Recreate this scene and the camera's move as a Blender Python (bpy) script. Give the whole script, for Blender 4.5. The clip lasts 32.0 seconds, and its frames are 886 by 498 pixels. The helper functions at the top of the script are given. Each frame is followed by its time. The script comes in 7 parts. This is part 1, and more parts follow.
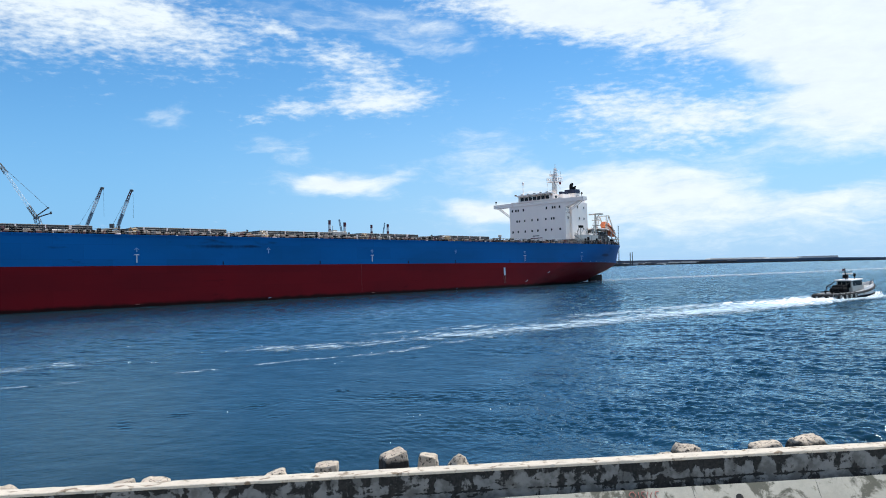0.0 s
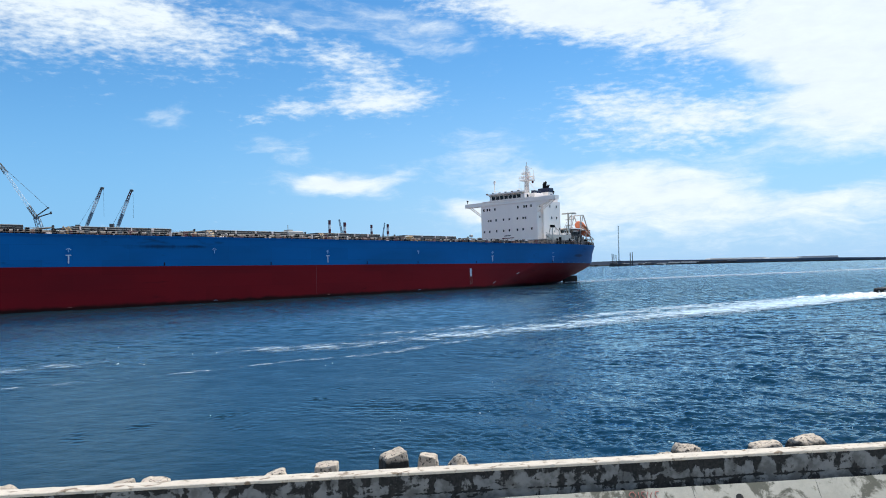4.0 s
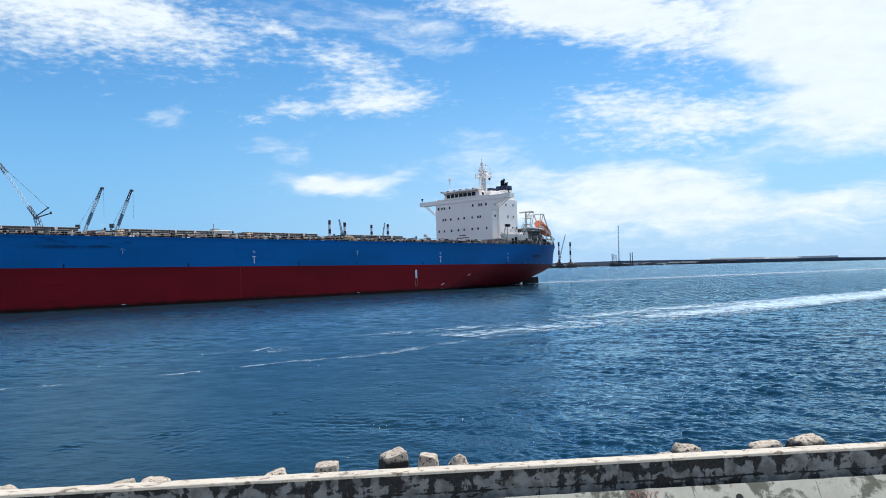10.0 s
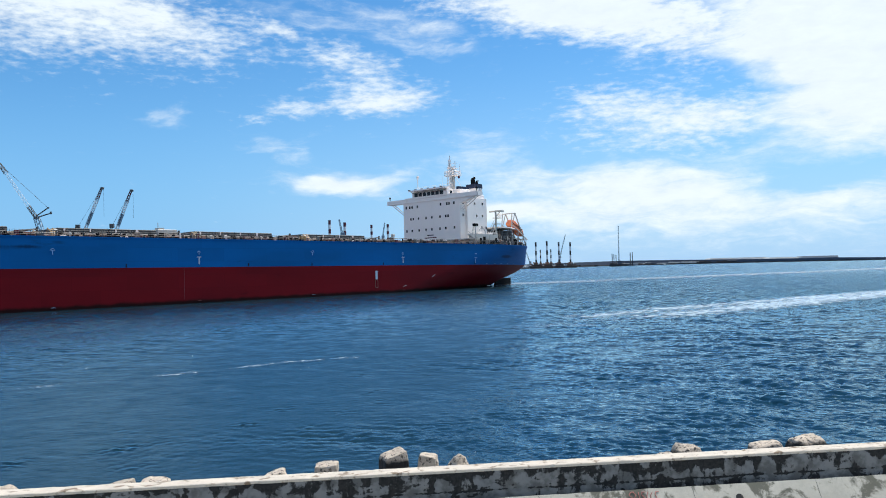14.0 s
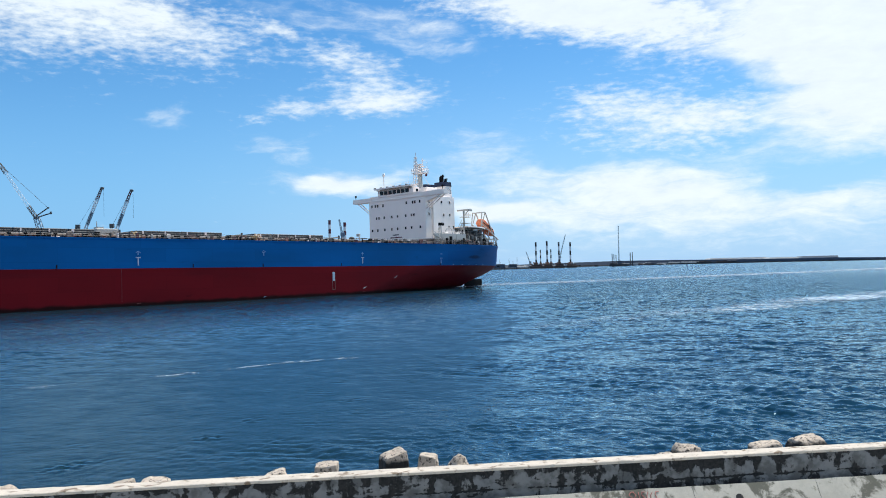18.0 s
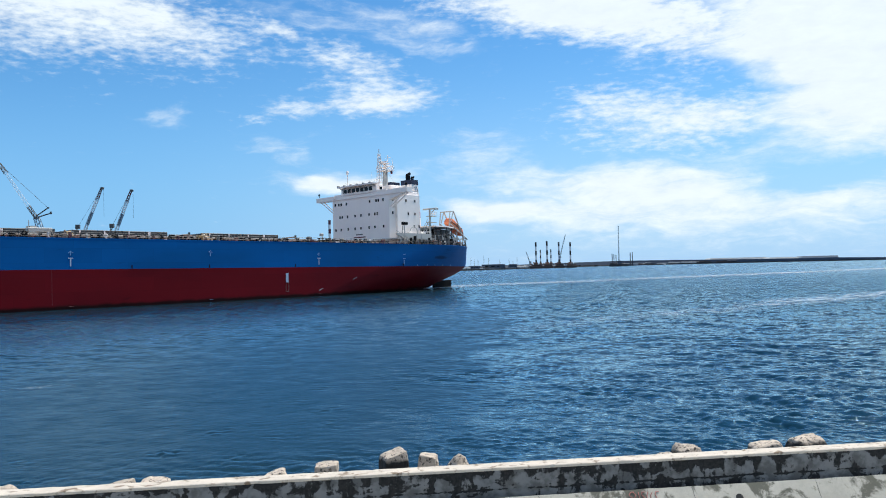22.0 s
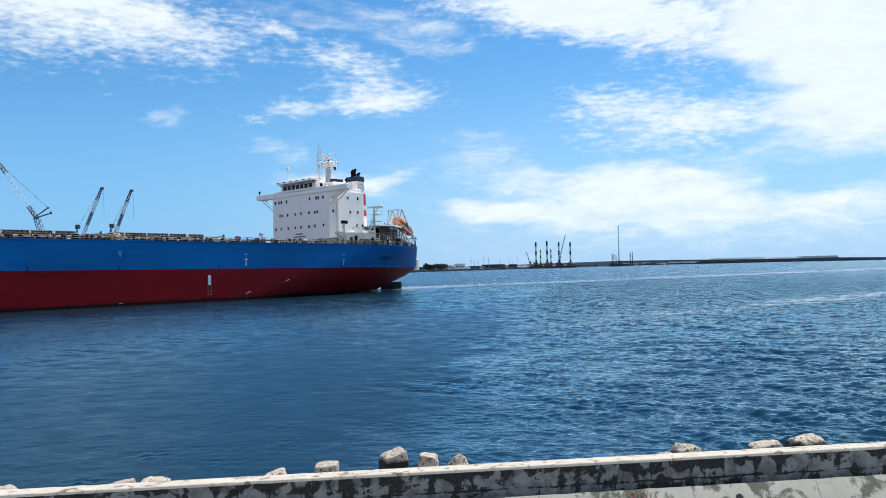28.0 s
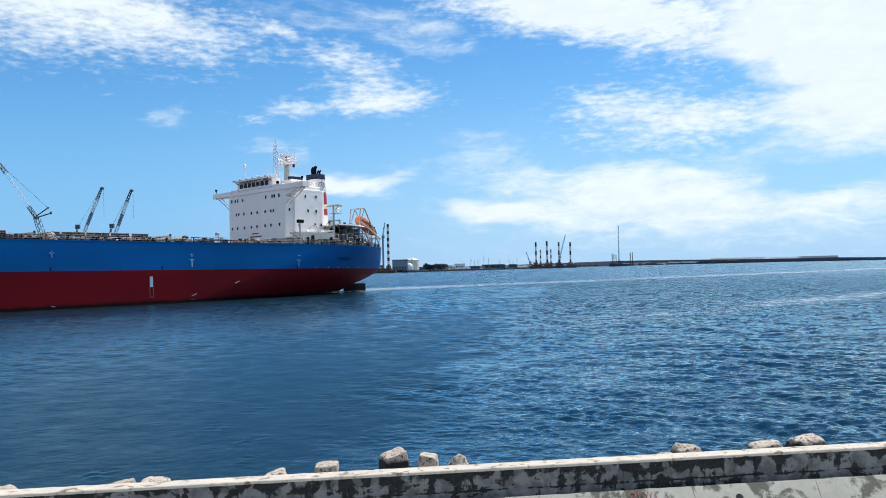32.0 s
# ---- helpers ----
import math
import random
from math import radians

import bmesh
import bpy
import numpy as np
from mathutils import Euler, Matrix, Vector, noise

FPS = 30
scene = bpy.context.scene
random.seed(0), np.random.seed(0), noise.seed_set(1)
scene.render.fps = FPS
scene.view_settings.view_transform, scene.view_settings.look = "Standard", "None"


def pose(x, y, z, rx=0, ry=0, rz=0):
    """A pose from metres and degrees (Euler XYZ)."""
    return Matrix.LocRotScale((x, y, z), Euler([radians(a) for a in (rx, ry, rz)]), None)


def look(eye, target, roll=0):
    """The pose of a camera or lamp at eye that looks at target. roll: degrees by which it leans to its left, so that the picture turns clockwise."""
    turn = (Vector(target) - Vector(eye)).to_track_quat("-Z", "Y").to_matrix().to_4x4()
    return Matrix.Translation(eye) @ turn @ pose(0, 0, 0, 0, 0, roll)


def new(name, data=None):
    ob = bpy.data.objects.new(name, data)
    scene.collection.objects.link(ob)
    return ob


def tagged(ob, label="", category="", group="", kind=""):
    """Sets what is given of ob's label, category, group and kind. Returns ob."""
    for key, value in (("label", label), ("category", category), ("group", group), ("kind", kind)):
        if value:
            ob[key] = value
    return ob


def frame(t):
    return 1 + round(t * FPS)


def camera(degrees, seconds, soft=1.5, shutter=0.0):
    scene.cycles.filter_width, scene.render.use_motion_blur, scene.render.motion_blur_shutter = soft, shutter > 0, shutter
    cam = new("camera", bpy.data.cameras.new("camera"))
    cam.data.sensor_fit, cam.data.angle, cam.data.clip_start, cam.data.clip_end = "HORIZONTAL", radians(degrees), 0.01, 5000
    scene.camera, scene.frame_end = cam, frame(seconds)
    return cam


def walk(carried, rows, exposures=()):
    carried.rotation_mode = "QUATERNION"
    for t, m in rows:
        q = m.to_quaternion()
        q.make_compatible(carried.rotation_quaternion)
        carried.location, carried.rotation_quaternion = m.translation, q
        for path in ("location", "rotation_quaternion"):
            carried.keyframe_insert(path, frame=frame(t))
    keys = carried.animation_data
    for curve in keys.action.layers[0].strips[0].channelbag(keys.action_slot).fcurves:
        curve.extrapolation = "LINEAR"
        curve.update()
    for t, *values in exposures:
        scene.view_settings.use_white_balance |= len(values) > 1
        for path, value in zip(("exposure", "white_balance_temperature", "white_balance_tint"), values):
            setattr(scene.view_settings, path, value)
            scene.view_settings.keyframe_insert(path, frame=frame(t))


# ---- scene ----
# The camera stands still on the promenade, 4.85 m above the harbour water.
EYE = Vector((0, 0, 4.853))
cam = camera(56.36, 32.0, soft=1.0)
CAMERA_POSE = look(EYE, EYE + Vector((0, 100, 100 * math.tan(radians(1.371)))), roll=-1.438)
walk(cam, [(0.0, CAMERA_POSE), (32.0, CAMERA_POSE)])

# ---- daylight: high sun ahead and to the right, bright broken cloud ----
SUN_AZ, SUN_EL = radians(52), radians(61)
SUN_DIR = Vector((math.sin(SUN_AZ) * math.cos(SUN_EL), math.cos(SUN_AZ) * math.cos(SUN_EL), math.sin(SUN_EL)))
sun = new("sun", bpy.data.lights.new("sun", "SUN"))
sun.data.energy, sun.data.angle, sun.data.color = 4.9, radians(0.6), (1.0, 0.95, 0.87)
sun.matrix_world = look(SUN_DIR * 200, (0, 0, 0))
scene.view_settings.exposure = 0.0


class Graph:
    """Short hand for building node graphs."""

    def __init__(self, tree):
        self.t = tree
        tree.nodes.clear()

    def add(self, kind, operation=None):
        n = self.t.nodes.new(kind)
        if operation:
            n.operation = operation
        return n

    def link(self, value, socket):
        if isinstance(value, bpy.types.NodeSocket):
            self.t.links.new(value, socket)
        elif value is not None:
            socket.default_value = value

    def math(self, op, a, b=None, c=None, clamp=False):
        n = self.add("ShaderNodeMath", op)
        n.use_clamp = clamp
        for v, s in zip((a, b, c), n.inputs):
            self.link(v, s)
        return n.outputs[0]

    def vmath(self, op, a, b=None):
        n = self.add("ShaderNodeVectorMath", op)
        for v, s in zip((a, b), n.inputs):
            self.link(v, s)
        return n.outputs[0]

    def step(self, x, lo, hi, out_lo=0.0, out_hi=1.0):
        n = self.add("ShaderNodeMapRange")
        n.interpolation_type, n.clamp = "SMOOTHSTEP", True
        for v, s in zip((x, lo, hi, out_lo, out_hi), n.inputs):
            self.link(v, s)
        return n.outputs[0]

    def mix(self, f, a, b, blend="MIX"):
        n = self.add("ShaderNodeMix")
        n.data_type, n.blend_type = "RGBA", blend
        self.link(f, n.inputs[0])
        self.link(a, n.inputs[6])
        self.link(b, n.inputs[7])
        return n.outputs[2]

    def noise(self, vec, scale, detail=4.0, rough=0.55, distort=0.0):
        n = self.add("ShaderNodeTexNoise")
        self.link(vec, n.inputs["Vector"])
        n.inputs["Scale"].default_value = scale
        n.inputs["Detail"].default_value = detail
        n.inputs["Roughness"].default_value = rough
        n.inputs["Distortion"].default_value = distort
        return n.outputs[0]

    def combine(self, x, y, z=0.0):
        n = self.add("ShaderNodeCombineXYZ")
        for v, s in zip((x, y, z), n.inputs):
            self.link(v, s)
        return n.outputs[0]

    def split(self, vec):
        n = self.add("ShaderNodeSeparateXYZ")
        self.link(vec, n.inputs[0])
        return n.outputs


def rgba(c):
    return (c[0], c[1], c[2], 1.0)


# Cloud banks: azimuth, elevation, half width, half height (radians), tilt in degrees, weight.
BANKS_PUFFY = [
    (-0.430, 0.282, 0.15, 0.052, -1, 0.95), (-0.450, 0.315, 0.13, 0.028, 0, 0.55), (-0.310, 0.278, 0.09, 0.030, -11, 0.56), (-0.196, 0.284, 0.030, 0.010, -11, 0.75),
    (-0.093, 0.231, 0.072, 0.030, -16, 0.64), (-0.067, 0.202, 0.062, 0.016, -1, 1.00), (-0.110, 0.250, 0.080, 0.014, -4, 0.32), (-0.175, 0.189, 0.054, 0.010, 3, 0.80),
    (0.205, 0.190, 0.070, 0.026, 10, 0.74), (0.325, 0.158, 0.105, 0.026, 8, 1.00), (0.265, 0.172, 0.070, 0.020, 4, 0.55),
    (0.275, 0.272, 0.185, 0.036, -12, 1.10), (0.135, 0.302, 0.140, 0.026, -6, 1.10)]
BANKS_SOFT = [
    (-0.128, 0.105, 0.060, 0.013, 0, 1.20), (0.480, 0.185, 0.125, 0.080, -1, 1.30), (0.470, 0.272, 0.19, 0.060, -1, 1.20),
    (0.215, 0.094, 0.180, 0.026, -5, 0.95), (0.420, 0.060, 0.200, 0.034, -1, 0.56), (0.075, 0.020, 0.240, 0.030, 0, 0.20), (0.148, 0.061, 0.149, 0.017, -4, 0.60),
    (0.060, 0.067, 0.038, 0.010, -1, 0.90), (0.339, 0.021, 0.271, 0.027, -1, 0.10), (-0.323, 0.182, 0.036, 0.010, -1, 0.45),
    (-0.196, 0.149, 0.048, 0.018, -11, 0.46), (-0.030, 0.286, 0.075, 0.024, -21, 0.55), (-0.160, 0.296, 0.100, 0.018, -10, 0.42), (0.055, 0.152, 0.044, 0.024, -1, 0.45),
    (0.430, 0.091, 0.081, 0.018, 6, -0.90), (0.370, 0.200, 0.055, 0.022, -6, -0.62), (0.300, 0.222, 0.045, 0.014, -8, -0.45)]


def build_world():
    world = bpy.data.worlds.new("harbour_sky")
    scene.world = world
    world.use_nodes = True
    g = Graph(world.node_tree)
    co = g.add("ShaderNodeTexCoord").outputs["Generated"]
    x, y, z = g.split(co)
    az = g.math("ARCTAN2", x, y)
    el = g.math("ARCSINE", z)
    sky = g.add("ShaderNodeTexSky")
    sky.sky_type, sky.sun_disc, sky.sun_elevation, sky.sun_rotation = "NISHITA", False, SUN_EL, SUN_AZ
    sky.altitude, sky.air_density, sky.dust_density, sky.ozone_density = 5.0, 1.0, 0.7, 2.0
    # layer seen in perspective: the cloud deck is a plane overhead
    zz = g.math("MAXIMUM", z, 0.04)
    deck = g.combine(g.math("DIVIDE", x, zz), g.math("DIVIDE", y, zz))
    flat = g.combine(g.math("MULTIPLY", az, 1.0), g.math("MULTIPLY", el, 2.2))
    warp = g.noise(flat, 9.0, 3.0)
    warp2 = g.noise(g.vmath("ADD", flat, (3.1, 1.7, 0)), 9.0, 3.0)
    azw = g.math("ADD", az, g.math("MULTIPLY", g.math("SUBTRACT", warp, 0.5), 0.10))
    elw = g.math("ADD", el, g.math("MULTIPLY", g.math("SUBTRACT", warp2, 0.5), 0.045))

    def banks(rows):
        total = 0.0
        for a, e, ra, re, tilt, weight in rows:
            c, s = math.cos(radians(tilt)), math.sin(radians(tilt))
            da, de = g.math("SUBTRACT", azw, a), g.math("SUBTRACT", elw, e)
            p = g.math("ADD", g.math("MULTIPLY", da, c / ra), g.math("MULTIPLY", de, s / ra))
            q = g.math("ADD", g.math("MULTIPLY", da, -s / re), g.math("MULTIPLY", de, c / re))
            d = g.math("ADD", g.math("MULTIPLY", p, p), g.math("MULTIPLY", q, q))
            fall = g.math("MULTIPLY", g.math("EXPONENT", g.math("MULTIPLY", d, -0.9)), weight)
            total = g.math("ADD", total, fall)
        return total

    ripples = g.noise(deck, 3.2, 5.0, 0.6, 0.3)
    fluff = g.noise(flat, 32.0, 8.0, 0.64, 0.2)
    cells = g.noise(g.combine(g.math("MULTIPLY", az, 68.0), g.math("MULTIPLY", el, 205.0)), 1.0, 3.0, 0.55)
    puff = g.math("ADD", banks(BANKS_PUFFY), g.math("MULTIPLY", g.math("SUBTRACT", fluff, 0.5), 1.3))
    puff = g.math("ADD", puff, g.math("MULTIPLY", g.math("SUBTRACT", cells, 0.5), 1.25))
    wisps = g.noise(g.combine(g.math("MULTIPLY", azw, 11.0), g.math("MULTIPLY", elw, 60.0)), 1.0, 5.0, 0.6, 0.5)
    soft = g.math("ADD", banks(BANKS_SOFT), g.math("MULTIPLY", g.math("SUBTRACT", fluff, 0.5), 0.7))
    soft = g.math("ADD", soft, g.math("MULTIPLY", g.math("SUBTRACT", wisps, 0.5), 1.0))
    puff_more = g.math("MULTIPLY", g.math("SUBTRACT", wisps, 0.5), 0.5)
    # the rest of the sky, outside the banks, carries unseen broken cloud of the same kind
    away = g.step(g.math("ABSOLUTE", az), 0.62, 0.85)
    up = g.step(el, 0.36, 0.5)
    rest = g.math("MAXIMUM", away, up)
    # added cloud at the back, denser and brighter, to light the shaded fronts
    behind = g.step(y, 0.35, -0.5)
    wide = g.math("MULTIPLY", rest, g.math("ADD", g.math("MULTIPLY", ripples, 2.2), g.math("ADD", -0.72, g.math("MULTIPLY", behind, 0.25))))
    a1 = g.step(g.math("ADD", puff, puff_more), 0.22, 1.42)
    a2 = g.step(soft, 0.15, 1.10)
    a3 = g.step(wide, 0.42, 0.95)
    alpha = g.math("MAXIMUM", g.math("MAXIMUM", a1, a2), a3)
    veil = g.math("POWER", g.step(el, -0.02, 0.34, 1.0, 0.0), 1.6)
    alpha = g.math("MULTIPLY", alpha, 0.96)
    tint_of_haze = g.mix(g.step(az, -0.45, 0.15), rgba((2.7, 5.5, 9.5)), rgba((4.7, 7.1, 10.3)))
    tone = g.math("ADD", 0.88, g.math("MULTIPLY", g.math("ADD", fluff, wisps), 0.17))
    tone = g.math("MULTIPLY", tone, g.math("ADD", 1.0, g.math("MULTIPLY", behind, 0.05)))
    cloud = g.mix(1.0, rgba((8.5, 9.4, 10.0)), g.combine(tone, tone, tone), "MULTIPLY")
    tint = g.mix(1.0, sky.outputs[0], rgba((0.517, 1.066, 1.445)), "MULTIPLY")
    bg = g.add("ShaderNodeBackground")
    g.link(g.mix(alpha, g.mix(g.math("MULTIPLY", veil, 0.85), tint, tint_of_haze), cloud), bg.inputs[0])
    bg.inputs[1].default_value = 0.10
    out = g.add("ShaderNodeOutputWorld")
    g.t.links.new(bg.outputs[0], out.inputs[0])


build_world()

# ---- materials ----
# The slick water in the ship's lee ends on a line slanting away to the right; wave faces lean toward the quay.
LEE_SLANT, LEE_AT, WASH_SLANT, FACE_LEAN = 0.15, -3.0, 0.37, (-0.098, 0.005)


def surface(name, base, rough=0.6, metal=0.0, vary=0.15, scale=2.0, bump=0.0, bump_scale=30.0,
            stain=None, stain_scale=1.0, stain_at=0.62, stain_soft=0.08, stretch=(1, 1, 1), spec=0.5, random_tone=0.0, depth=0.02):
    """A painted, stony or metal surface: base colour, slow variation, sharp-edged stains, fine relief."""
    m = bpy.data.materials.new(name)
    m.use_nodes = True
    g = Graph(m.node_tree)
    co = g.vmath("MULTIPLY", g.add("ShaderNodeTexCoord").outputs["Object"], tuple(stretch))
    slow = g.noise(co, scale, 5.0, 0.6)
    fine = g.noise(co, scale * 9.0, 4.0, 0.6)
    f = g.math("ADD", 1.0 - vary, g.math("MULTIPLY", g.math("ADD", g.math("MULTIPLY", slow, 1.4), g.math("MULTIPLY", fine, 0.6)), vary))
    if random_tone:
        info = g.add("ShaderNodeObjectInfo").outputs["Random"]
        f = g.math("MULTIPLY", f, g.math("ADD", 1.0 - random_tone / 2, g.math("MULTIPLY", info, random_tone)))
    col = g.mix(1.0, rgba(base), g.combine(f, f, f), "MULTIPLY")
    roughness = g.math("ADD", rough - 0.08, g.math("MULTIPLY", fine, 0.16), clamp=True)
    if stain:
        sn = g.noise(co, stain_scale, 6.0, 0.62, 0.4)
        k = g.step(sn, stain_at - stain_soft, stain_at + stain_soft)
        col = g.mix(k, col, rgba(stain))
    bsdf = g.add("ShaderNodeBsdfPrincipled")
    g.link(col, bsdf.inputs["Base Color"])
    g.link(roughness, bsdf.inputs["Roughness"])
    bsdf.inputs["Metallic"].default_value = metal
    bsdf.inputs["Specular IOR Level"].default_value = spec
    if bump:
        b = g.add("ShaderNodeBump")
        b.inputs["Strength"].default_value = bump
        b.inputs["Distance"].default_value = depth
        g.link(g.noise(co, bump_scale, 6.0, 0.65), b.inputs["Height"])
        g.link(b.outputs[0], bsdf.inputs["Normal"])
    out = g.add("ShaderNodeOutputMaterial")
    g.t.links.new(bsdf.outputs[0], out.inputs[0])
    return m


def hull_paint(name, base, dull, scuff, scuff_at, wet_shade_line=False, rubs=()):
    """Ship side paint: plate-to-plate tone, long rubbed smears and thin vertical runs."""
    m = bpy.data.materials.new(name)
    m.use_nodes = True
    g = Graph(m.node_tree)
    co = g.add("ShaderNodeTexCoord").outputs["Object"]
    broad = g.noise(g.vmath("MULTIPLY", co, (0.05, 0.05, 0.16)), 1.0, 4.0, 0.5)
    runs = g.noise(g.vmath("MULTIPLY", co, (1.6, 1.6, 0.06)), 1.0, 4.0, 0.6)
    smear = g.noise(g.vmath("MULTIPLY", co, (0.11, 0.11, 0.55)), 1.0, 5.0, 0.6, 0.3)
    brick = g.add("ShaderNodeTexBrick")
    x, y, z = g.split(co)
    g.link(g.combine(x, z, 0.0), brick.inputs["Vector"])
    for k, v in (("Scale", 1.0), ("Brick Width", 9.0), ("Row Height", 2.3), ("Mortar Size", 0.02), ("Bias", 0.0)):
        brick.inputs[k].default_value = v
    brick.inputs["Color1"].default_value, brick.inputs["Color2"].default_value = (0.94, 0.94, 0.94, 1), (1.05, 1.05, 1.05, 1)
    brick.inputs["Mortar"].default_value = (0.84, 0.84, 0.84, 1)
    col = g.mix(g.step(broad, 0.35, 0.7), rgba(base), rgba(dull))
    col = g.mix(1.0, col, brick.outputs[0], "MULTIPLY")
    col = g.mix(g.math("MULTIPLY", g.step(runs, 0.56, 0.8), 0.35), col, rgba(dull))
    col = g.mix(g.math("MULTIPLY", g.step(smear, scuff_at, scuff_at + 0.14), 0.75), col, rgba(scuff))
    for ra, rz, wa, wz in rubs:   # fender rubs: place along the hull, height, half length, half height
        u, v = g.math("DIVIDE", g.math("SUBTRACT", x, ra), wa), g.math("DIVIDE", g.math("SUBTRACT", z, rz), wz)
        d = g.math("SQRT", g.math("ADD", g.math("MULTIPLY", u, u), g.math("MULTIPLY", v, v)))
        d = g.math("ADD", d, g.math("MULTIPLY", g.math("SUBTRACT", smear, 0.5), 2.2))
        d = g.math("ADD", d, g.math("MULTIPLY", g.math("SUBTRACT", runs, 0.5), 0.8))
        col = g.mix(g.step(d, 1.1, 0.2, 0.0, 0.8), col, rgba(scuff))
    if wet_shade_line:   # shadow along the waterline painted dark, together with weed and wet paint
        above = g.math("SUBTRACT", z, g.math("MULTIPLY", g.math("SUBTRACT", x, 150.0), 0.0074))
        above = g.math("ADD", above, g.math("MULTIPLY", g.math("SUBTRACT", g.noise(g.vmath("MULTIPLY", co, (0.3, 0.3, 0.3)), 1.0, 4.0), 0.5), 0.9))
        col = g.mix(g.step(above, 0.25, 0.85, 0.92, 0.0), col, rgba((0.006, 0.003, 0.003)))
    bsdf = g.add("ShaderNodeBsdfPrincipled")
    g.link(col, bsdf.inputs["Base Color"])
    g.link(g.math("ADD", 0.42, g.math("MULTIPLY", smear, 0.25)), bsdf.inputs["Roughness"])
    bsdf.inputs["Specular IOR Level"].default_value = 0.05
    b = g.add("ShaderNodeBump")
    b.inputs["Strength"].default_value, b.inputs["Distance"].default_value = 0.35, 0.05
    g.link(g.noise(g.vmath("MULTIPLY", co, (0.4, 0.4, 0.4)), 1.0, 3.0), b.inputs["Height"])
    g.link(b.outputs[0], bsdf.inputs["Normal"])
    out = g.add("ShaderNodeOutputMaterial")
    g.t.links.new(bsdf.outputs[0], out.inputs[0])
    return m


def sea_water():
    m = bpy.data.materials.new("sea_water")
    m.use_nodes = True
    g = Graph(m.node_tree)
    co = g.add("ShaderNodeTexCoord").outputs["Object"]
    x, y, z = g.split(co)
    n = g.add("ShaderNodeVectorMath", "LENGTH")
    g.link(co, n.inputs[0])
    far = n.outputs["Value"]
    # wind lanes: ruffled water out on the fairway, slick water in the lee of the ship's track
    wander = g.noise(g.combine(g.math("MULTIPLY", x, 0.10), g.math("MULTIPLY", y, 0.16)), 1.0, 3.0, 0.5)
    edge = g.math("SUBTRACT", x, g.math("MULTIPLY", y, LEE_SLANT))
    edge = g.math("ADD", edge, g.math("MULTIPLY", g.math("SUBTRACT", wander, 0.5), 9.0))
    side = g.math("MAXIMUM", g.step(edge, LEE_AT - 4.5, LEE_AT + 3.5), g.step(far, 150.0, 260.0))
    # choppier again along the ship's side, where her wash runs out over the slick
    wash = g.math("SUBTRACT", g.math("MULTIPLY", g.math("SUBTRACT", y, 52.0), WASH_SLANT), g.math("ADD", x, 26.0))
    wash = g.math("ADD", wash, g.math("MULTIPLY", g.math("SUBTRACT", wander, 0.5), 16.0))
    side = g.math("MAXIMUM", side, g.step(wash, -15.0, 14.0, 0.0, 0.47))
    lane = g.noise(g.combine(g.math("MULTIPLY", x, 0.035), g.math("MULTIPLY", y, 0.06)), 1.0, 3.0, 0.5)
    ruffle = g.math("ADD", 0.06, g.math("ADD", g.math("MULTIPLY", side, 0.52), g.math("MULTIPLY", lane, 0.14)))
    # wavelets lie across the wind, wider than they are deep
    wind = g.combine(g.math("ADD", g.math("MULTIPLY", x, 0.80), g.math("MULTIPLY", y, 0.10)),
                     g.math("SUBTRACT", g.math("MULTIPLY", y, 0.95), g.math("MULTIPLY", x, 0.14)))
    chop = g.noise(wind, 1.1, 3.0, 0.55, 0.4)
    fine = g.noise(wind, 3.4, 3.0, 0.6, 0.3)
    h = g.math("ADD", g.math("MULTIPLY", chop, g.step(far, 25.0, 120.0, 0.36, 1.0)), g.math("MULTIPLY", fine, g.step(far, 20.0, 90.0, 0.18, 0.26)))
    b = g.add("ShaderNodeBump")
    g.link(g.math("MULTIPLY", ruffle, g.step(far, 60.0, 900.0, 0.9, 0.5)), b.inputs["Strength"])
    b.inputs["Distance"].default_value = 0.45
    g.link(h, b.inputs["Height"])
    # wavelets too far off to be shaped each lean their own way
    lean = []
    for scale, k, shift in ((0.9, 1.0, 0.0), (2.2, 0.8, 9.3)):
        t = g.add("ShaderNodeTexNoise")
        g.link(g.vmath("ADD", wind, (shift, shift * 2, 0.0)), t.inputs["Vector"])
        t.inputs["Scale"].default_value, t.inputs["Detail"].default_value = scale, 2.0
        lean.append(g.vmath("MULTIPLY", g.vmath("SUBTRACT", t.outputs["Color"], (0.5, 0.5, 0.5)), (k * 0.7, k * 1.2, 0.0)))
    lean = g.vmath("ADD", lean[0], lean[1])
    # long lanes of rougher and smoother water, the only waves that show far out
    t = g.add("ShaderNodeTexNoise")
    g.link(g.combine(g.math("MULTIPLY", x, 0.20), g.math("MULTIPLY", y, 0.085)), t.inputs["Vector"])
    t.inputs["Scale"].default_value, t.inputs["Detail"].default_value = 1.0, 5.0
    t.inputs["Roughness"].default_value = 0.7
    lanes = g.math("MULTIPLY", g.step(far, 60.0, 200.0), 1.1)
    lean = g.vmath("ADD", lean, g.vmath("MULTIPLY", g.vmath("SUBTRACT", t.outputs["Color"], (0.5, 0.5, 0.5)), g.combine(lanes, lanes, 0.0)))
    amount = g.math("MULTIPLY", g.math("ADD", 0.03, ruffle), g.step(far, 20.0, 120.0, 0.28, 1.9))
    lean = g.vmath("MULTIPLY", lean, g.combine(amount, amount, 0.0))
    # low over the water the wave faces turned to the quay are the ones that show
    slick_lean = g.math("MULTIPLY", g.step(far, 70.0, 150.0, FACE_LEAN[0], FACE_LEAN[0] * 0.60), g.step(far, 17.0, 44.0, 0.60, 1.14))
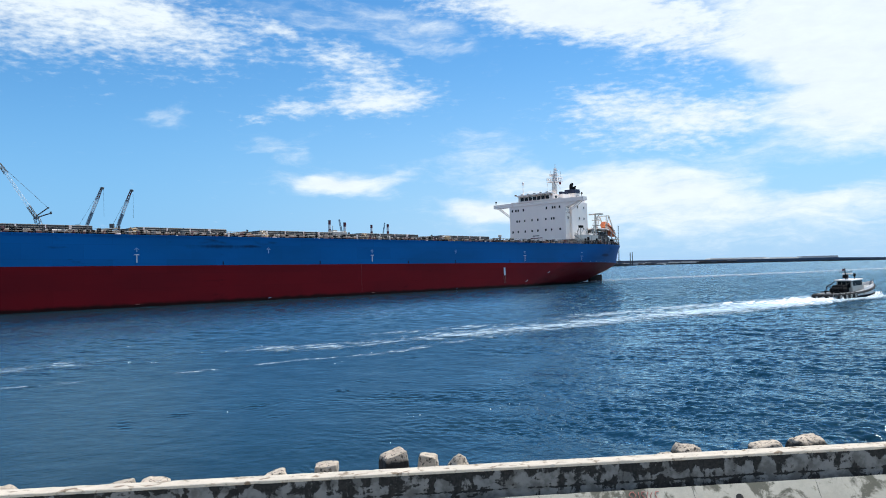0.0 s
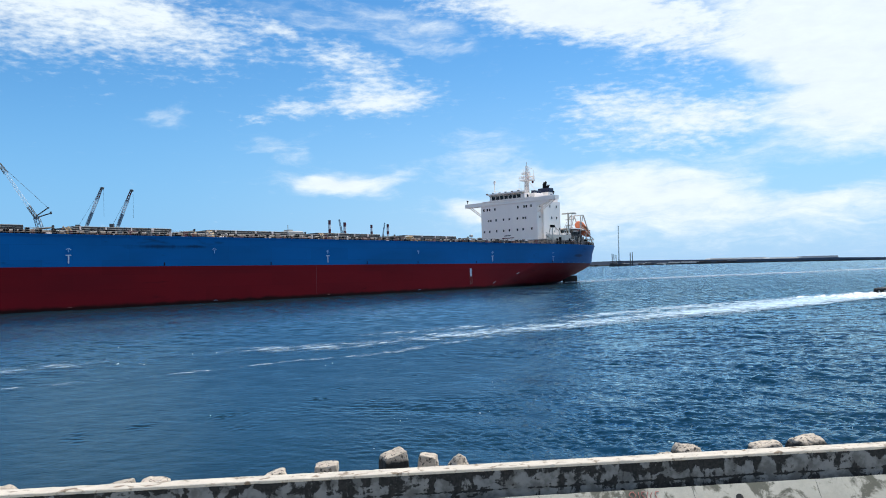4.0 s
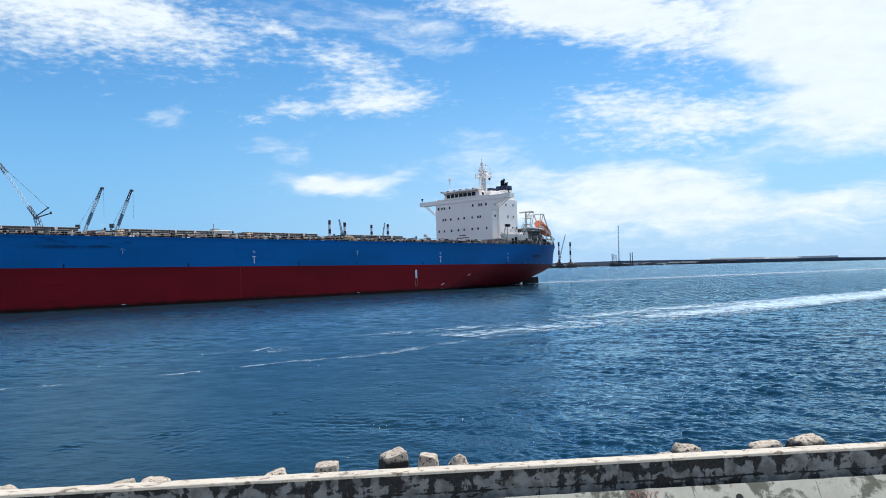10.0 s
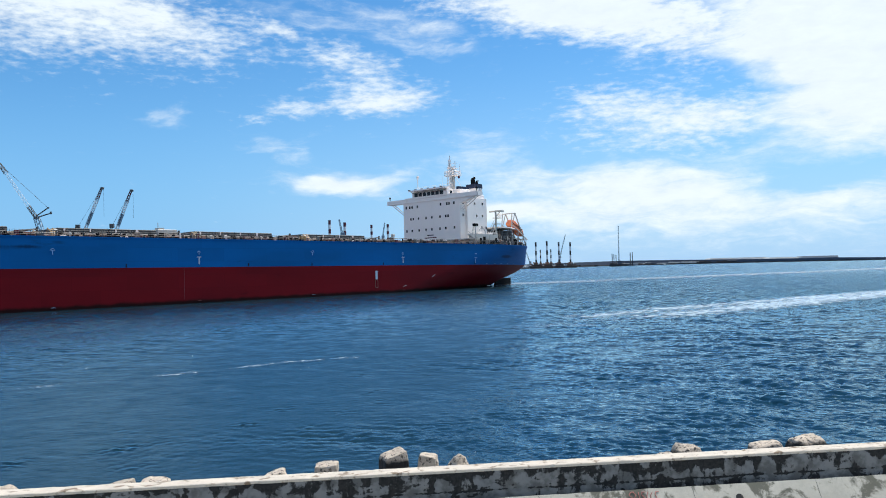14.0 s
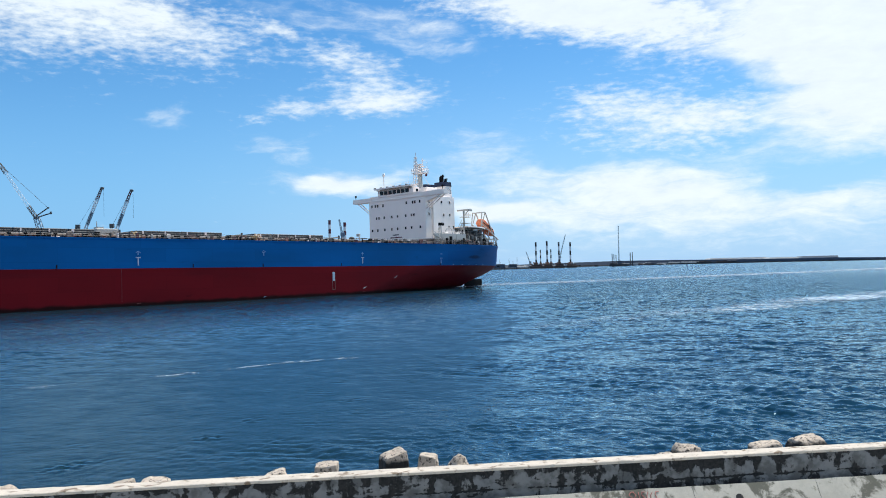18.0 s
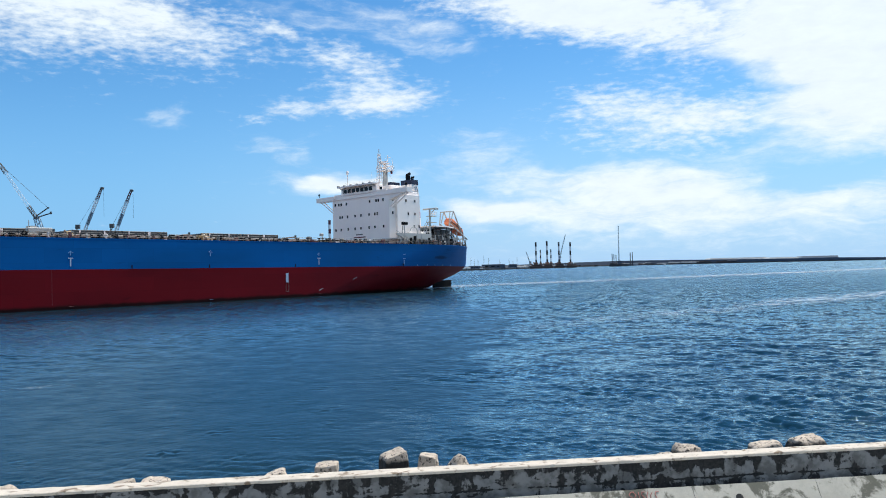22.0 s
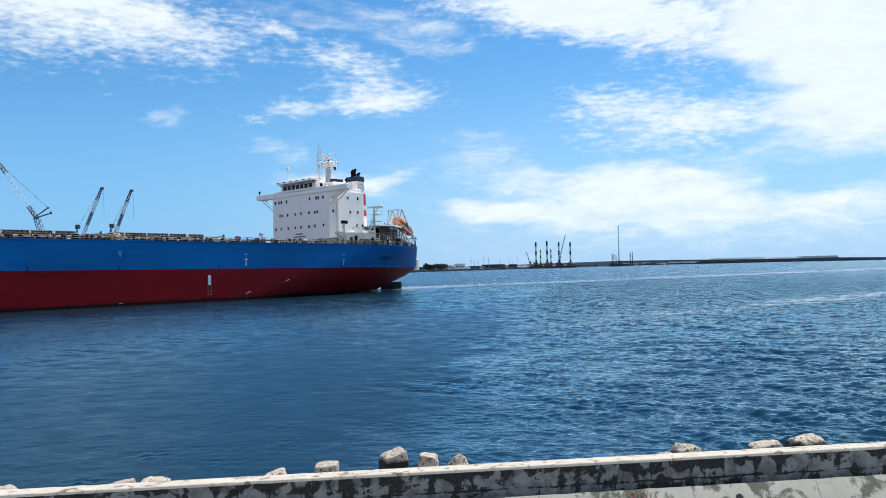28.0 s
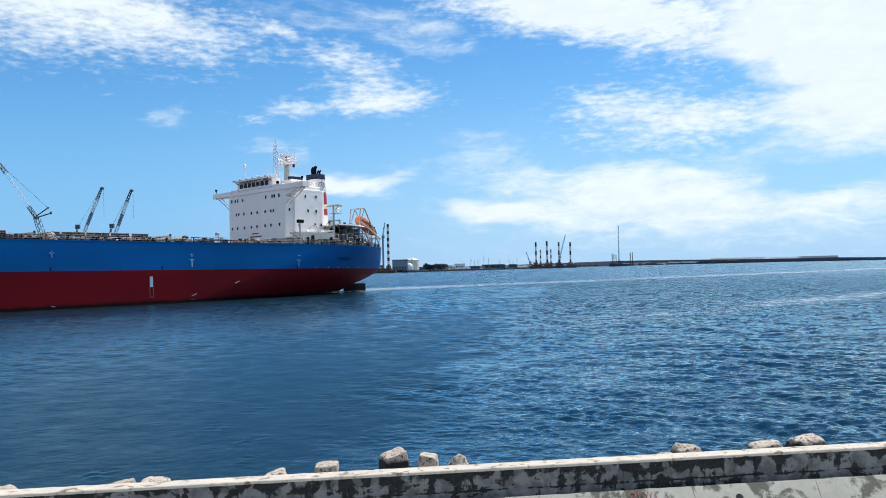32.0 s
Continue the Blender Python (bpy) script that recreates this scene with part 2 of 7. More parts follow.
    lean = g.vmath("ADD", lean, g.combine(0.0, g.step(side, 0.0, 1.0, slick_lean, g.step(far, 30.0, 110.0, FACE_LEAN[1], FACE_LEAN[1] * -1.2)), 0.0))
    normal = g.vmath("NORMALIZE", g.vmath("ADD", b.outputs[0], lean))
    tone = g.noise(g.combine(g.math("MULTIPLY", x, 0.02), g.math("MULTIPLY", y, 0.05)), 1.0, 4.0, 0.6)
    col = g.mix(g.step(tone, 0.35, 0.7), rgba((0.0036, 0.0215, 0.038)), rgba((0.0050, 0.028, 0.048)))
    # in the lee of the hull the slick water is greyer and paler
    col = g.mix(side, rgba((0.0060, 0.0235, 0.031)), col)
    green = g.step(g.noise(co, 0.16, 4.0, 0.6), 0.60, 0.78, 0.0, 0.7)
    col = g.mix(green, col, rgba((0.004, 0.026, 0.026)))
    body = g.add("ShaderNodeBsdfDiffuse")
    g.link(col, body.inputs["Color"])
    gloss = g.add("ShaderNodeBsdfGlossy")
    gloss.inputs["Color"].default_value = (0.625, 0.865, 1.0, 1)
    g.link(g.math("ADD", g.step(side, 0.0, 1.0, g.step(far, 90.0, 140.0, 0.22, 0.07), 0.05), g.step(far, 90.0, 420.0, 0.0, 0.20)), gloss.inputs["Roughness"])
    g.link(normal, gloss.inputs["Normal"])
    fresnel = g.add("ShaderNodeFresnel")
    fresnel.inputs["IOR"].default_value = 1.333
    g.link(normal, fresnel.inputs["Normal"])
    both = g.add("ShaderNodeMixShader")
    # wavelets hide one another at a glancing angle, which caps how much the surface mirrors
    g.link(g.math("MULTIPLY", fresnel.outputs[0], 0.95), both.inputs[0])
    g.link(body.outputs[0], both.inputs[1])
    g.link(gloss.outputs[0], both.inputs[2])
    out = g.add("ShaderNodeOutputMaterial")
    g.t.links.new(both.outputs[0], out.inputs[0])
    return m


def wall_face():
    """Old painted concrete: paint kept dark for the shaded face, black mould creeping down from the coping, sharp
    peeled patches.
    """
    m = bpy.data.materials.new("mouldy_concrete")
    m.use_nodes = True
    g = Graph(m.node_tree)
    co = g.add("ShaderNodeTexCoord").outputs["Object"]
    x, y, z = g.split(co)
    patch = g.noise(g.vmath("MULTIPLY", co, (0.85, 1.0, 1.0)), 4.6, 8.0, 0.60, 0.5)
    fine = g.noise(co, 26.0, 5.0, 0.6)
    along = g.noise(g.combine(x, 0.0, 0.0), 0.55, 2.0, 0.5)
    mould = g.math("ADD", patch, g.math("MULTIPLY", g.math("SUBTRACT", along, 0.5), 0.28))
    mould = g.math("ADD", mould, g.math("MULTIPLY", g.math("SUBTRACT", fine, 0.5), 0.14))
    drips = g.noise(g.combine(g.math("MULTIPLY", x, 9.0), 0.0, g.math("MULTIPLY", z, 1.1)), 1.0, 4.0, 0.6)
    mould = g.math("ADD", mould, g.math("MULTIPLY", g.math("SUBTRACT", drips, 0.5), 0.34))
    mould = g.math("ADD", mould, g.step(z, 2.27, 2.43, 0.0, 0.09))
    # the ledge's shadow line low on the face, painted as a darker band
    ledge_shade = g.math("ABSOLUTE", g.math("SUBTRACT", g.math("SUBTRACT", z, 2.188), g.math("MULTIPLY", g.math("SUBTRACT", g.noise(co, 3.0, 4.0), 0.5), 0.05)))
    mould = g.math("ADD", mould, g.step(ledge_shade, 0.004, 0.018, 0.10, 0.0))
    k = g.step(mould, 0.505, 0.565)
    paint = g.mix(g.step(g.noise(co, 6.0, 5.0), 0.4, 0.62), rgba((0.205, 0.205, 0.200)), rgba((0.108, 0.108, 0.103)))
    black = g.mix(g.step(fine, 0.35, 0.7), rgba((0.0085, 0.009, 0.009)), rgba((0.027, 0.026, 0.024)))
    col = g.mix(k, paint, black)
    rust = g.step(g.noise(g.vmath("MULTIPLY", co, (3.0, 3.0, 0.5)), 1.3, 4.0), 0.68, 0.76, 0.0, 0.35)
    col = g.mix(rust, col, rgba((0.16, 0.11, 0.075)))
    bsdf = g.add("ShaderNodeBsdfPrincipled")
    g.link(col, bsdf.inputs["Base Color"])
    bsdf.inputs["Roughness"].default_value = 0.9
    b = g.add("ShaderNodeBump")
    b.inputs["Strength"].default_value, b.inputs["Distance"].default_value = 0.6, 0.012
    g.link(g.math("ADD", g.math("MULTIPLY", k, -0.6), fine), b.inputs["Height"])
    g.link(b.outputs[0], bsdf.inputs["Normal"])
    out = g.add("ShaderNodeOutputMaterial")
    g.t.links.new(bsdf.outputs[0], out.inputs[0])
    return m


SEA = sea_water()


def lace(name, tone, cover, heading, most=0.92, shift=0.0, grain=1.0):
    """Foam as a torn white lace streaked along its track; the sheet's map holds the place across it and how fresh it is."""
    m = bpy.data.materials.new(name)
    m.use_nodes = True
    g = Graph(m.node_tree)
    tex = g.add("ShaderNodeTexCoord")
    x, y, z = g.split(g.vmath("ADD", tex.outputs["Object"], (shift, shift * 1.7, 0.0)))
    across, fresh, _ = g.split(tex.outputs["UV"])
    c, s = math.cos(heading), math.sin(heading)
    al = g.math("ADD", g.math("MULTIPLY", x, c), g.math("MULTIPLY", y, s))
    ac = g.math("SUBTRACT", g.math("MULTIPLY", y, c), g.math("MULTIPLY", x, s))
    if grain != 1.0:
        al, ac = g.math("MULTIPLY", al, grain * 1.3), g.math("MULTIPLY", ac, grain)
    streak = g.noise(g.combine(g.math("MULTIPLY", al, 0.34), g.math("MULTIPLY", ac, 0.9)), 1.0, 5.0, 0.62, 0.5)
    cells = g.add("ShaderNodeTexVoronoi")
    cells.feature = "DISTANCE_TO_EDGE"
    warp = g.noise(g.combine(al, ac), 1.1, 3.0)
    g.link(g.combine(g.math("ADD", g.math("MULTIPLY", al, 0.9), warp), g.math("ADD", g.math("MULTIPLY", ac, 0.9), warp)), cells.inputs["Vector"])
    cells.inputs["Scale"].default_value = 1.5
    web = g.step(cells.outputs[0], 0.0, 0.30, 0.75, 0.25)
    bubbles = g.noise(g.combine(g.math("MULTIPLY", al, 0.8), ac), 3.6, 5.0, 0.7, 0.3)
    edge = g.math("POWER", g.math("ABSOLUTE", g.math("SUBTRACT", g.math("MULTIPLY", across, 2.0), 1.0)), 1.5)
    val = g.math("ADD", g.math("MULTIPLY_ADD", streak, 1.9, -0.45), g.math("MULTIPLY", bubbles, 0.50))
    val = g.math("ADD", val, g.math("MULTIPLY", web, 0.28))
    val = g.math("ADD", val, g.math("SUBTRACT", g.math("MULTIPLY", g.math("SUBTRACT", fresh, 0.5), 0.70), 0.39))
    val = g.math("SUBTRACT", val, g.math("MULTIPLY", edge, 0.34))
    k = g.step(val, 0.54 - cover * 0.2, 1.12 - cover * 0.2)
    bsdf = g.add("ShaderNodeBsdfPrincipled")
    bsdf.inputs["Base Color"].default_value = rgba(tone)
    bsdf.inputs["Roughness"].default_value = 0.8
    g.link(g.math("MULTIPLY", k, most), bsdf.inputs["Alpha"])
    out = g.add("ShaderNodeOutputMaterial")
    g.t.links.new(bsdf.outputs[0], out.inputs[0])
    return m


FOAM = surface("white_froth", (0.76, 0.80, 0.82), 0.8, vary=0.15, scale=2.0, bump=0.8, bump_scale=7.0)
LACE = [lace("wake_lace", (0.60, 0.76, 0.86), 0.60, math.atan2(0.66, 0.75), 0.66, 37.0 * k, 1.45) for k in range(4)]
LINE_LACE = lace("foam_line_lace", (0.62, 0.75, 0.84), 0.60, math.atan2(0.66, 0.75), 0.50, 5.0, 3.2)
TRAIL_LACE = lace("ship_trail_lace", (0.52, 0.66, 0.78), 0.95, math.atan2(0.66, 0.75), 0.40)
SHEEN_LACE = lace("wake_sheen_lace", (0.50, 0.63, 0.74), 0.80, math.atan2(0.66, 0.75), 0.38, 11.0)
RUBS = ((77.0, 9.15, 6.0, 0.5), (83.5, 9.15, 3.5, 0.4), (200.5, 7.9, 3.4, 0.45))
HULL_BLUE = hull_paint("blue_hull_paint", (0.0006, 0.088, 0.285), (0.0008, 0.072, 0.225), (0.002, 0.022, 0.060), 0.62, rubs=RUBS)
HULL_RED = hull_paint("red_antifouling", (0.118, 0.0042, 0.0082), (0.092, 0.004, 0.008), (0.036, 0.003, 0.006), 0.62, wet_shade_line=True)
WHITE = surface("white_ship_paint", (0.90, 0.81, 0.75), 0.45, vary=0.09, scale=0.5, stain=(0.50, 0.42, 0.33), stain_scale=0.55,
                stain_at=0.78, stretch=(1, 1, 0.25))
OFFWHITE = surface("weathered_white_paint", (0.46, 0.445, 0.41), 0.55, vary=0.15, scale=1.4, stain=(0.33, 0.22, 0.14), stain_scale=1.6, stain_at=0.68)
STEEL = surface("dark_steel", (0.055, 0.060, 0.065), 0.5, vary=0.3, scale=1.5, stain=(0.065, 0.04, 0.03), stain_scale=1.2, stain_at=0.60)
HATCH = surface("hatch_cover_paint", (0.030, 0.035, 0.038), 0.55, vary=0.25, scale=0.8, stain=(0.055, 0.042, 0.035), stain_scale=0.9, stain_at=0.62)
DECK_RED = surface("oxide_deck_paint", (0.20, 0.085, 0.065), 0.7, vary=0.3, scale=0.6, stain=(0.05, 0.04, 0.035), stain_scale=0.5, stain_at=0.58)
PIPE = surface("tan_pipe_paint", (0.17, 0.125, 0.10), 0.5, vary=0.2, scale=1.5, stain=(0.20, 0.11, 0.07), stain_scale=1.0, stain_at=0.64)
YELLOW = surface("ochre_paint", (0.36, 0.22, 0.08), 0.5, vary=0.2, scale=2.0)
ORANGE = surface("lifeboat_orange", (0.80, 0.24, 0.10), 0.4, vary=0.08, scale=0.8)
RED = surface("signal_red", (0.50, 0.030, 0.035), 0.45, vary=0.12, scale=0.7)
NAVY = surface("funnel_navy", (0.010, 0.016, 0.045), 0.5, vary=0.2, scale=1.0)
GLASS = surface("dark_window_glass", (0.006, 0.008, 0.010), 0.22, vary=0.1, scale=1.0, spec=0.2)
MARK = surface("hull_mark_white", (0.34, 0.42, 0.52), 0.6, vary=0.1, scale=2.0)
MARK_BLUE = surface("faded_hull_mark", (0.12, 0.28, 0.50), 0.6, vary=0.1, scale=2.0)
RUBBER = surface("black_rubber", (0.014, 0.014, 0.015), 0.85, vary=0.2, scale=4.0, bump=0.3)
SEAM = surface("faint_seam_paint", (0.14, 0.035, 0.045), 0.6, vary=0.3, scale=1.0)
LAUNCH_HULL = surface("launch_pale_paint", (0.44, 0.47, 0.49), 0.45, vary=0.2, scale=1.2, stain=(0.12, 0.10, 0.08), stain_scale=1.6, stain_at=0.62)
SOOT = surface("sooty_steel", (0.008, 0.008, 0.009), 0.85, vary=0.3, scale=2.0, spec=0.1)
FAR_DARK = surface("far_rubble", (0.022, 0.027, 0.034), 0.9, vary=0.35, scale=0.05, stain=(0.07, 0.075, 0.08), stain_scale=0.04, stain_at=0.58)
# concrete tinted bluish: distance haze is put into this colour
FAR_HAZY_QUAY = surface("far_hazy_concrete", (0.050, 0.070, 0.105), 0.9, vary=0.3, scale=0.05)
# sand lightened and greyed, with the haze put into its colour
FAR_HAZY_SAND = surface("far_hazy_sandy_bank", (0.62, 0.61, 0.58), 0.9, vary=0.2, scale=0.04)
LEG_BLACK = surface("leg_black", (0.018, 0.020, 0.026), 0.6, vary=0.2, scale=0.2)
LEG_WHITE = surface("leg_white", (0.66, 0.68, 0.70), 0.6, vary=0.1, scale=0.2)
LEG_RED = surface("leg_red", (0.085, 0.009, 0.022), 0.6, vary=0.15, scale=0.2)
CRANE_BLUE = surface("crane_grey_blue", (0.15, 0.20, 0.26), 0.5, vary=0.15, scale=0.3)
BARGE = surface("barge_rust_orange", (0.24, 0.11, 0.065), 0.7, vary=0.3, scale=0.2, stain=(0.12, 0.10, 0.09), stain_scale=0.25, stain_at=0.55)
LEAF = surface("dark_foliage", (0.022, 0.042, 0.026), 0.8, vary=0.4, scale=0.3, random_tone=0.3)
BARGE_DARK = surface("barge_dark_hull", (0.055, 0.035, 0.030), 0.8, vary=0.3, scale=0.2, stain=(0.02, 0.02, 0.022), stain_scale=0.3, stain_at=0.5)
CREAM = surface("cream_tank_paint", (0.70, 0.64, 0.50), 0.6, vary=0.1, scale=0.1)
GREY_SHED = surface("grey_cladding", (0.20, 0.23, 0.27), 0.6, vary=0.15, scale=0.1)
MOULD = wall_face()
# paler than the wall face: sun on top and foot put into these colours
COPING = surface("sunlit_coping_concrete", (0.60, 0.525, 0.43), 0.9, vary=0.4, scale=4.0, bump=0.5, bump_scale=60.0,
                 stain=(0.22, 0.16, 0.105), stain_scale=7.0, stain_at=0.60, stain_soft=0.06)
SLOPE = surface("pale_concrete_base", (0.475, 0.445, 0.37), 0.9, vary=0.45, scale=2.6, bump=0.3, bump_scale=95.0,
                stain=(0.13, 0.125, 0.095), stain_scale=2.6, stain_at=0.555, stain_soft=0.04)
PAVING = surface("promenade_concrete", (0.38, 0.37, 0.34), 0.9, vary=0.25, scale=1.2, bump=0.4, bump_scale=40.0,
                 stain=(0.2, 0.19, 0.17), stain_scale=0.9, stain_at=0.6)
STONE = surface("armour_stone", (0.56, 0.465, 0.365), 0.92, vary=0.6, scale=6.0, bump=0.9, bump_scale=20.0, depth=0.035,
                stain=(0.060, 0.048, 0.040), stain_scale=21.0, stain_at=0.575, stain_soft=0.05, random_tone=0.25)


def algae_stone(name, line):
    """Armour stone, black below an uneven line this high over its foot: algae, with the shade of its fronts painted in.
    """
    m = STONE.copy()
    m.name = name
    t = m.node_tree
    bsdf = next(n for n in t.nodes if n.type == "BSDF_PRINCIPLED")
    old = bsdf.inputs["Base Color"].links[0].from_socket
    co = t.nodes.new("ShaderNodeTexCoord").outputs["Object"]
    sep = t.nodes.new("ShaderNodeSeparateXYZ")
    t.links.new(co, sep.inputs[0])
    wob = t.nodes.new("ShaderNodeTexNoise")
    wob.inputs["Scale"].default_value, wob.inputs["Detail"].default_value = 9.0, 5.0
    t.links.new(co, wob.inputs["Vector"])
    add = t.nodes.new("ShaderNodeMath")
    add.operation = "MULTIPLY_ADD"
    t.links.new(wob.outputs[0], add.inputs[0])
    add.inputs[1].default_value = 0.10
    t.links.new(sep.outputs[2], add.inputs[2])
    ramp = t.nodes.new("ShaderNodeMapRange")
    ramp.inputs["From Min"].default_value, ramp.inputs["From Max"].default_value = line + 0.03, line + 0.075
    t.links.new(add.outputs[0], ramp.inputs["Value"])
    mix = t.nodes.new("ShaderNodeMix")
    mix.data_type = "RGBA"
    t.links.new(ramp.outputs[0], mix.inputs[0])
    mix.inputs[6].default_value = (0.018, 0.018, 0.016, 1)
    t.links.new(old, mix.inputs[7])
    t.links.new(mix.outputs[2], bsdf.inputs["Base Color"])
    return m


GRAFFITI = surface("faded_red_spray", (0.42, 0.16, 0.13), 0.8, vary=0.3, scale=20.0)

# ---- mesh building ----
class Solid:
    """Collects boxes, bars, tubes and lathed shapes into one mesh."""

    def __init__(self):
        self.v, self.f = [], []

    def add(self, verts, faces):
        k = len(self.v)
        self.v += [tuple(p) for p in verts]
        self.f += [tuple(i + k for i in face) for face in faces]
        return self

    def box(self, x0, x1, y0, y1, z0, z1, bevel=0.0):
        if bevel:
            b = bevel
            ring = [(x0 + b, y0), (x1 - b, y0), (x1, y0 + b), (x1, y1 - b), (x1 - b, y1), (x0 + b, y1), (x0, y1 - b), (x0, y0 + b)]
            inner = [(min(max(x, x0 + b), x1 - b), min(max(y, y0 + b), y1 - b)) for x, y in ring]
            return self.loft([[(x, y, z0) for x, y in ring], [(x, y, z1 - b) for x, y in ring], [(x, y, z1) for x, y in inner]])
        c = [(x, y, z) for z in (z0, z1) for x, y in ((x0, y0), (x1, y0), (x1, y1), (x0, y1))]
        return self.add(c, [(3, 2, 1, 0), (4, 5, 6, 7), (0, 1, 5, 4), (1, 2, 6, 5), (2, 3, 7, 6), (3, 0, 4, 7)])

    def loft(self, rings, cap=True, closed=True):
        n, verts, faces = len(rings[0]), [], []
        for r in rings:
            verts += r
        for i in range(len(rings) - 1):
            for j in range(n if closed else n - 1):
                a, b = i * n + j, i * n + (j + 1) % n
                faces.append((a, b, b + n, a + n))
        if cap:
            faces.append(tuple(reversed(range(n))))
            faces.append(tuple((len(rings) - 1) * n + j for j in range(n)))
        return self.add(verts, faces)

    def bar(self, p, q, r=0.05, n=6, r2=None):
        """A round bar from p to q."""
        p, q = Vector(p), Vector(q)
        d = (q - p).normalized()
        u = d.cross(Vector((0, 0, 1)) if abs(d.z) < 0.9 else Vector((1, 0, 0))).normalized()
        w = d.cross(u)
        rings = []
        for c, rr in ((p, r), (q, r if r2 is None else r2)):
            rings.append([tuple(c + (u * math.cos(t) + w * math.sin(t)) * rr) for t in (2 * math.pi * k / n for k in range(n))])
        return self.loft(rings)

    def pipe(self, points, r=0.05, n=6):
        for a, b in zip(points, points[1:]):
            self.bar(a, b, r, n)
        return self

    def lathe(self, centre, profile, n=16):
        """Rings of (radius, height) round a vertical axis."""
        cx, cy, cz = centre
        rings = [[(cx + r * math.cos(2 * math.pi * k / n), cy + r * math.sin(2 * math.pi * k / n), cz + h) for k in range(n)] for r, h in profile]
        return self.loft(rings)

    def torus(self, centre, axis, big, small, n=14, m=6):
        c, a = Vector(centre), Vector(axis).normalized()
        u = a.cross(Vector((0, 0, 1)) if abs(a.z) < 0.9 else Vector((1, 0, 0))).normalized()
        w = a.cross(u)
        verts, faces = [], []
        for i in range(n):
            t = 2 * math.pi * i / n
            d = u * math.cos(t) + w * math.sin(t)
            for j in range(m):
                s = 2 * math.pi * j / m
                verts.append(tuple(c + d * (big + small * math.cos(s)) + a * small * math.sin(s)))
        for i in range(n):
            for j in range(m):
                faces.append((i * m + j, ((i + 1) % n) * m + j, ((i + 1) % n) * m + (j + 1) % m, i * m + (j + 1) % m))
        return self.add(verts, faces)

    def lattice(self, p, q, w0, w1, bays, r):
        """A square lattice boom from p to q."""
        p, q = Vector(p), Vector(q)
        d = (q - p).normalized()
        u = d.cross(Vector((0, 0, 1)) if abs(d.z) < 0.95 else Vector((0, 1, 0))).normalized()
        w = d.cross(u)
        rows = []
        for i in range(bays + 1):
            t = i / bays
            h = (w0 + (w1 - w0) * t) / 2
            c = p + (q - p) * t
            rows.append([c + u * h + w * h, c - u * h + w * h, c - u * h - w * h, c + u * h - w * h])
        for i in range(bays):
            for j in range(4):
                self.bar(rows[i][j], rows[i + 1][j], r, 4)
                self.bar(rows[i][j], rows[i + 1][(j + 1) % 4], r * 0.7, 3)
        return self

    def mesh(self, name, smooth=False):
        me = bpy.data.meshes.new(name)
        me.from_pydata(self.v, [], self.f)
        me.update()
        if smooth:
            me.polygons.foreach_set("use_smooth", [True] * len(me.polygons))
        return me


def part(name, solid, material, parent, label="", smooth=False):
    """One mesh object under a thing or a part."""
    me = solid.mesh(name, smooth) if isinstance(solid, Solid) else solid
    if not me.materials:
        me.materials.append(material)
    ob = new(name, me)
    ob.parent = parent
    if label:
        ob["label"] = label
    return ob


def thing(name, label, category, group="", kind="", at=None):
    ob = new(name)
    ob.empty_display_size = 0.5
    if at is not None:
        ob.matrix_world = at
    return tagged(ob, label, category, group, kind)


def single(name, solid, material, label, category, group="", kind="", smooth=False, at=None):
    me = solid.mesh(name, smooth)
    me.materials.append(material)
    ob = new(name, me)
    if at is not None:
        ob.matrix_world = at
    return tagged(ob, label, category, group, kind)


def mixf(a, b, t):
    return a + (b - a) * t


def interp(x, table):
    """Linear look-up in rows of (x, value)."""
    return float(np.interp(x, [r[0] for r in table], [r[1] for r in table]))


# ---- the sea: one sheet to the horizon, ruffled near the wall ----
WAVE = 0.0081


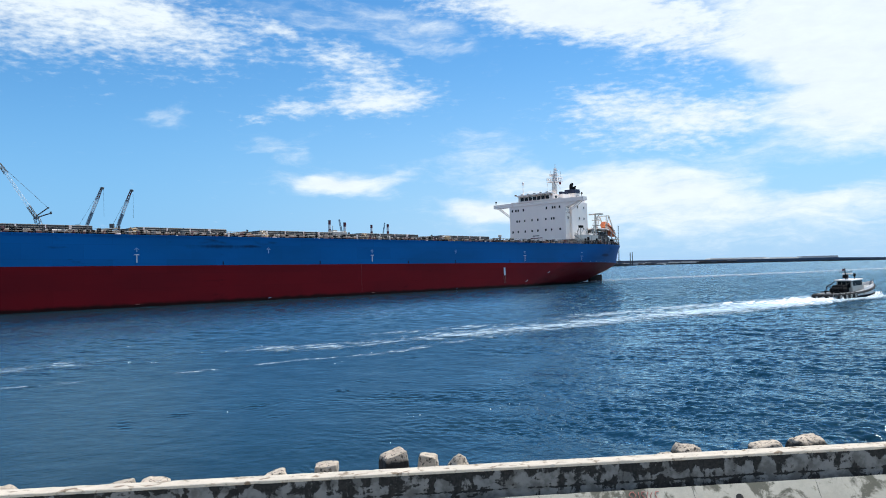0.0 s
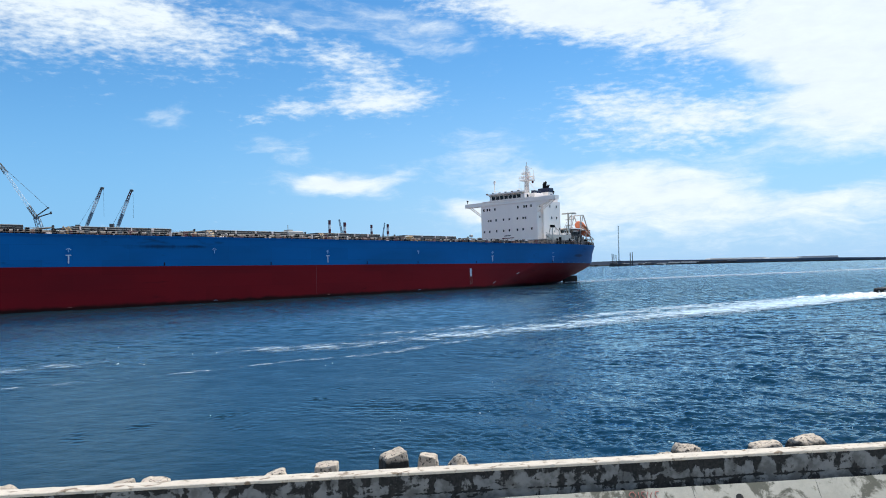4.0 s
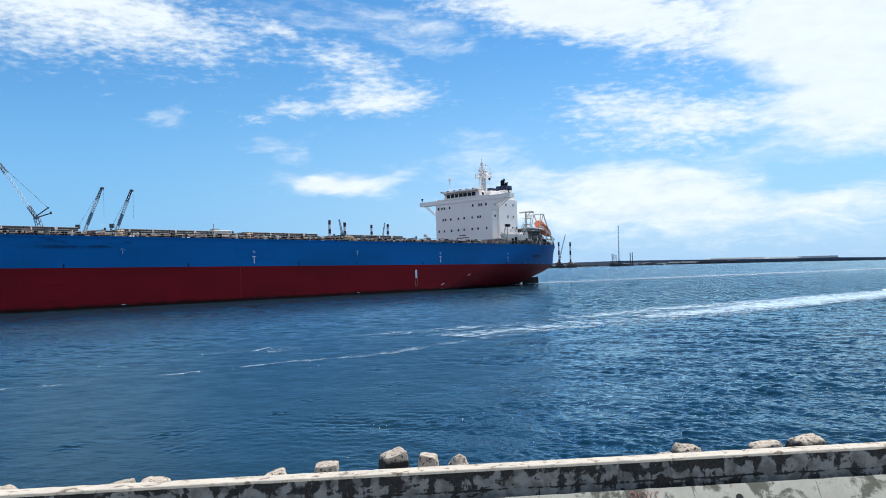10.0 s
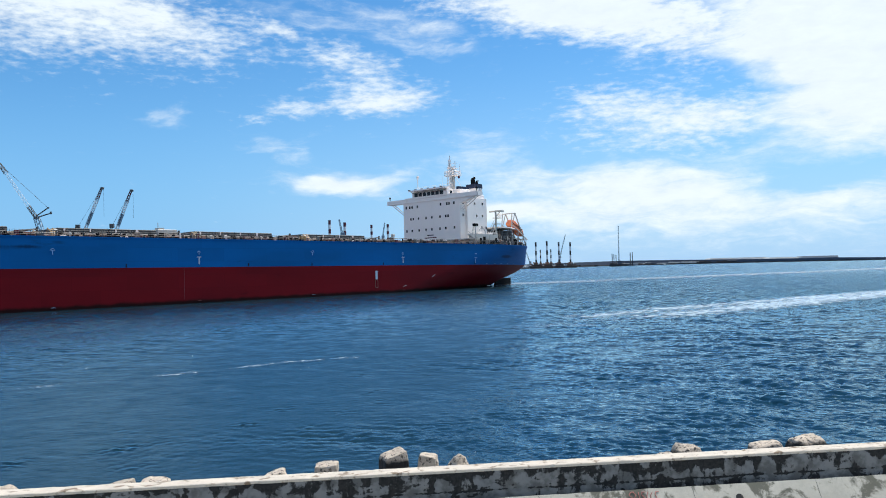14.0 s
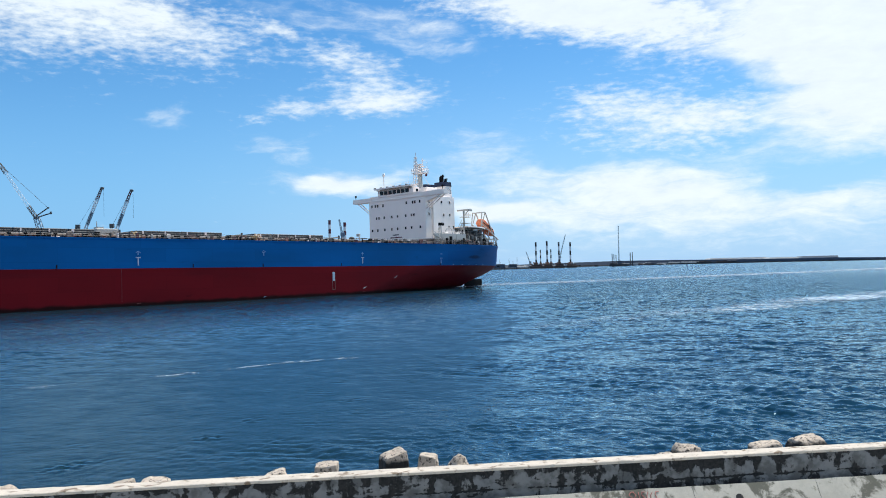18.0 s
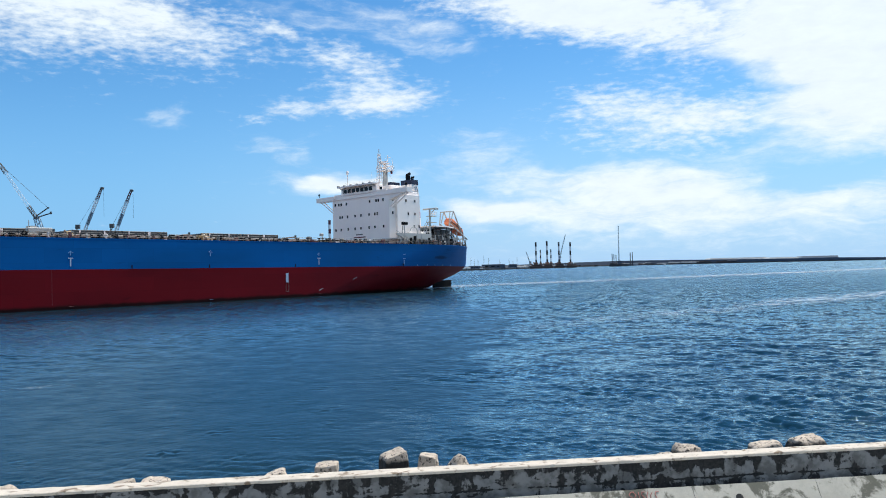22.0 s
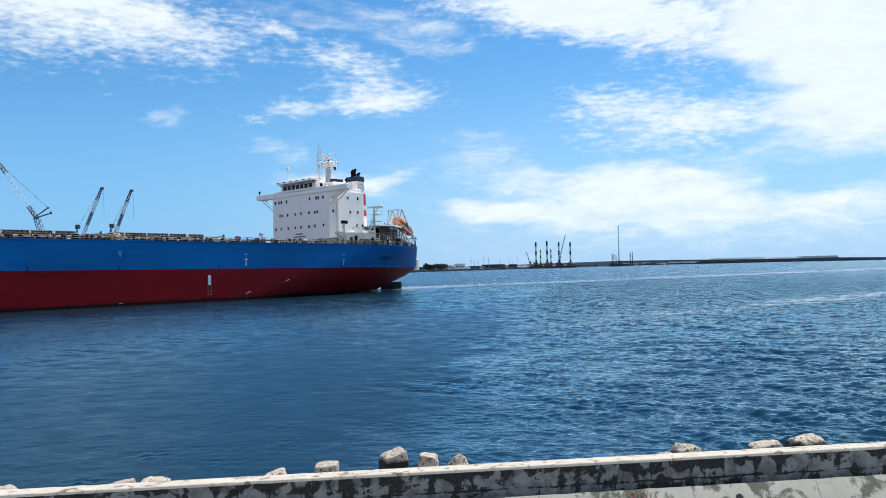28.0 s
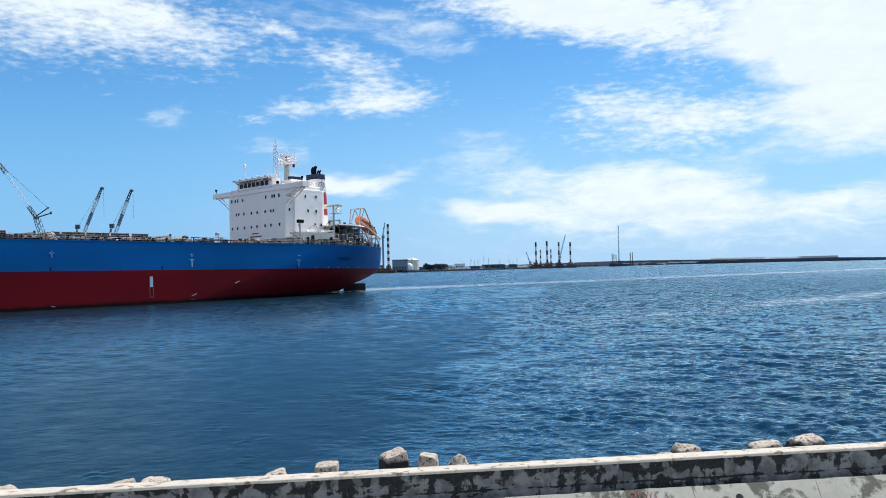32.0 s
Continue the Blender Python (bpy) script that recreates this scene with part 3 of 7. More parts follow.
def build_sea():
    angles = np.concatenate([np.radians(np.linspace(-38, 38, 860)), np.radians(np.linspace(42, 318, 40))])
    radii = np.concatenate([[0.0], np.geomspace(10.5, 16.0, 60), np.geomspace(16.1, 70.0, 560), np.geomspace(70.5, 260.0, 250), np.geomspace(275.0, 9000.0, 26)])
    n, m = len(radii), len(angles)
    r, a = np.meshgrid(radii, angles, indexing="ij")
    x, y = r * np.sin(a), r * np.cos(a)
    z = np.zeros_like(x)
    rng = np.random.default_rng(3)
    dx, dy = np.zeros_like(x), np.zeros_like(x)
    # wind waves running in toward the quay, crests sharper than troughs; slick water in the ship's lee
    lee = x - LEE_SLANT * y - LEE_AT + 2.2 * np.sin(0.31 * y + 0.9) + 1.6 * np.sin(0.83 * y - 0.21 * x)
    open_water = 1 / (1 + np.exp(-np.clip(lee, -60, 60) / 1.9))
    wash = WASH_SLANT * (y - 52) - (x + 26) + 3.0 * np.sin(0.21 * x + 0.5) + 2.0 * np.sin(0.37 * y)
    open_water = np.maximum(open_water, 0.75 / (1 + np.exp(-np.clip(wash + 3, -60, 60) / 5.0)))
    gust = 1 + 0.30 * np.sin(0.23 * x + 0.11 * y + 1.0) * np.sin(0.07 * x - 0.19 * y) + 0.25 * np.sin(0.61 * x + 0.37 * y) * np.sin(0.9 * y - 0.2 * x)
    gust = gust * np.clip((260 - r) / 150, 0, 1)
    cats_paws = 0.5 + 0.5 * np.sin(1.9 * x + 1.4 * np.sin(0.7 * y) + 0.9 * np.sin(0.43 * x)) * np.sin(1.15 * y + 1.9 * np.sin(0.51 * x) + 1.1 * np.sin(0.23 * y))
    cats_paws = cats_paws * (0.78 + 0.22 * np.sin(0.37 * x - 0.29 * y + 1.2 * np.sin(0.19 * y)))
    for k in range(112):
        length = 0.17 * (1.9 / 0.17) ** rng.random() ** 1.7 if k < 96 else rng.uniform(2.0, 4.2)
        heading = radians(210) + rng.normal() * 0.75
        ph = rng.random() * 6.28
        hx, hy = math.sin(heading), math.cos(heading)
        w = 2 * math.pi / length
        slick = (0.025 + 0.95 * cats_paws ** 8) if length < 0.6 else 0.035
        fade = np.clip(1.8 - r * 0.009 / length, 0, 1) * gust * (slick + (1 - slick) * open_water)
        arg = w * (hx * x + hy * y) + ph + 1.1 * np.sin(0.31 * x + 0.17 * y + k) + 0.9 * np.sin(0.13 * x - 0.43 * y + 2.7 * k)
        fade = fade * (0.62 + 0.55 * np.sin(rng.uniform(0.15, 0.8) * x + rng.uniform(-0.5, 0.5) * y + ph))
        amp = WAVE * length * fade * (1.12 if length < 0.7 else 0.62 if length < 2.0 else 0.5)
        z += amp * np.sin(arg)
        dx -= 0.75 * amp * hx * np.cos(arg)
        dy -= 0.75 * amp * hy * np.cos(arg)
    verts = np.stack([x + dx, y + dy, z], -1).reshape(-1, 3)
    i, j = np.meshgrid(np.arange(n - 1), np.arange(m), indexing="ij")
    j2 = (j + 1) % m
    quads = np.stack([i * m + j, i * m + j2, (i + 1) * m + j2, (i + 1) * m + j], -1).reshape(-1)
    me = bpy.data.meshes.new("sea")
    me.vertices.add(len(verts))
    me.vertices.foreach_set("co", verts.ravel().astype(np.float32))
    count = len(quads) // 4
    me.loops.add(len(quads))
    me.loops.foreach_set("vertex_index", quads.astype(np.int32))
    me.polygons.add(count)
    me.polygons.foreach_set("loop_start", np.arange(0, len(quads), 4, dtype=np.int32))
    me.update(calc_edges=True)
    me.polygons.foreach_set("use_smooth", [True] * count)
    me.materials.append(SEA)
    ob = new("water", me)
    return tagged(ob, "deep blue choppy harbour water under a bright sky", "water", kind="structure")


SEA_SHEET = build_sea()

# ---- promenade and sea wall ----
WALL_RZ = 7.1
WALL_AT = pose(0, 9.91, 0, 0, 0, WALL_RZ)   # wall line: local x along the wall, y seaward; y = 0 is the landward top edge


def rough_block(w, d, h, seed, power=4.0, taper=0.1, lean=0.0, peak=0.0, lumps=0.03):
    """A weathered stone: a rounded box whose top may slope (lean) or rise to a point (peak), pitted by noise."""
    bm = bmesh.new()
    bmesh.ops.create_cube(bm, size=2.0)
    bmesh.ops.subdivide_edges(bm, edges=bm.edges[:], cuts=11, use_grid_fill=True)
    rnd = random.Random(seed)
    off = Vector((rnd.uniform(0, 50), rnd.uniform(0, 50), rnd.uniform(0, 50)))
    reach = 0.55 * w / h                       # only the upper part rounds over
    for v in bm.verts:
        p = v.co
        z = 1.0 - (1.0 - p.z) / 2 * 1.0        # 0 at the foot, 1 on top
        up = max(0.0, 1.0 - (1.0 - z) / reach)
        n = (abs(p.x) ** power + abs(p.y) ** power + (up ** power if up > 0 else 0.0)) ** (1 / power)
        n = max(n, 1.0)
        x, y = p.x / n, p.y / n
        z = 1.0 - reach + reach * up / n if up > 0 else z
        k = 1 - taper * max(0.0, 1.0 - (1.0 - z) / (reach * 1.6))
        x, y = x * k, y * k
        top = max(0.0, 1.0 - (1.0 - z) / (reach * 1.5))
        hz = z * h + top * (lean * x * w + peak * w * (0.5 - min(1.0, math.hypot(x * 1.1, y * 0.8))))
        q = Vector((x * w / 2, y * d / 2, hz))
        j = noise.noise_vector(q * 5.0 + off) * lumps * 1.5 + noise.noise_vector(q * 14.0 + off) * lumps * 0.6 + noise.noise_vector(q * 34.0 + off) * lumps * 0.25
        v.co = q + j
    me = bpy.data.meshes.new("block")
    bm.to_mesh(me)
    bm.free()
    return me


def build_wall():
    wall = thing("sea_wall", "low old concrete sea wall, mould-blackened face under a pale sunlit coping", "wall", kind="structure", at=WALL_AT)
    rnd = random.Random(5)
    x = -17.0
    k = 0
    while x < 18:
        length = 2.9
        x0, x1 = x, x + length
        # face panel: upright body between pavement and coping
        body = Solid()
        steps = 30
        rings = []
        for i in range(steps + 1):
            px = mixf(x0, x1, i / steps)
            j1, j2 = noise.noise((px * 3, 1, k)) * 0.006, noise.noise((px * 5, 7, k)) * 0.006
            rings.append([(px, 0.012 + j1, 1.70), (px, 0.012 + j2, 2.10), (px, 0.012 + j1, 2.42), (px, 0.23, 2.42), (px, 0.23, 1.20), (px, 0.02, 1.20)])
        body.loft(rings)
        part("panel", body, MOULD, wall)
        cop, rings = Solid(), []
        for i in range(steps * 2 + 1):
            px = mixf(x0, x1, i / (steps * 2))
            c = lambda s: noise.noise((px * 6, s, k)) * 0.010 + min(0, noise.noise((px * 17, s + 3, k)) + 0.25) * 0.03
            rings.append([(px, 0.006 - c(1), 2.415), (px, 0.002 - c(2), 2.444 + c(3) * 0.4), (px, 0.012, 2.452 + c(4) * 0.4),
                          (px, 0.228, 2.455 + c(5) * 0.4), (px, 0.245 + c(6), 2.43), (px, 0.24, 2.415)])
        cop.loft(rings)
        part("coping", cop, COPING, wall, "pale chipped concrete coping", smooth=False)
        # battered foot, catching the sun
        foot, rings = Solid(), []
        for i in range(steps + 1):
            px = mixf(x0, x1, i / steps)
            c = noise.noise((px * 4, 9, k)) * 0.008
            rings.append([(px, 0.010, 2.085 + c), (px, -0.16, 2.138 + c), (px, -0.34, 1.898), (px, -0.34, 1.70), (px, 0.010, 1.70)])
        foot.loft(rings)
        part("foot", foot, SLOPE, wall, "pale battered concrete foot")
        x += length
        k += 1
    # a drain hole, its shaded inside a black disc, and some faded sprayed strokes on the foot
    out = Vector((0, -0.8, 0.6))
    hole = Solid().bar(Vector((3.51, -0.265, 1.998)) - out * 0.05, Vector((3.51, -0.265, 1.998)) + out * 0.006, 0.045, 14)
    part("drain_hole", hole, RUBBER, wall, "dark round drain hole")
    slope = Vector((0, 0.6, 0.8))
    for cx, lean in ((1.05, 0.004), (2.95, 0.006), (4.55, -0.004)):
        pts = [Vector((cx + lean * h / 0.1 + 0.008 * noise.noise((cx, h * 40, 0)), -0.1615, 2.1376)) - slope * h for h in (0.01, 0.06, 0.11, 0.16, 0.21, 0.27)]
        part("crack", Solid().pipe(pts, 0.0022, 4), STEEL, wall, "thin dark crack in the concrete")
    rnd = random.Random(8)
    for k in range(7):
        c = Vector((2.16 + k * 0.052, -0.212, 2.072)) - slope * 0.002 * k
        pts = [c + Vector((rnd.uniform(-0.02, 0.02), 0, 0)) + slope * h for h in (-0.055, -0.02, 0.015, 0.05)]
        if k % 3 == 0:
            pts.append(pts[-1] + Vector((0.045, 0, 0)))
        part("stroke", Solid().pipe([p + Vector((0, -0.004, 0.003)) for p in pts], 0.005, 4), GRAFFITI, wall, "faded red sprayed stroke")
    return wall


build_wall()
single("pavement", Solid().box(-60, 60, -40, -0.33, 1.2, 1.88).box(-60, 60, -0.33, 0.20, 1.0, 1.60), PAVING,
       "worn concrete promenade behind the sea wall", "pavement", kind="structure", at=WALL_AT)


def build_shore_rocks():
    # rubble bank on the seaward side, down into the water
    bank = Solid()
    nx, ny = 120, 14
    verts, faces = [], []
    for i in range(nx + 1):
        for j in range(ny + 1):
            px, t = mixf(-40, 40, i / nx), j / ny
            py = 0.24 + 7.5 * t
            pz = 1.62 - 3.0 * t + noise.noise((px * 0.9, py * 0.9, 2)) * 0.16 * min(1, t * 4)
            verts.append((px, py, pz))
    for i in range(nx):
        for j in range(ny):
            a = i * (ny + 1) + j
            faces.append((a, a + ny + 1, a + ny + 2, a + 1))
    bank.add(verts, faces)
    ob = single("rubble_bank", bank, STONE, "sloping bank of grey-brown armour rubble below the sea wall", "rubble", kind="structure", at=WALL_AT)
    # armour stones whose tops stand above the coping: x, y, top, width, depth, roundness, taper, slope, peak, turn, label
    rows = (
        (-5.50, 10.27, 2.300, 0.43, 0.39, 3.4, 0.25, 0.03, 0.0, 0, "rounded pale boulder behind the sea wall"),
        (-4.14, 10.36, 2.290, 0.40, 0.40, 9.0, 0.05, 0.13, 0.0, -4, "low slanting wedge of pale rock behind the sea wall"),
        (-3.73, 10.52, 2.285, 0.46, 0.42, 5.5, 0.22, 0.05, 0.0, 6, "flat pale pitted boulder behind the sea wall"),
        (-2.22, 10.62, 2.320, 0.36, 0.34, 5.5, 0.20, 0.12, 0.0, 4, "small slanting pale boulder behind the sea wall"),
        (-1.60, 10.91, 2.340, 0.31, 0.30, 12.0, 0.02, 0.02, 0.0, 4, "square speckled concrete block behind the sea wall"),
        (-0.73, 11.12, 2.415, 0.34, 0.36, 12.0, 0.10, 0.15, 0.0, 24, "tall squared block with a pale top and dark face"),
        (-0.27, 11.18, 2.370, 0.28, 0.30, 7.0, 0.12, -0.03, 0.0, -6, "upright brown-grey block with a worn top"),
        (0.13, 11.13, 2.315, 0.56, 0.36, 2.2, 0.30, 0.0, 0.26, 8, "pointed pitted boulder behind the sea wall"),
        (2.93, 11.25, 2.285, 0.36, 0.30, 4.5, 0.15, 0.03, 0.0, 5, "small flat boulder behind the sea wall"),
        (3.26, 11.40, 2.365, 0.44, 0.39, 4.2, 0.16, 0.02, 0.0, 12, "rounded tan boulder with a dark underside"),
        (4.40, 11.54, 2.335, 0.48, 0.39, 6.5, 0.12, 0.08, 0.0, -8, "low slanting tan slab behind the sea wall"),
        (5.08, 11.80, 2.350, 0.60, 0.50, 5.5, 0.26, 0.02, 0.05, 20, "broad flat-topped tan boulder with a dark underside"),
    )
    inv = WALL_AT.inverted()
    for i, (x, y, top, w, d, power, taper, lean, peak, turn, label) in enumerate(rows):
        # depth below the top where painted front shade and algae begin
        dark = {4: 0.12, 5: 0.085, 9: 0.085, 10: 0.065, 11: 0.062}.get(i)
        loc = inv @ Vector((x, y, 0))
        floor = 1.62 - 3.0 * (loc.y - 0.24) / 7.5 - 0.10
        me = rough_block(w, d, top - floor, i + 1, power, taper, lean, peak, 0.012 if power > 6.0 else 0.022)
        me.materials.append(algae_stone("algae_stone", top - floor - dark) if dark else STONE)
        ob = new("concrete_block" if "block" in label else "boulder", me)
        ob.matrix_world = pose(x, y, floor, 0, 0, turn)
        tagged(ob, label, "block" if "block" in label else "boulder", "armour stones along the sea wall")


build_shore_rocks()

# ---- the bulk carrier: local x runs aft along its length, y across it away from the quay, z up ----
MID, DECK, BOOT, KEEL, BOW, STERN = 16.13, 10.67, 5.88, -8.8, -4.0, 219.9


def half_breadth(a, z):
    """Half the hull's width at station a and height z."""
    full = MID
    if a > 150:
        start = interp(z, ((-9, 140), (0, 164), (5.5, 178), (8, 184), (DECK, 189)))
        end = interp(z, ((-9, 206), (0, 209.5), (1.8, 213), (3, 216.0), (4.5, 218.4), (5.8, 219.7), (7.5, STERN), (DECK, STERN)))
        last = interp(z, ((-9, 0.2), (0, 0.3), (1.8, 1.2), (3, 2.6), (4.5, 4.9), (6, 5.9), (DECK, 6.3)))
        power = interp(z, ((-9, 1.25), (0, 1.32), (5, 1.8), (8, 2.4), (DECK, 3.0)))
        u = min(max((a - start) / (end - start), 0), 1)
        return last + (full - last) * (1 - u ** power), end
    if a < 40:
        start = interp(z, ((-9, 38), (0, 32), (DECK, 22)))
        end = interp(z, ((-9, 2), (0, 3), (DECK, BOW)))
        u = min(max((start - a) / (start - end), 0), 1)
        return max(full * (1 - u ** 2.1), 0.15), end
    return full, None


def hull_shell(z_levels, close_top=False, close_bottom=False):
    """Both sides of the shell between heights; stations crowd toward the stern."""
    stations = list(np.linspace(BOW, 40, 16)) + list(np.linspace(50, 150, 11)) + list(np.linspace(156, STERN, 46))
    s = Solid()
    rings = []
    for a in stations:
        near, far = [], []
        for z in z_levels:
            hb, end = half_breadth(a, z)
            aa = a
            if end is not None:
                aa = min(a, end) if a > 100 else max(a, end)
            near.append((aa, MID - hb, z))
            far.append((aa, MID + hb, z))
        rings.append(near + far[::-1])
    n = len(rings[0])
    verts = [p for r in rings for p in r]
    faces = []
    h = len(z_levels)
    for i in range(len(rings) - 1):
        for j in range(n):
            if j == h - 1 and not close_top or j == n - 1 and not close_bottom:
                continue
            a, b = i * n + j, i * n + (j + 1) % n
            faces.append((a, a + n, b + n, b))
    last = (len(rings) - 1) * n
    for j in range(h - 1):
        faces.append((last + j, last + n - 1 - j, last + n - 2 - j, last + j + 1))
        faces.append((n - 1 - j, j, j + 1, n - 2 - j))
    s.add(verts, faces)
    return s


def rail(points, height=1.05, gap=1.6, r=0.022):
    """A three-bar guard rail along a line of points at deck height."""
    s = Solid()
    for p, q in zip(points, points[1:]):
        p, q = Vector(p), Vector(q)
        n = max(1, round((q - p).length / gap))
        for i in range(n + 1):
            c = p.lerp(q, i / n)
            s.bar(c, c + Vector((0, 0, height)), r * 1.3, 4)
        for k in (0.4, 0.7, 1.0):
            s.bar(p + Vector((0, 0, height * k)), q + Vector((0, 0, height * k)), r, 4)
    return s


def deck_railing(parent, points, gap, r):
    """A guard rail whose stanchions are parts of their own."""
    height = 1.05
    bars = Solid()
    for p, q in zip(points, points[1:]):
        for k in (0.4, 0.7, 1.0):
            bars.bar(Vector(p) + Vector((0, 0, height * k)), Vector(q) + Vector((0, 0, height * k)), r, 4)
    whole = part("guard_rail", bars, STEEL, parent)
    post = Solid().bar((0, 0, 0), (0, 0, height), r * 1.3, 4).mesh("stanchion", False)
    for p, q in zip(points, points[1:]):
        p, q = Vector(p), Vector(q)
        n = max(1, round((q - p).length / gap))
        for i in range(n + (1 if q == Vector(points[-1]) else 0)):
            part("stanchion", post, STEEL, whole).location = p.lerp(q, i / n)


def window_on(parent, x, y, z, w, h, facing, frame_mat=WHITE):
    """A small framed window on a deckhouse wall; facing is 'front' (toward the bow) or 'side' (toward the quay)."""
    s, g = Solid(), Solid()
    t = 0.05
    if facing == "front":
        g.box(x - 0.012, x, y - w / 2, y + w / 2, z - h / 2, z + h / 2)
        for y0, y1, z0, z1 in ((y - w / 2 - t, y - w / 2, z - h / 2 - t, z + h / 2 + t), (y + w / 2, y + w / 2 + t, z - h / 2 - t, z + h / 2 + t),
                               (y - w / 2, y + w / 2, z - h / 2 - t, z - h / 2), (y - w / 2, y + w / 2, z + h / 2, z + h / 2 + t)):
            s.box(x - 0.05, x, y0, y1, z0, z1)
    else:
        g.box(x - w / 2, x + w / 2, y - 0.012, y, z - h / 2, z + h / 2)
        for x0, x1, z0, z1 in ((x - w / 2 - t, x - w / 2, z - h / 2 - t, z + h / 2 + t), (x + w / 2, x + w / 2 + t, z - h / 2 - t, z + h / 2 + t),
                               (x - w / 2, x + w / 2, z - h / 2 - t, z - h / 2), (x - w / 2, x + w / 2, z + h / 2, z + h / 2 + t)):
            s.box(x0, x1, y - 0.05, y, z0, z1)
    frame_ob = part("window", s, frame_mat, parent)
    part("pane", g, GLASS, frame_ob, "dark glass")
    return frame_ob


def build_hull(ship):
    red = hull_shell([KEEL, KEEL + 1.2, -5.5, -2.5, 0, 1, 2, 3, 4, 5, BOOT], close_bottom=True)
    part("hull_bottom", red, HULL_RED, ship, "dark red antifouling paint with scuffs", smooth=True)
    blue = hull_shell([BOOT, 6.5, 7.2, 8, 9, 10, DECK])
    part("hull_topside", blue, HULL_BLUE, ship, "bright blue topside paint with dark rubbed smears", smooth=True)
    deck, left, right = Solid(), [], []
    for a in list(np.linspace(BOW, 40, 14)) + list(np.linspace(60, 180, 7)) + list(np.linspace(186, STERN, 22)):
        hb, _ = half_breadth(a, DECK)
        left.append((a, MID - hb + 0.02, DECK - 0.06))
        right.append((a, MID + hb - 0.02, DECK - 0.06))
    deck.loft([[l, r] for l, r in zip(left, right)], cap=False, closed=False)
    part("deck", deck, DECK_RED, ship, "rust-red steel deck plating")
    # sheer strake edge along the quay side and round the stern
    edge = Solid()
    pts = []
    for a in list(np.linspace(20, 186, 12)) + list(np.linspace(190, STERN, 18)):
        hb, _ = half_breadth(a, DECK)
        pts.append((a, MID - hb, DECK))
    for p, q in zip(pts, pts[1:]):
        edge.add([(p[0], p[1] - 0.03, p[2] - 0.03), (q[0], q[1] - 0.03, q[2] - 0.03), (q[0], q[1] - 0.03, q[2] + 0.16), (p[0], p[1] - 0.03, p[2] + 0.16),
                  (p[0], p[1] + 0.1, p[2] + 0.16), (q[0], q[1] + 0.1, q[2] + 0.16)], [(0, 1, 2, 3), (3, 2, 5, 4)])
    part("gunwale_bar", edge, HULL_BLUE, ship)
    # guard rails, one run after another along the side
    step = 12.4
    a = 24.0
    while a < 186:
        deck_railing(ship, [(a, 0.25, DECK), (a + step - 0.3, 0.25, DECK)], 1.6, 0.028)
        a += step
    for a0 in np.arange(188, 219, 6.2):
        run = []
        for k in range(5):
            aa = a0 + 6.0 * k / 4
            if aa > 219.5:
                break
            hb, _ = half_breadth(aa, DECK)
            run.append((aa, MID - hb + 0.25, DECK))
        if len(run) > 1:
            deck_railing(ship, run, 1.2, 0.03)
    # rudder head and blade at the stern
    blade = Solid().box(213.4, 220.3, 15.75, 16.5, -7.5, 2.5, 0.12)
    part("rudder", blade, SOOT, ship, "dark wet rudder blade above the water")
    horn = Solid().loft([[(211.5, 15.8, 1.9), (215.5, 15.8, 1.9), (215.5, 16.4, 1.9), (211.5, 16.4, 1.9)],
                         [(211.0, 15.2, 4.0), (218.5, 15.2, 4.3), (218.5, 17.0, 4.3), (211.0, 17.0, 4.0)]])
    part("rudder_stock", horn, HULL_RED, ship)


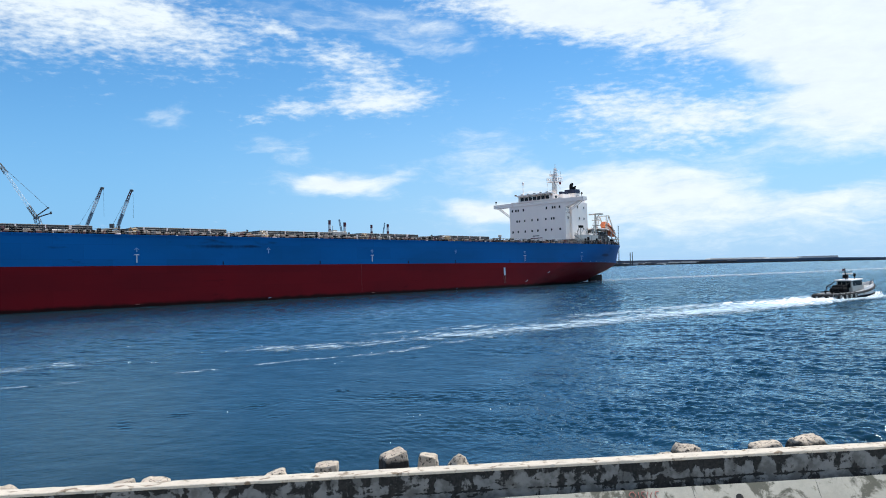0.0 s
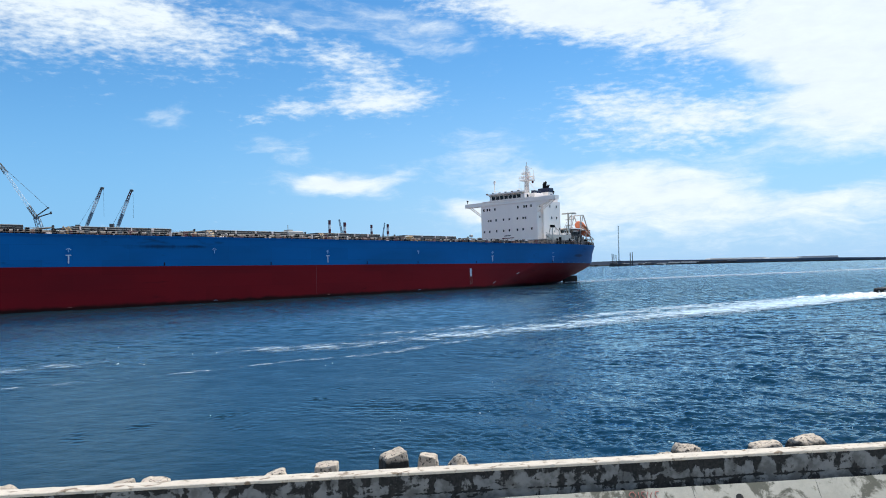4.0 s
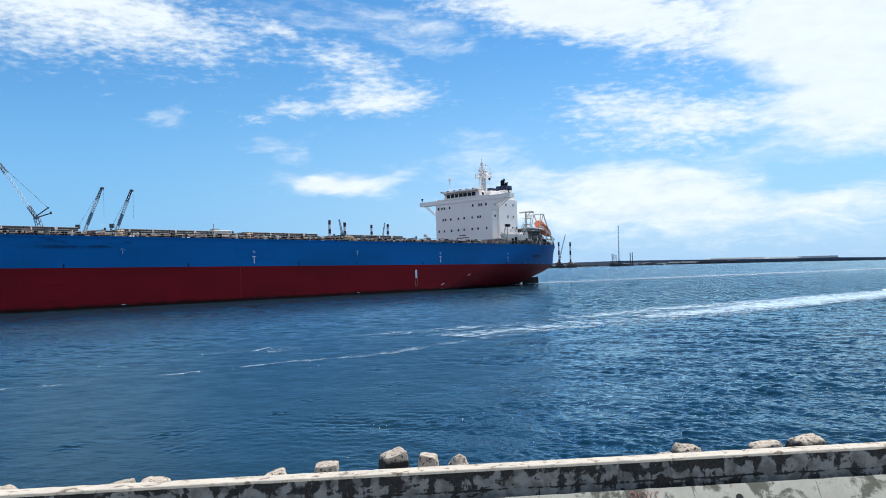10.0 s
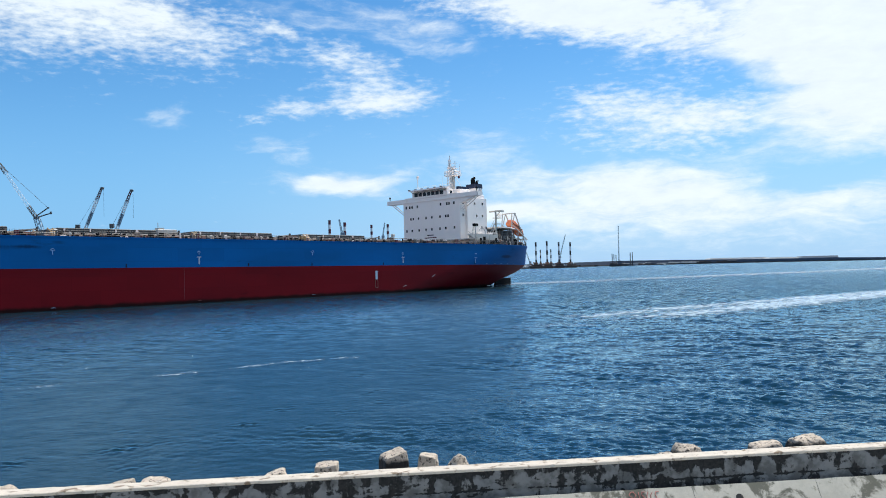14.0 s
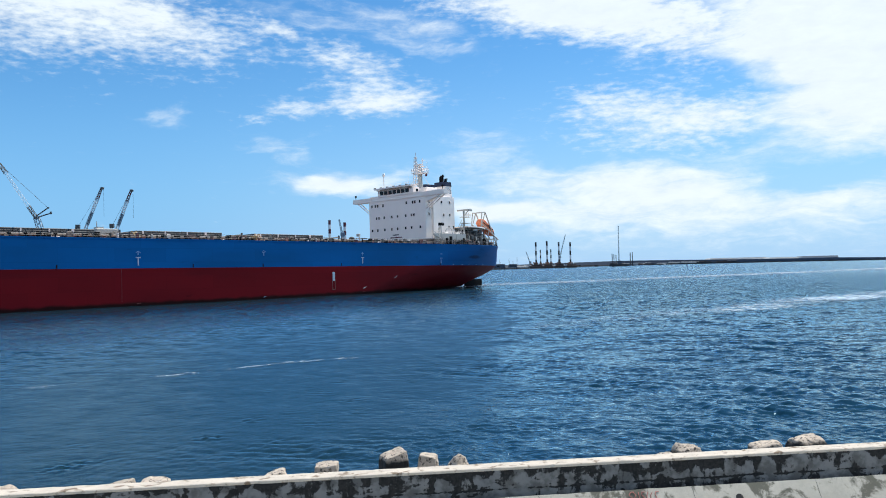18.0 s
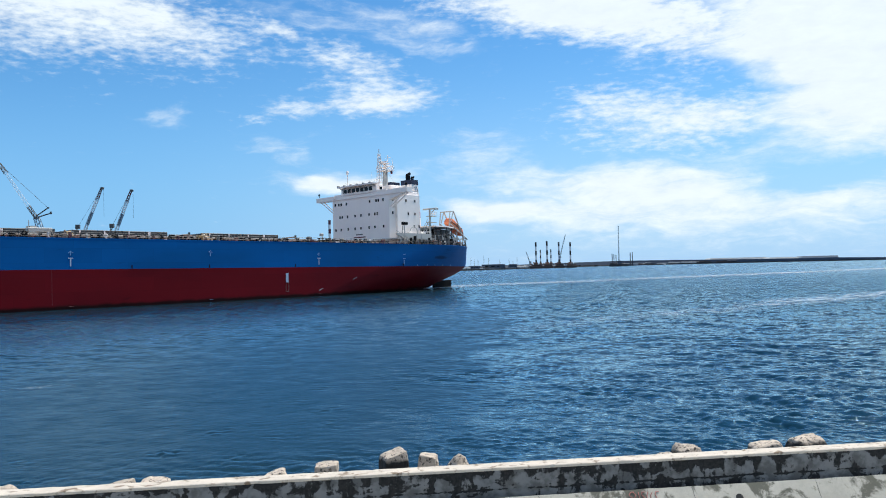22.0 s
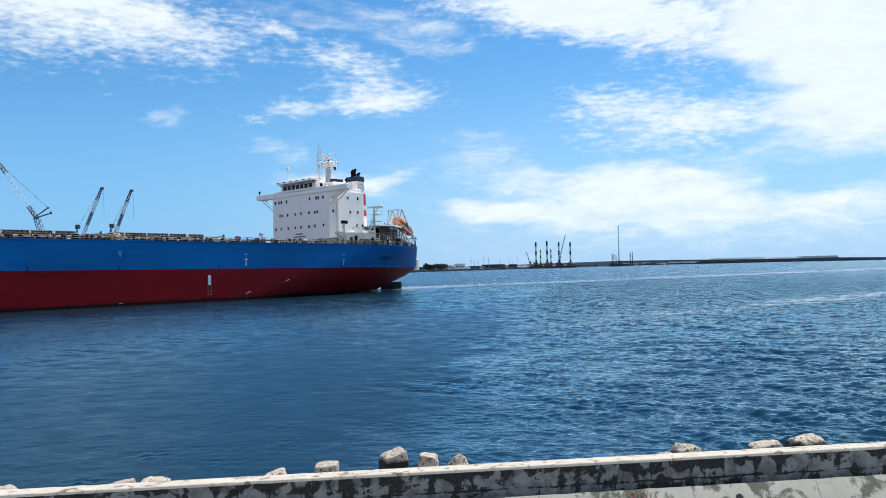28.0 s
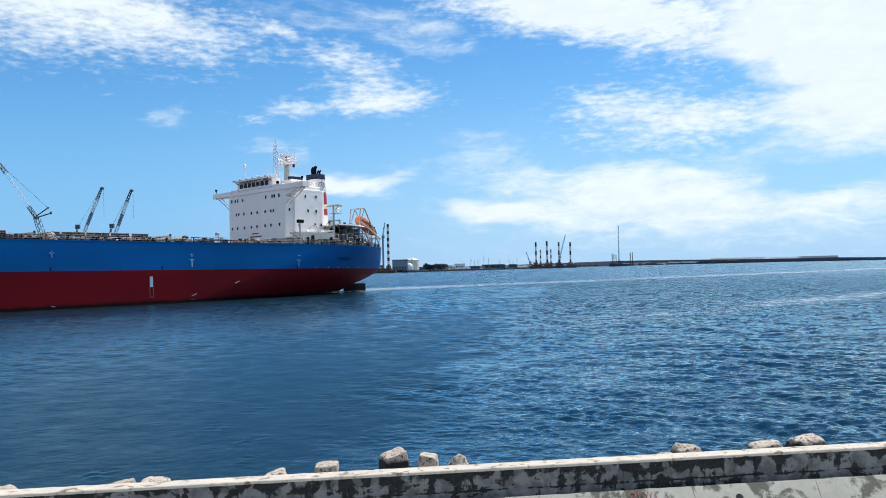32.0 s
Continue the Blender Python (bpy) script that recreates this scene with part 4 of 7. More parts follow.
def build_hull_marks(ship):
    y = -0.035
    for k, a in enumerate((37.6, 62.4, 87.2, 112.0, 136.9, 161.8)):
        big = k % 2 == 1
        z = 8.17 if big else 8.45
        s = Solid()
        if big:
            s.box(a - 0.42, a + 0.42, y, y + 0.02, z - 0.60, z - 0.45).box(a - 0.10, a + 0.10, y, y + 0.02, z - 1.80, z - 0.60)
            part("tug_mark", s, MARK, ship, "white T-shaped mark")
            t = Solid().box(a - 0.09, a + 0.09, y, y + 0.02, z - 0.1, z + 0.45)
            t.bar((a - 0.38, y, z + 0.25), (a, y, z + 0.55), 0.04, 4).bar((a + 0.38, y, z + 0.25), (a, y, z + 0.55), 0.04, 4)
            part("bulkhead_mark", t, MARK_BLUE, ship, "faded small mark")
        else:
            s.box(a - 0.3, a + 0.3, y, y + 0.02, z + 0.12, z + 0.20).box(a - 0.08, a + 0.08, y, y + 0.02, z - 0.45, z + 0.12)
            s.bar((a - 0.4, y, z + 0.2), (a, y, z + 0.5), 0.035, 4).bar((a + 0.4, y, z + 0.2), (a, y, z + 0.5), 0.035, 4)
            part("bulkhead_mark", s, MARK_BLUE, ship, "faded pale blue mark")
        flare = Solid()
        w = 0.30 - 0.0074 * (150 - a)
        flare.bar((a - 0.3, y, w + 0.06), (a + 0.1, y, w + 0.16), 0.04, 5).bar((a + 0.1, y, w + 0.16), (a + 0.4, y, w + 0.05), 0.03, 5)
        part("draught_mark", flare, SEAM if k % 2 else MARK_BLUE, ship, "pale smudged mark near the waterline")
    for a in (77.9, 98.8, 122.1, 136.7, 155.9, 186.0):   # dark ticks at the paint line
        part("paint_tick", Solid().box(a - 0.10, a + 0.10, y + 0.005, y + 0.02, BOOT + 0.05, BOOT + 0.65), SOOT, ship)
    # tick marks and pale runs further aft, on the curved run
    for a, z, w, h in ((186.4, 7.55, 0.42, 0.16), (186.4, 6.9, 0.10, 1.15), (186.4, 8.5, 0.35, 0.14)):
        hb, _ = half_breadth(a, z)
        part("tug_mark", Solid().box(a - w, a + w, MID - hb - 0.05, MID - hb + 0.1, z - h / 2, z + h / 2), MARK_BLUE, ship, "faded T-shaped mark")
    for a in (191.5, 195.5, 199, 203, 207.5):
        hb, _ = half_breadth(a, BOOT + 0.35)
        part("scale_mark", Solid().box(a - 0.10, a + 0.10, MID - hb - 0.04, MID - hb + 0.15, BOOT + 0.12, BOOT + 0.36), MARK_BLUE, ship)
    for a, z in ((171.4, 3.45), (162.2, 1.40)):
        hb, _ = half_breadth(a, z)
        s = Solid().bar((a - 0.5, MID - hb - 0.02, z - 0.2), (a + 0.5, MID - hb + 0.0, z + 0.2), 0.04, 5)
        part("draught_mark", s, MARK, ship, "pale slanting mark")
    a = 153.8
    part("loadline_bar", Solid().box(a - 0.30, a + 0.30, y, y + 0.02, 2.97, 4.76), MARK, ship, "solid white bar on the red paint")
    s = Solid()
    for x0, x1, z0, z1 in ((a - 0.36, a - 0.29, 1.2, 3.0), (a + 0.29, a + 0.36, 1.2, 3.0), (a - 0.29, a + 0.29, 1.2, 1.27)):
        s.box(x0, x1, y, y + 0.02, z0, z1)
    part("loadline_outline", s, PIPE, ship, "thin ochre outline")
    # welded seam line down the side
    part("seam", Solid().box(109.1, 109.14, y + 0.02, y + 0.03, 0.4, 5.8), SEAM, ship)


def build_hatches(ship):
    pitch = 24.8
    for k in range(6):
        a1 = 158.1 - k * pitch
        a0 = a1 - 17.0
        coam = Solid().box(a0, a1, 8.6, 23.7, DECK - 0.05, DECK + 1.25)
        for i in range(10):
            x = a0 + 0.9 + i * (a1 - a0 - 1.8) / 9
            coam.box(x - 0.07, x + 0.07, 8.15, 8.6, DECK, DECK + 1.2).box(x - 0.07, x + 0.07, 23.7, 24.1, DECK, DECK + 1.2)
        hatch = part("hatch_coaming", coam, HATCH, ship, "dark grey hatch coaming with stays")
        for i in range(4):
            x0, x1 = a0 - 0.2 + i * 4.35, a0 - 0.2 + (i + 1) * 4.35 - 0.12
            cover = Solid().box(x0, x1, 8.2, 24.1, DECK + 1.28, DECK + 2.05, 0.08)
            for j in range(2):
                xx = x0 + 1.0 + j * 2.1
                cover.box(xx - 0.06, xx + 0.06, 8.08, 8.2, DECK + 1.3, DECK + 1.95)
            part("hatch_cover", cover, HATCH, hatch, "dark grey folding steel hatch cover panel")
        for i, w in ((0.8, 0.28), (5.1, 0.22), (9.5, 0.22), (13.2, 0.45)):
            part("cleat_plate", Solid().box(a0 + i, a0 + i + w, 8.02, 8.08, DECK + 1.45, DECK + 1.95), WHITE, hatch, "small white plate")
        # sloping hatch arm and king post in the gap abaft the hatch
        gap = Solid()
        gap.bar((a1 - 0.2, 8.4, DECK + 1.15), (a1 + 4.6, 8.4, DECK + 1.75), 0.16, 6)
        gap.bar((a1 + 4.6, 8.4, DECK), (a1 + 4.6, 8.4, DECK + 2.1), 0.2, 8)
        part("hatch_arm", gap, STEEL, ship)
        rnd = random.Random(k)
        for i in range(12):
            x = a1 + 0.8 + rnd.random() * 6.6
            w, h, yy = rnd.uniform(0.3, 1.1), rnd.uniform(0.4, 1.25), rnd.uniform(1.4, 8.5)
            m = (DECK_RED, STEEL, PIPE, SOOT, STEEL, YELLOW)[(i + k) % 6]
            part("deck_fitting", Solid().box(x, x + w, yy, yy + w * 0.8, DECK - 0.02, DECK + h, 0.05), m, ship)
        for i in range(9):
            x = a0 - 1.0 + i * 2.2
            part("side_vent", Solid().lathe((x, 1.5 + 0.4 * (i % 2), DECK - 0.02), ((0.16, 0), (0.16, 0.55), (0.30, 0.6), (0.30, 0.85), (0.1, 0.95)), 8), SOOT if i % 5 else OFFWHITE, ship)
        # ochre ladder over the pipes ahead of the hatch
        lad = Solid()
        for dx in (0.0, 0.75):
            lad.bar((a0 - 3.2 + dx, 1.5, DECK), (a0 - 3.6 + dx, 3.5, DECK + 1.6), 0.07, 5)
            lad.bar((a0 - 3.2 + dx, 5.4, DECK), (a0 - 3.6 + dx, 3.5, DECK + 1.6), 0.07, 5)
        for i in range(4):
            t = (i + 0.7) / 4.5
            lad.bar((a0 - 3.2 - 0.4 * t, 1.5 + 2 * t, DECK + 1.6 * t), (a0 - 2.45 - 0.4 * t, 1.5 + 2 * t, DECK + 1.6 * t), 0.06, 4)
        part("pipe_ladder", lad, YELLOW, ship, "ochre ladder over the deck pipes")
        vent = Solid().lathe((a1 + 6.2, 6.0, DECK), ((0.35, 0), (0.35, 1.1), (0.6, 1.15), (0.62, 1.5), (0.3, 1.7)), 10)
        part("mushroom_vent", vent, OFFWHITE if k % 2 else HATCH, ship)
        # pipe run beside the hatch on saddles
        run = Solid().bar((a0 - 2.4, 2.6, DECK + 0.62), (a1 + 2.2, 2.6, DECK + 0.62), 0.19, 8)
        run.bar((a0 - 2.4, 3.2, DECK + 0.5), (a1 + 2.2, 3.2, DECK + 0.5), 0.12, 6)
        run.pipe([(a1 + 2.2, 2.6, DECK + 0.62), (a1 + 3.2, 2.6, DECK + 0.35), (a1 + 5.2, 2.6, DECK + 0.35), (a1 + 5.4, 2.6, DECK + 0.62)], 0.17, 8)
        part("hand_line", Solid().bar((a0 - 2.4, 2.1, DECK + 0.80), (a1 + 5.0, 2.1, DECK + 0.80), 0.085, 5), OFFWHITE, ship, "thin pale pipe")
        run_ob = part("deck_pipe", run, PIPE, ship, "tan-painted pipe run along the deck")
        for i in range(8):
            x = a0 - 1.6 + i * 2.75
            part("pipe_saddle", Solid().box(x - 0.14, x + 0.14, 2.2, 3.4, DECK - 0.02, DECK + 0.46), SOOT, run_ob)
    # small dark vents, cleats and lockers all along the quay-side deck edge
    rnd = random.Random(31)
    for i in range(210):
        a = 26 + i * 0.755 + rnd.uniform(-0.4, 0.4)
        b, w, h = rnd.uniform(0.5, 2.1), rnd.uniform(0.08, 0.50), rnd.uniform(0.20, 1.15)
        m = (SOOT, STEEL, SOOT, DECK_RED, HATCH, SOOT, WHITE, STEEL, SOOT, PIPE, LEG_RED, SOOT, DECK_RED)[i % 13]
        s = Solid()
        if i % 5 == 2:
            s.bar((a - w, b, DECK + h), (a + w * 3, b, DECK + h), 0.09, 6).box(a - 0.1, a + 0.1, b - 0.1, b + 0.1, DECK - 0.02, DECK + h)
        else:
            s.box(a - w, a + w, b, b + 0.4, DECK - 0.02, DECK + h, 0.03)
        part("deck_fitting", s, m, ship)
    # heap of covered gear amidships and a light crane post with a pale housing
    shed = Solid().box(109.3, 113.2, 9.0, 13.0, DECK, DECK + 2.3, 0.1).box(109.8, 110.8, 9.4, 11.0, DECK + 2.3, DECK + 2.6)
    part("deck_store", shed, OFFWHITE, ship, "pale weathered store on deck")
    shed2 = Solid().box(109.5, 109.6, 9.3, 9.4, DECK + 2.3, DECK + 3.5)
    part("store_aerial", shed2, OFFWHITE, ship)
    # forward lamp post ahead of the house
    post = Solid().bar((187.0, 28.5, DECK), (187.0, 28.5, DECK + 3.4), 0.14, 8)
    post.box(186.2, 187.8, 28.0, 29.0, DECK + 3.0, DECK + 3.15).box(186.3, 187.1, 28.1, 28.9, DECK + 3.5, DECK + 4.2, 0.1)
    part("deck_light_post", post, OFFWHITE, ship)
    # gear between the last hatch and the house
    rnd = random.Random(77)
    for i in range(16):
        x = 163.5 + rnd.random() * 23
        w, h = rnd.uniform(0.4, 1.6), rnd.uniform(0.4, 1.35)
        yy = rnd.uniform(1.2, 7.5)
        m = (PIPE, STEEL, DECK_RED, OFFWHITE, YELLOW, STEEL)[i % 6]
        s = Solid()
        if i % 3 == 0:
            s.lathe((x, yy, DECK - 0.02), ((0.3, 0), (0.3, h * 0.7), (0.5, h * 0.75), (0.45, h)), 10)
            part("deck_vent", s, m, ship)
        else:
            s.box(x, x + w, yy, yy + 0.7, DECK - 0.02, DECK + h, 0.06)
            part("deck_locker", s, m, ship)
    s = Solid().bar((164, 2.2, DECK + 0.75), (186, 2.2, DECK + 0.75), 0.16, 8).bar((172, 1.6, DECK + 0.35), (187.5, 1.6, DECK + 0.35), 0.22, 8)
    part("deck_pipe", s, PIPE, ship, "tan-painted pipe run along the deck")
    for i in range(9):
        part("pipe_saddle", Solid().box(164.5 + i * 2.6, 164.75 + i * 2.6, 1.3, 2.5, DECK - 0.02, DECK + 0.7), SOOT, ship)


def build_house(ship):
    before = set(ship.children)
    a0, a1, b0, b1, top = 188.9, 200.2, 6.75, 25.85, 23.75
    body = Solid()
    # tower in two widths: the aft part of the quay side stands a hand proud of the forward part
    body.box(a0, a1, b0, b1, DECK - 0.1, top, 0.12)
    house = part("accommodation_house", body, WHITE, ship, "plain white slab-sided deckhouse with small windows")
    part("side_trunk", Solid().box(191.28, a1 - 0.05, 6.14, b0 + 0.3, DECK, top - 0.9, 0.04), WHITE, house, "slightly proud white casing")
    for z, bs in ((21.6, (24.72, 23.48, 22.66, 20.83, 12.95, 10.86, 10.15, 8.61)),
                  (18.52, (23.17, 22.35, 20.52, 17.92, 15.95, 13.24, 11.34, 10.58)),
                  (15.48, (24.71, 22.85, 20.41, 18.02, 16.05, 13.34, 11.43, 8.62))):
        for b in bs:
            window_on(house, a0, b, z, 0.52, 0.70 if z > 21 else 0.62, "front")
    for a, z in ((190.30, 21.50), (194.65, 21.43), (198.12, 21.45), (190.18, 18.49), (195.43, 18.37), (198.05, 18.38), (197.6, 15.45), (199.6, 15.45)):
        window_on(house, a, 6.135 if a > 191.3 else b0, z, 0.55, 0.62, "side")
    # lettering panel too small to read: dark bars
    for y0, y1, z in ((15.6, 17.8, 14.0), (14.6, 18.6, 13.35)):
        part("lettering_bar", Solid().box(a0 - 0.02, a0, y0, y1, z - 0.13, z + 0.13), STEEL if z > 13.6 else SEAM, house, "row of small dark lettering")
    # bridge wings: full-beam slab with bulwarks and raking struts
    slab = Solid().box(188.6, 190.8, 1.0, 31.3, 22.75, 23.05)
    wing = part("bridge_wing_deck", slab, WHITE, ship, "white bridge wing reaching over the ship's sides")
    bul = Solid()
    for y0, y1, e0, e1 in ((1.0, 8.0, 0.9, 1.02), (24.8, 31.3, 31.28, 31.4)):
        side = Solid().box(188.55, 188.68, y0, y1, 22.75, 23.8).box(190.7, 190.82, y0, y1, 22.75, 23.7).box(188.68, 190.7, e0, e1, 22.75, 23.8)
        part("wing_bulwark", side, WHITE, wing)
    bul.loft([[(188.95, 7.1, 21.3), (190.7, 7.1, 21.3), (190.7, 7.2, 22.75), (188.95, 7.2, 22.75)],
              [(188.95, 3.0, 22.4), (190.6, 3.0, 22.4), (190.6, 3.0, 22.75), (188.95, 3.0, 22.75)]])
    part("wing_bracket", bul, WHITE, wing)
    for b, c in ((2.0, 7.1), (30.2, 25.6)):
        for a in (189.2, 190.5):
            part("wing_strut", Solid().bar((a, b, 22.8), (a, c, 19.6), 0.13, 8), WHITE, wing)
    for y0 in (1.6, 30.8):
        lamp = Solid().lathe((189.2, y0, 24.0), ((0.1, 0), (0.1, 0.45), (0.28, 0.5), (0.28, 0.8), (0.1, 0.95)), 10)
        part("wing_repeater", lamp, SOOT, wing)
    # wheelhouse, wider at the roof, raked fascia
    w0, w1 = 10.65, 22.4
    body = Solid().box(188.7, 191.4, w0, w1, 23.7, 25.45, 0.08)
    wheel = part("wheelhouse", body, WHITE, ship, "white wheelhouse with a row of dark windows")
    roof = [[(187.4, w0 - 0.3, z0), (190.3, w0 - 0.3, z1), (190.3, w1 + 0.2, z1), (187.4, w1 + 0.2, z0)] for z0, z1 in ((25.48, 25.62), (25.80, 26.05))]
    part("wheelhouse_roof", Solid().loft(roof), WHITE, wheel)
    sill = Solid().box(188.86, 189.6, 7.5, 25.2, 23.7, 24.05, 0.03)
    part("front_bulwark", sill, WHITE, wheel)
    for i in range(7):
        window_on(wheel, 188.7, 12.40 + i * 1.43, 24.62, 1.22, 0.98, "front")
    for a in (190.5,):
        window_on(wheel, a, w0, 24.55, 1.0, 0.8, "side")
    part("sun_visor", Solid().box(188.3, 188.7, w0 + 0.1, w1 - 0.1, 25.2, 25.28), OFFWHITE, wheel)
    for i in range(6):
        b = 11.2 + i * 2.15
        part("roof_bracket", Solid().bar((188.7, b, 24.95), (187.6, b, 25.52), 0.09, 4), OFFWHITE, wheel)
        part("roof_lamp", Solid().box(187.9, 188.5, b + 0.7, b + 1.2, 25.86, 26.10, 0.05), STEEL, wheel)
    part("monkey_island_rail", rail([(190.2, w0, 26.0), (190.2, w1, 26.0)], 0.75, 1.8, 0.02), WHITE, wheel)
    part("chart_room", Solid().box(191.9, 196.6, 12.4, 22.6, 23.7, 24.8, 0.1), OFFWHITE, wheel, "lower cream deckhouse behind the wheelhouse")
    part("bridge_deck_rail", rail([(192.0, 7.3, 23.75), (199.5, 7.3, 23.75), (199.5, 12, 23.75)], 1.0, 1.3, 0.03), WHITE, wheel)
    # satellite dome on a thin post
    dome = Solid().bar((190.6, 21.8, 25.9), (190.6, 21.8, 29.0), 0.10, 8).lathe((190.6, 21.8, 28.9), ((0.12, 0), (0.32, 0.2), (0.36, 0.5), (0.3, 0.8), (0.12, 0.95)), 12)
    part("satellite_dome", dome, WHITE, wheel)
    part("whip_aerial", Solid().bar((190.0, 13.0, 25.7), (190.0, 13.0, 28.6), 0.035, 5), WHITE, wheel)
    # main mast: tapered column, platform, scanners, lattice signal yard
    col = Solid().bar((198.7, 16.0, 26.0), (198.7, 16.0, 30.2), 0.75, 10, 0.60).bar((198.7, 16.0, 23.7), (198.7, 16.0, 26.0), 0.8, 10).bar((198.7, 16.0, 30.2), (198.7, 16.0, 31.8), 0.5, 10, 0.35)
    mast = part("radar_mast", col, OFFWHITE, ship, "white radar mast with platforms and aerials")
    plat = Solid().box(196.9, 200.0, 14.0, 17.4, 29.6, 29.85).box(197.6, 199.8, 15.0, 17.0, 31.5, 31.65)
    part("mast_platform", plat, WHITE, mast)
    part("platform_rail", rail([(196.9, 14.0, 29.85), (200.0, 14.0, 29.85), (200.0, 17.4, 29.85), (196.9, 17.4, 29.85), (196.9, 14.0, 29.85)], 1.0, 0.9, 0.035), WHITE, mast)
    part("radar_scanner", Solid().bar((197.4, 15.4, 31.1), (197.4, 15.4, 31.7), 0.15, 8).box(197.2, 197.6, 13.9, 16.9, 31.7, 31.95, 0.08), WHITE, mast)
    part("radar_scanner", Solid().bar((197.2, 14.3, 29.85), (197.2, 14.3, 30.5), 0.15, 8).box(196.0, 198.4, 14.05, 14.35, 30.5, 30.75, 0.08), WHITE, mast)
    spar = Solid().lattice((190.0, 10.6, 25.7), (189.3, 9.9, 32.5), 0.95, 0.45, 9, 0.075)
    spar.bar((189.3, 9.9, 32.5), (189.2, 9.8, 33.5), 0.10, 5).bar((189.7, 10.3, 29.8), (196.6, 14.0, 29.75), 0.11, 5).bar((189.5, 10.1, 31.2), (196.4, 13.8, 31.0), 0.05, 5)
    part("signal_lattice", spar, WHITE, mast)
    yard = Solid().bar((198.0, 12.6, 30.6), (198.0, 18.2, 30.6), 0.08, 6).bar((199.2, 15.4, 29.9), (199.2, 15.4, 33.6), 0.09, 6)
    yard.bar((199.6, 14.2, 29.9), (199.6, 14.2, 32.6), 0.06, 6).bar((198.3, 16.8, 29.9), (198.3, 16.8, 33.0), 0.06, 6).bar((199.2, 14.4, 33.0), (199.2, 16.4, 33.0), 0.05, 5)
    part("signal_yard", yard, WHITE, mast)
    part("mast_light", Solid().lathe((199.4, 14.4, 28.9), ((0.15, 0), (0.30, 0.15), (0.30, 0.6), (0.1, 0.7)), 8), LEG_RED, mast, "red lamp housing")
    for b in (13.4, 17.6):
        part("mast_stay", Solid().bar((199.4, b, 26.5), (198.0, 15.4, 30.2), 0.05, 5), WHITE, mast)
    # navy canopy blocks beside the funnel
    for i in range(5):
        part("vent_louvre", Solid().box(195.8 + i * 0.75, 196.35 + i * 0.75, 11.7, 12.8, 25.75, 26.45, 0.05), NAVY, ship)
    part("louvre_deck", Solid().box(195.5, 200.0, 11.4, 19.0, 23.7, 25.73, 0.1), WHITE, ship)
    part("engine_casing", Solid().box(200.1, 206.4, 11.4, 20.6, DECK, 23.6, 0.1), WHITE, ship, "white engine casing behind the deckhouse")
    # the deckhouse stands square over the keel, its front about 188 m from the stem
    fit = Matrix.Translation((187.91, 7.81, -0.12)) @ Matrix.Diagonal((0.857, 1.0323, 1.0, 1.0)) @ Matrix.Translation((-188.9, -8.61, 0.0))
    for ob in ship.children:
        if ob not in before:
            ob.matrix_basis = fit


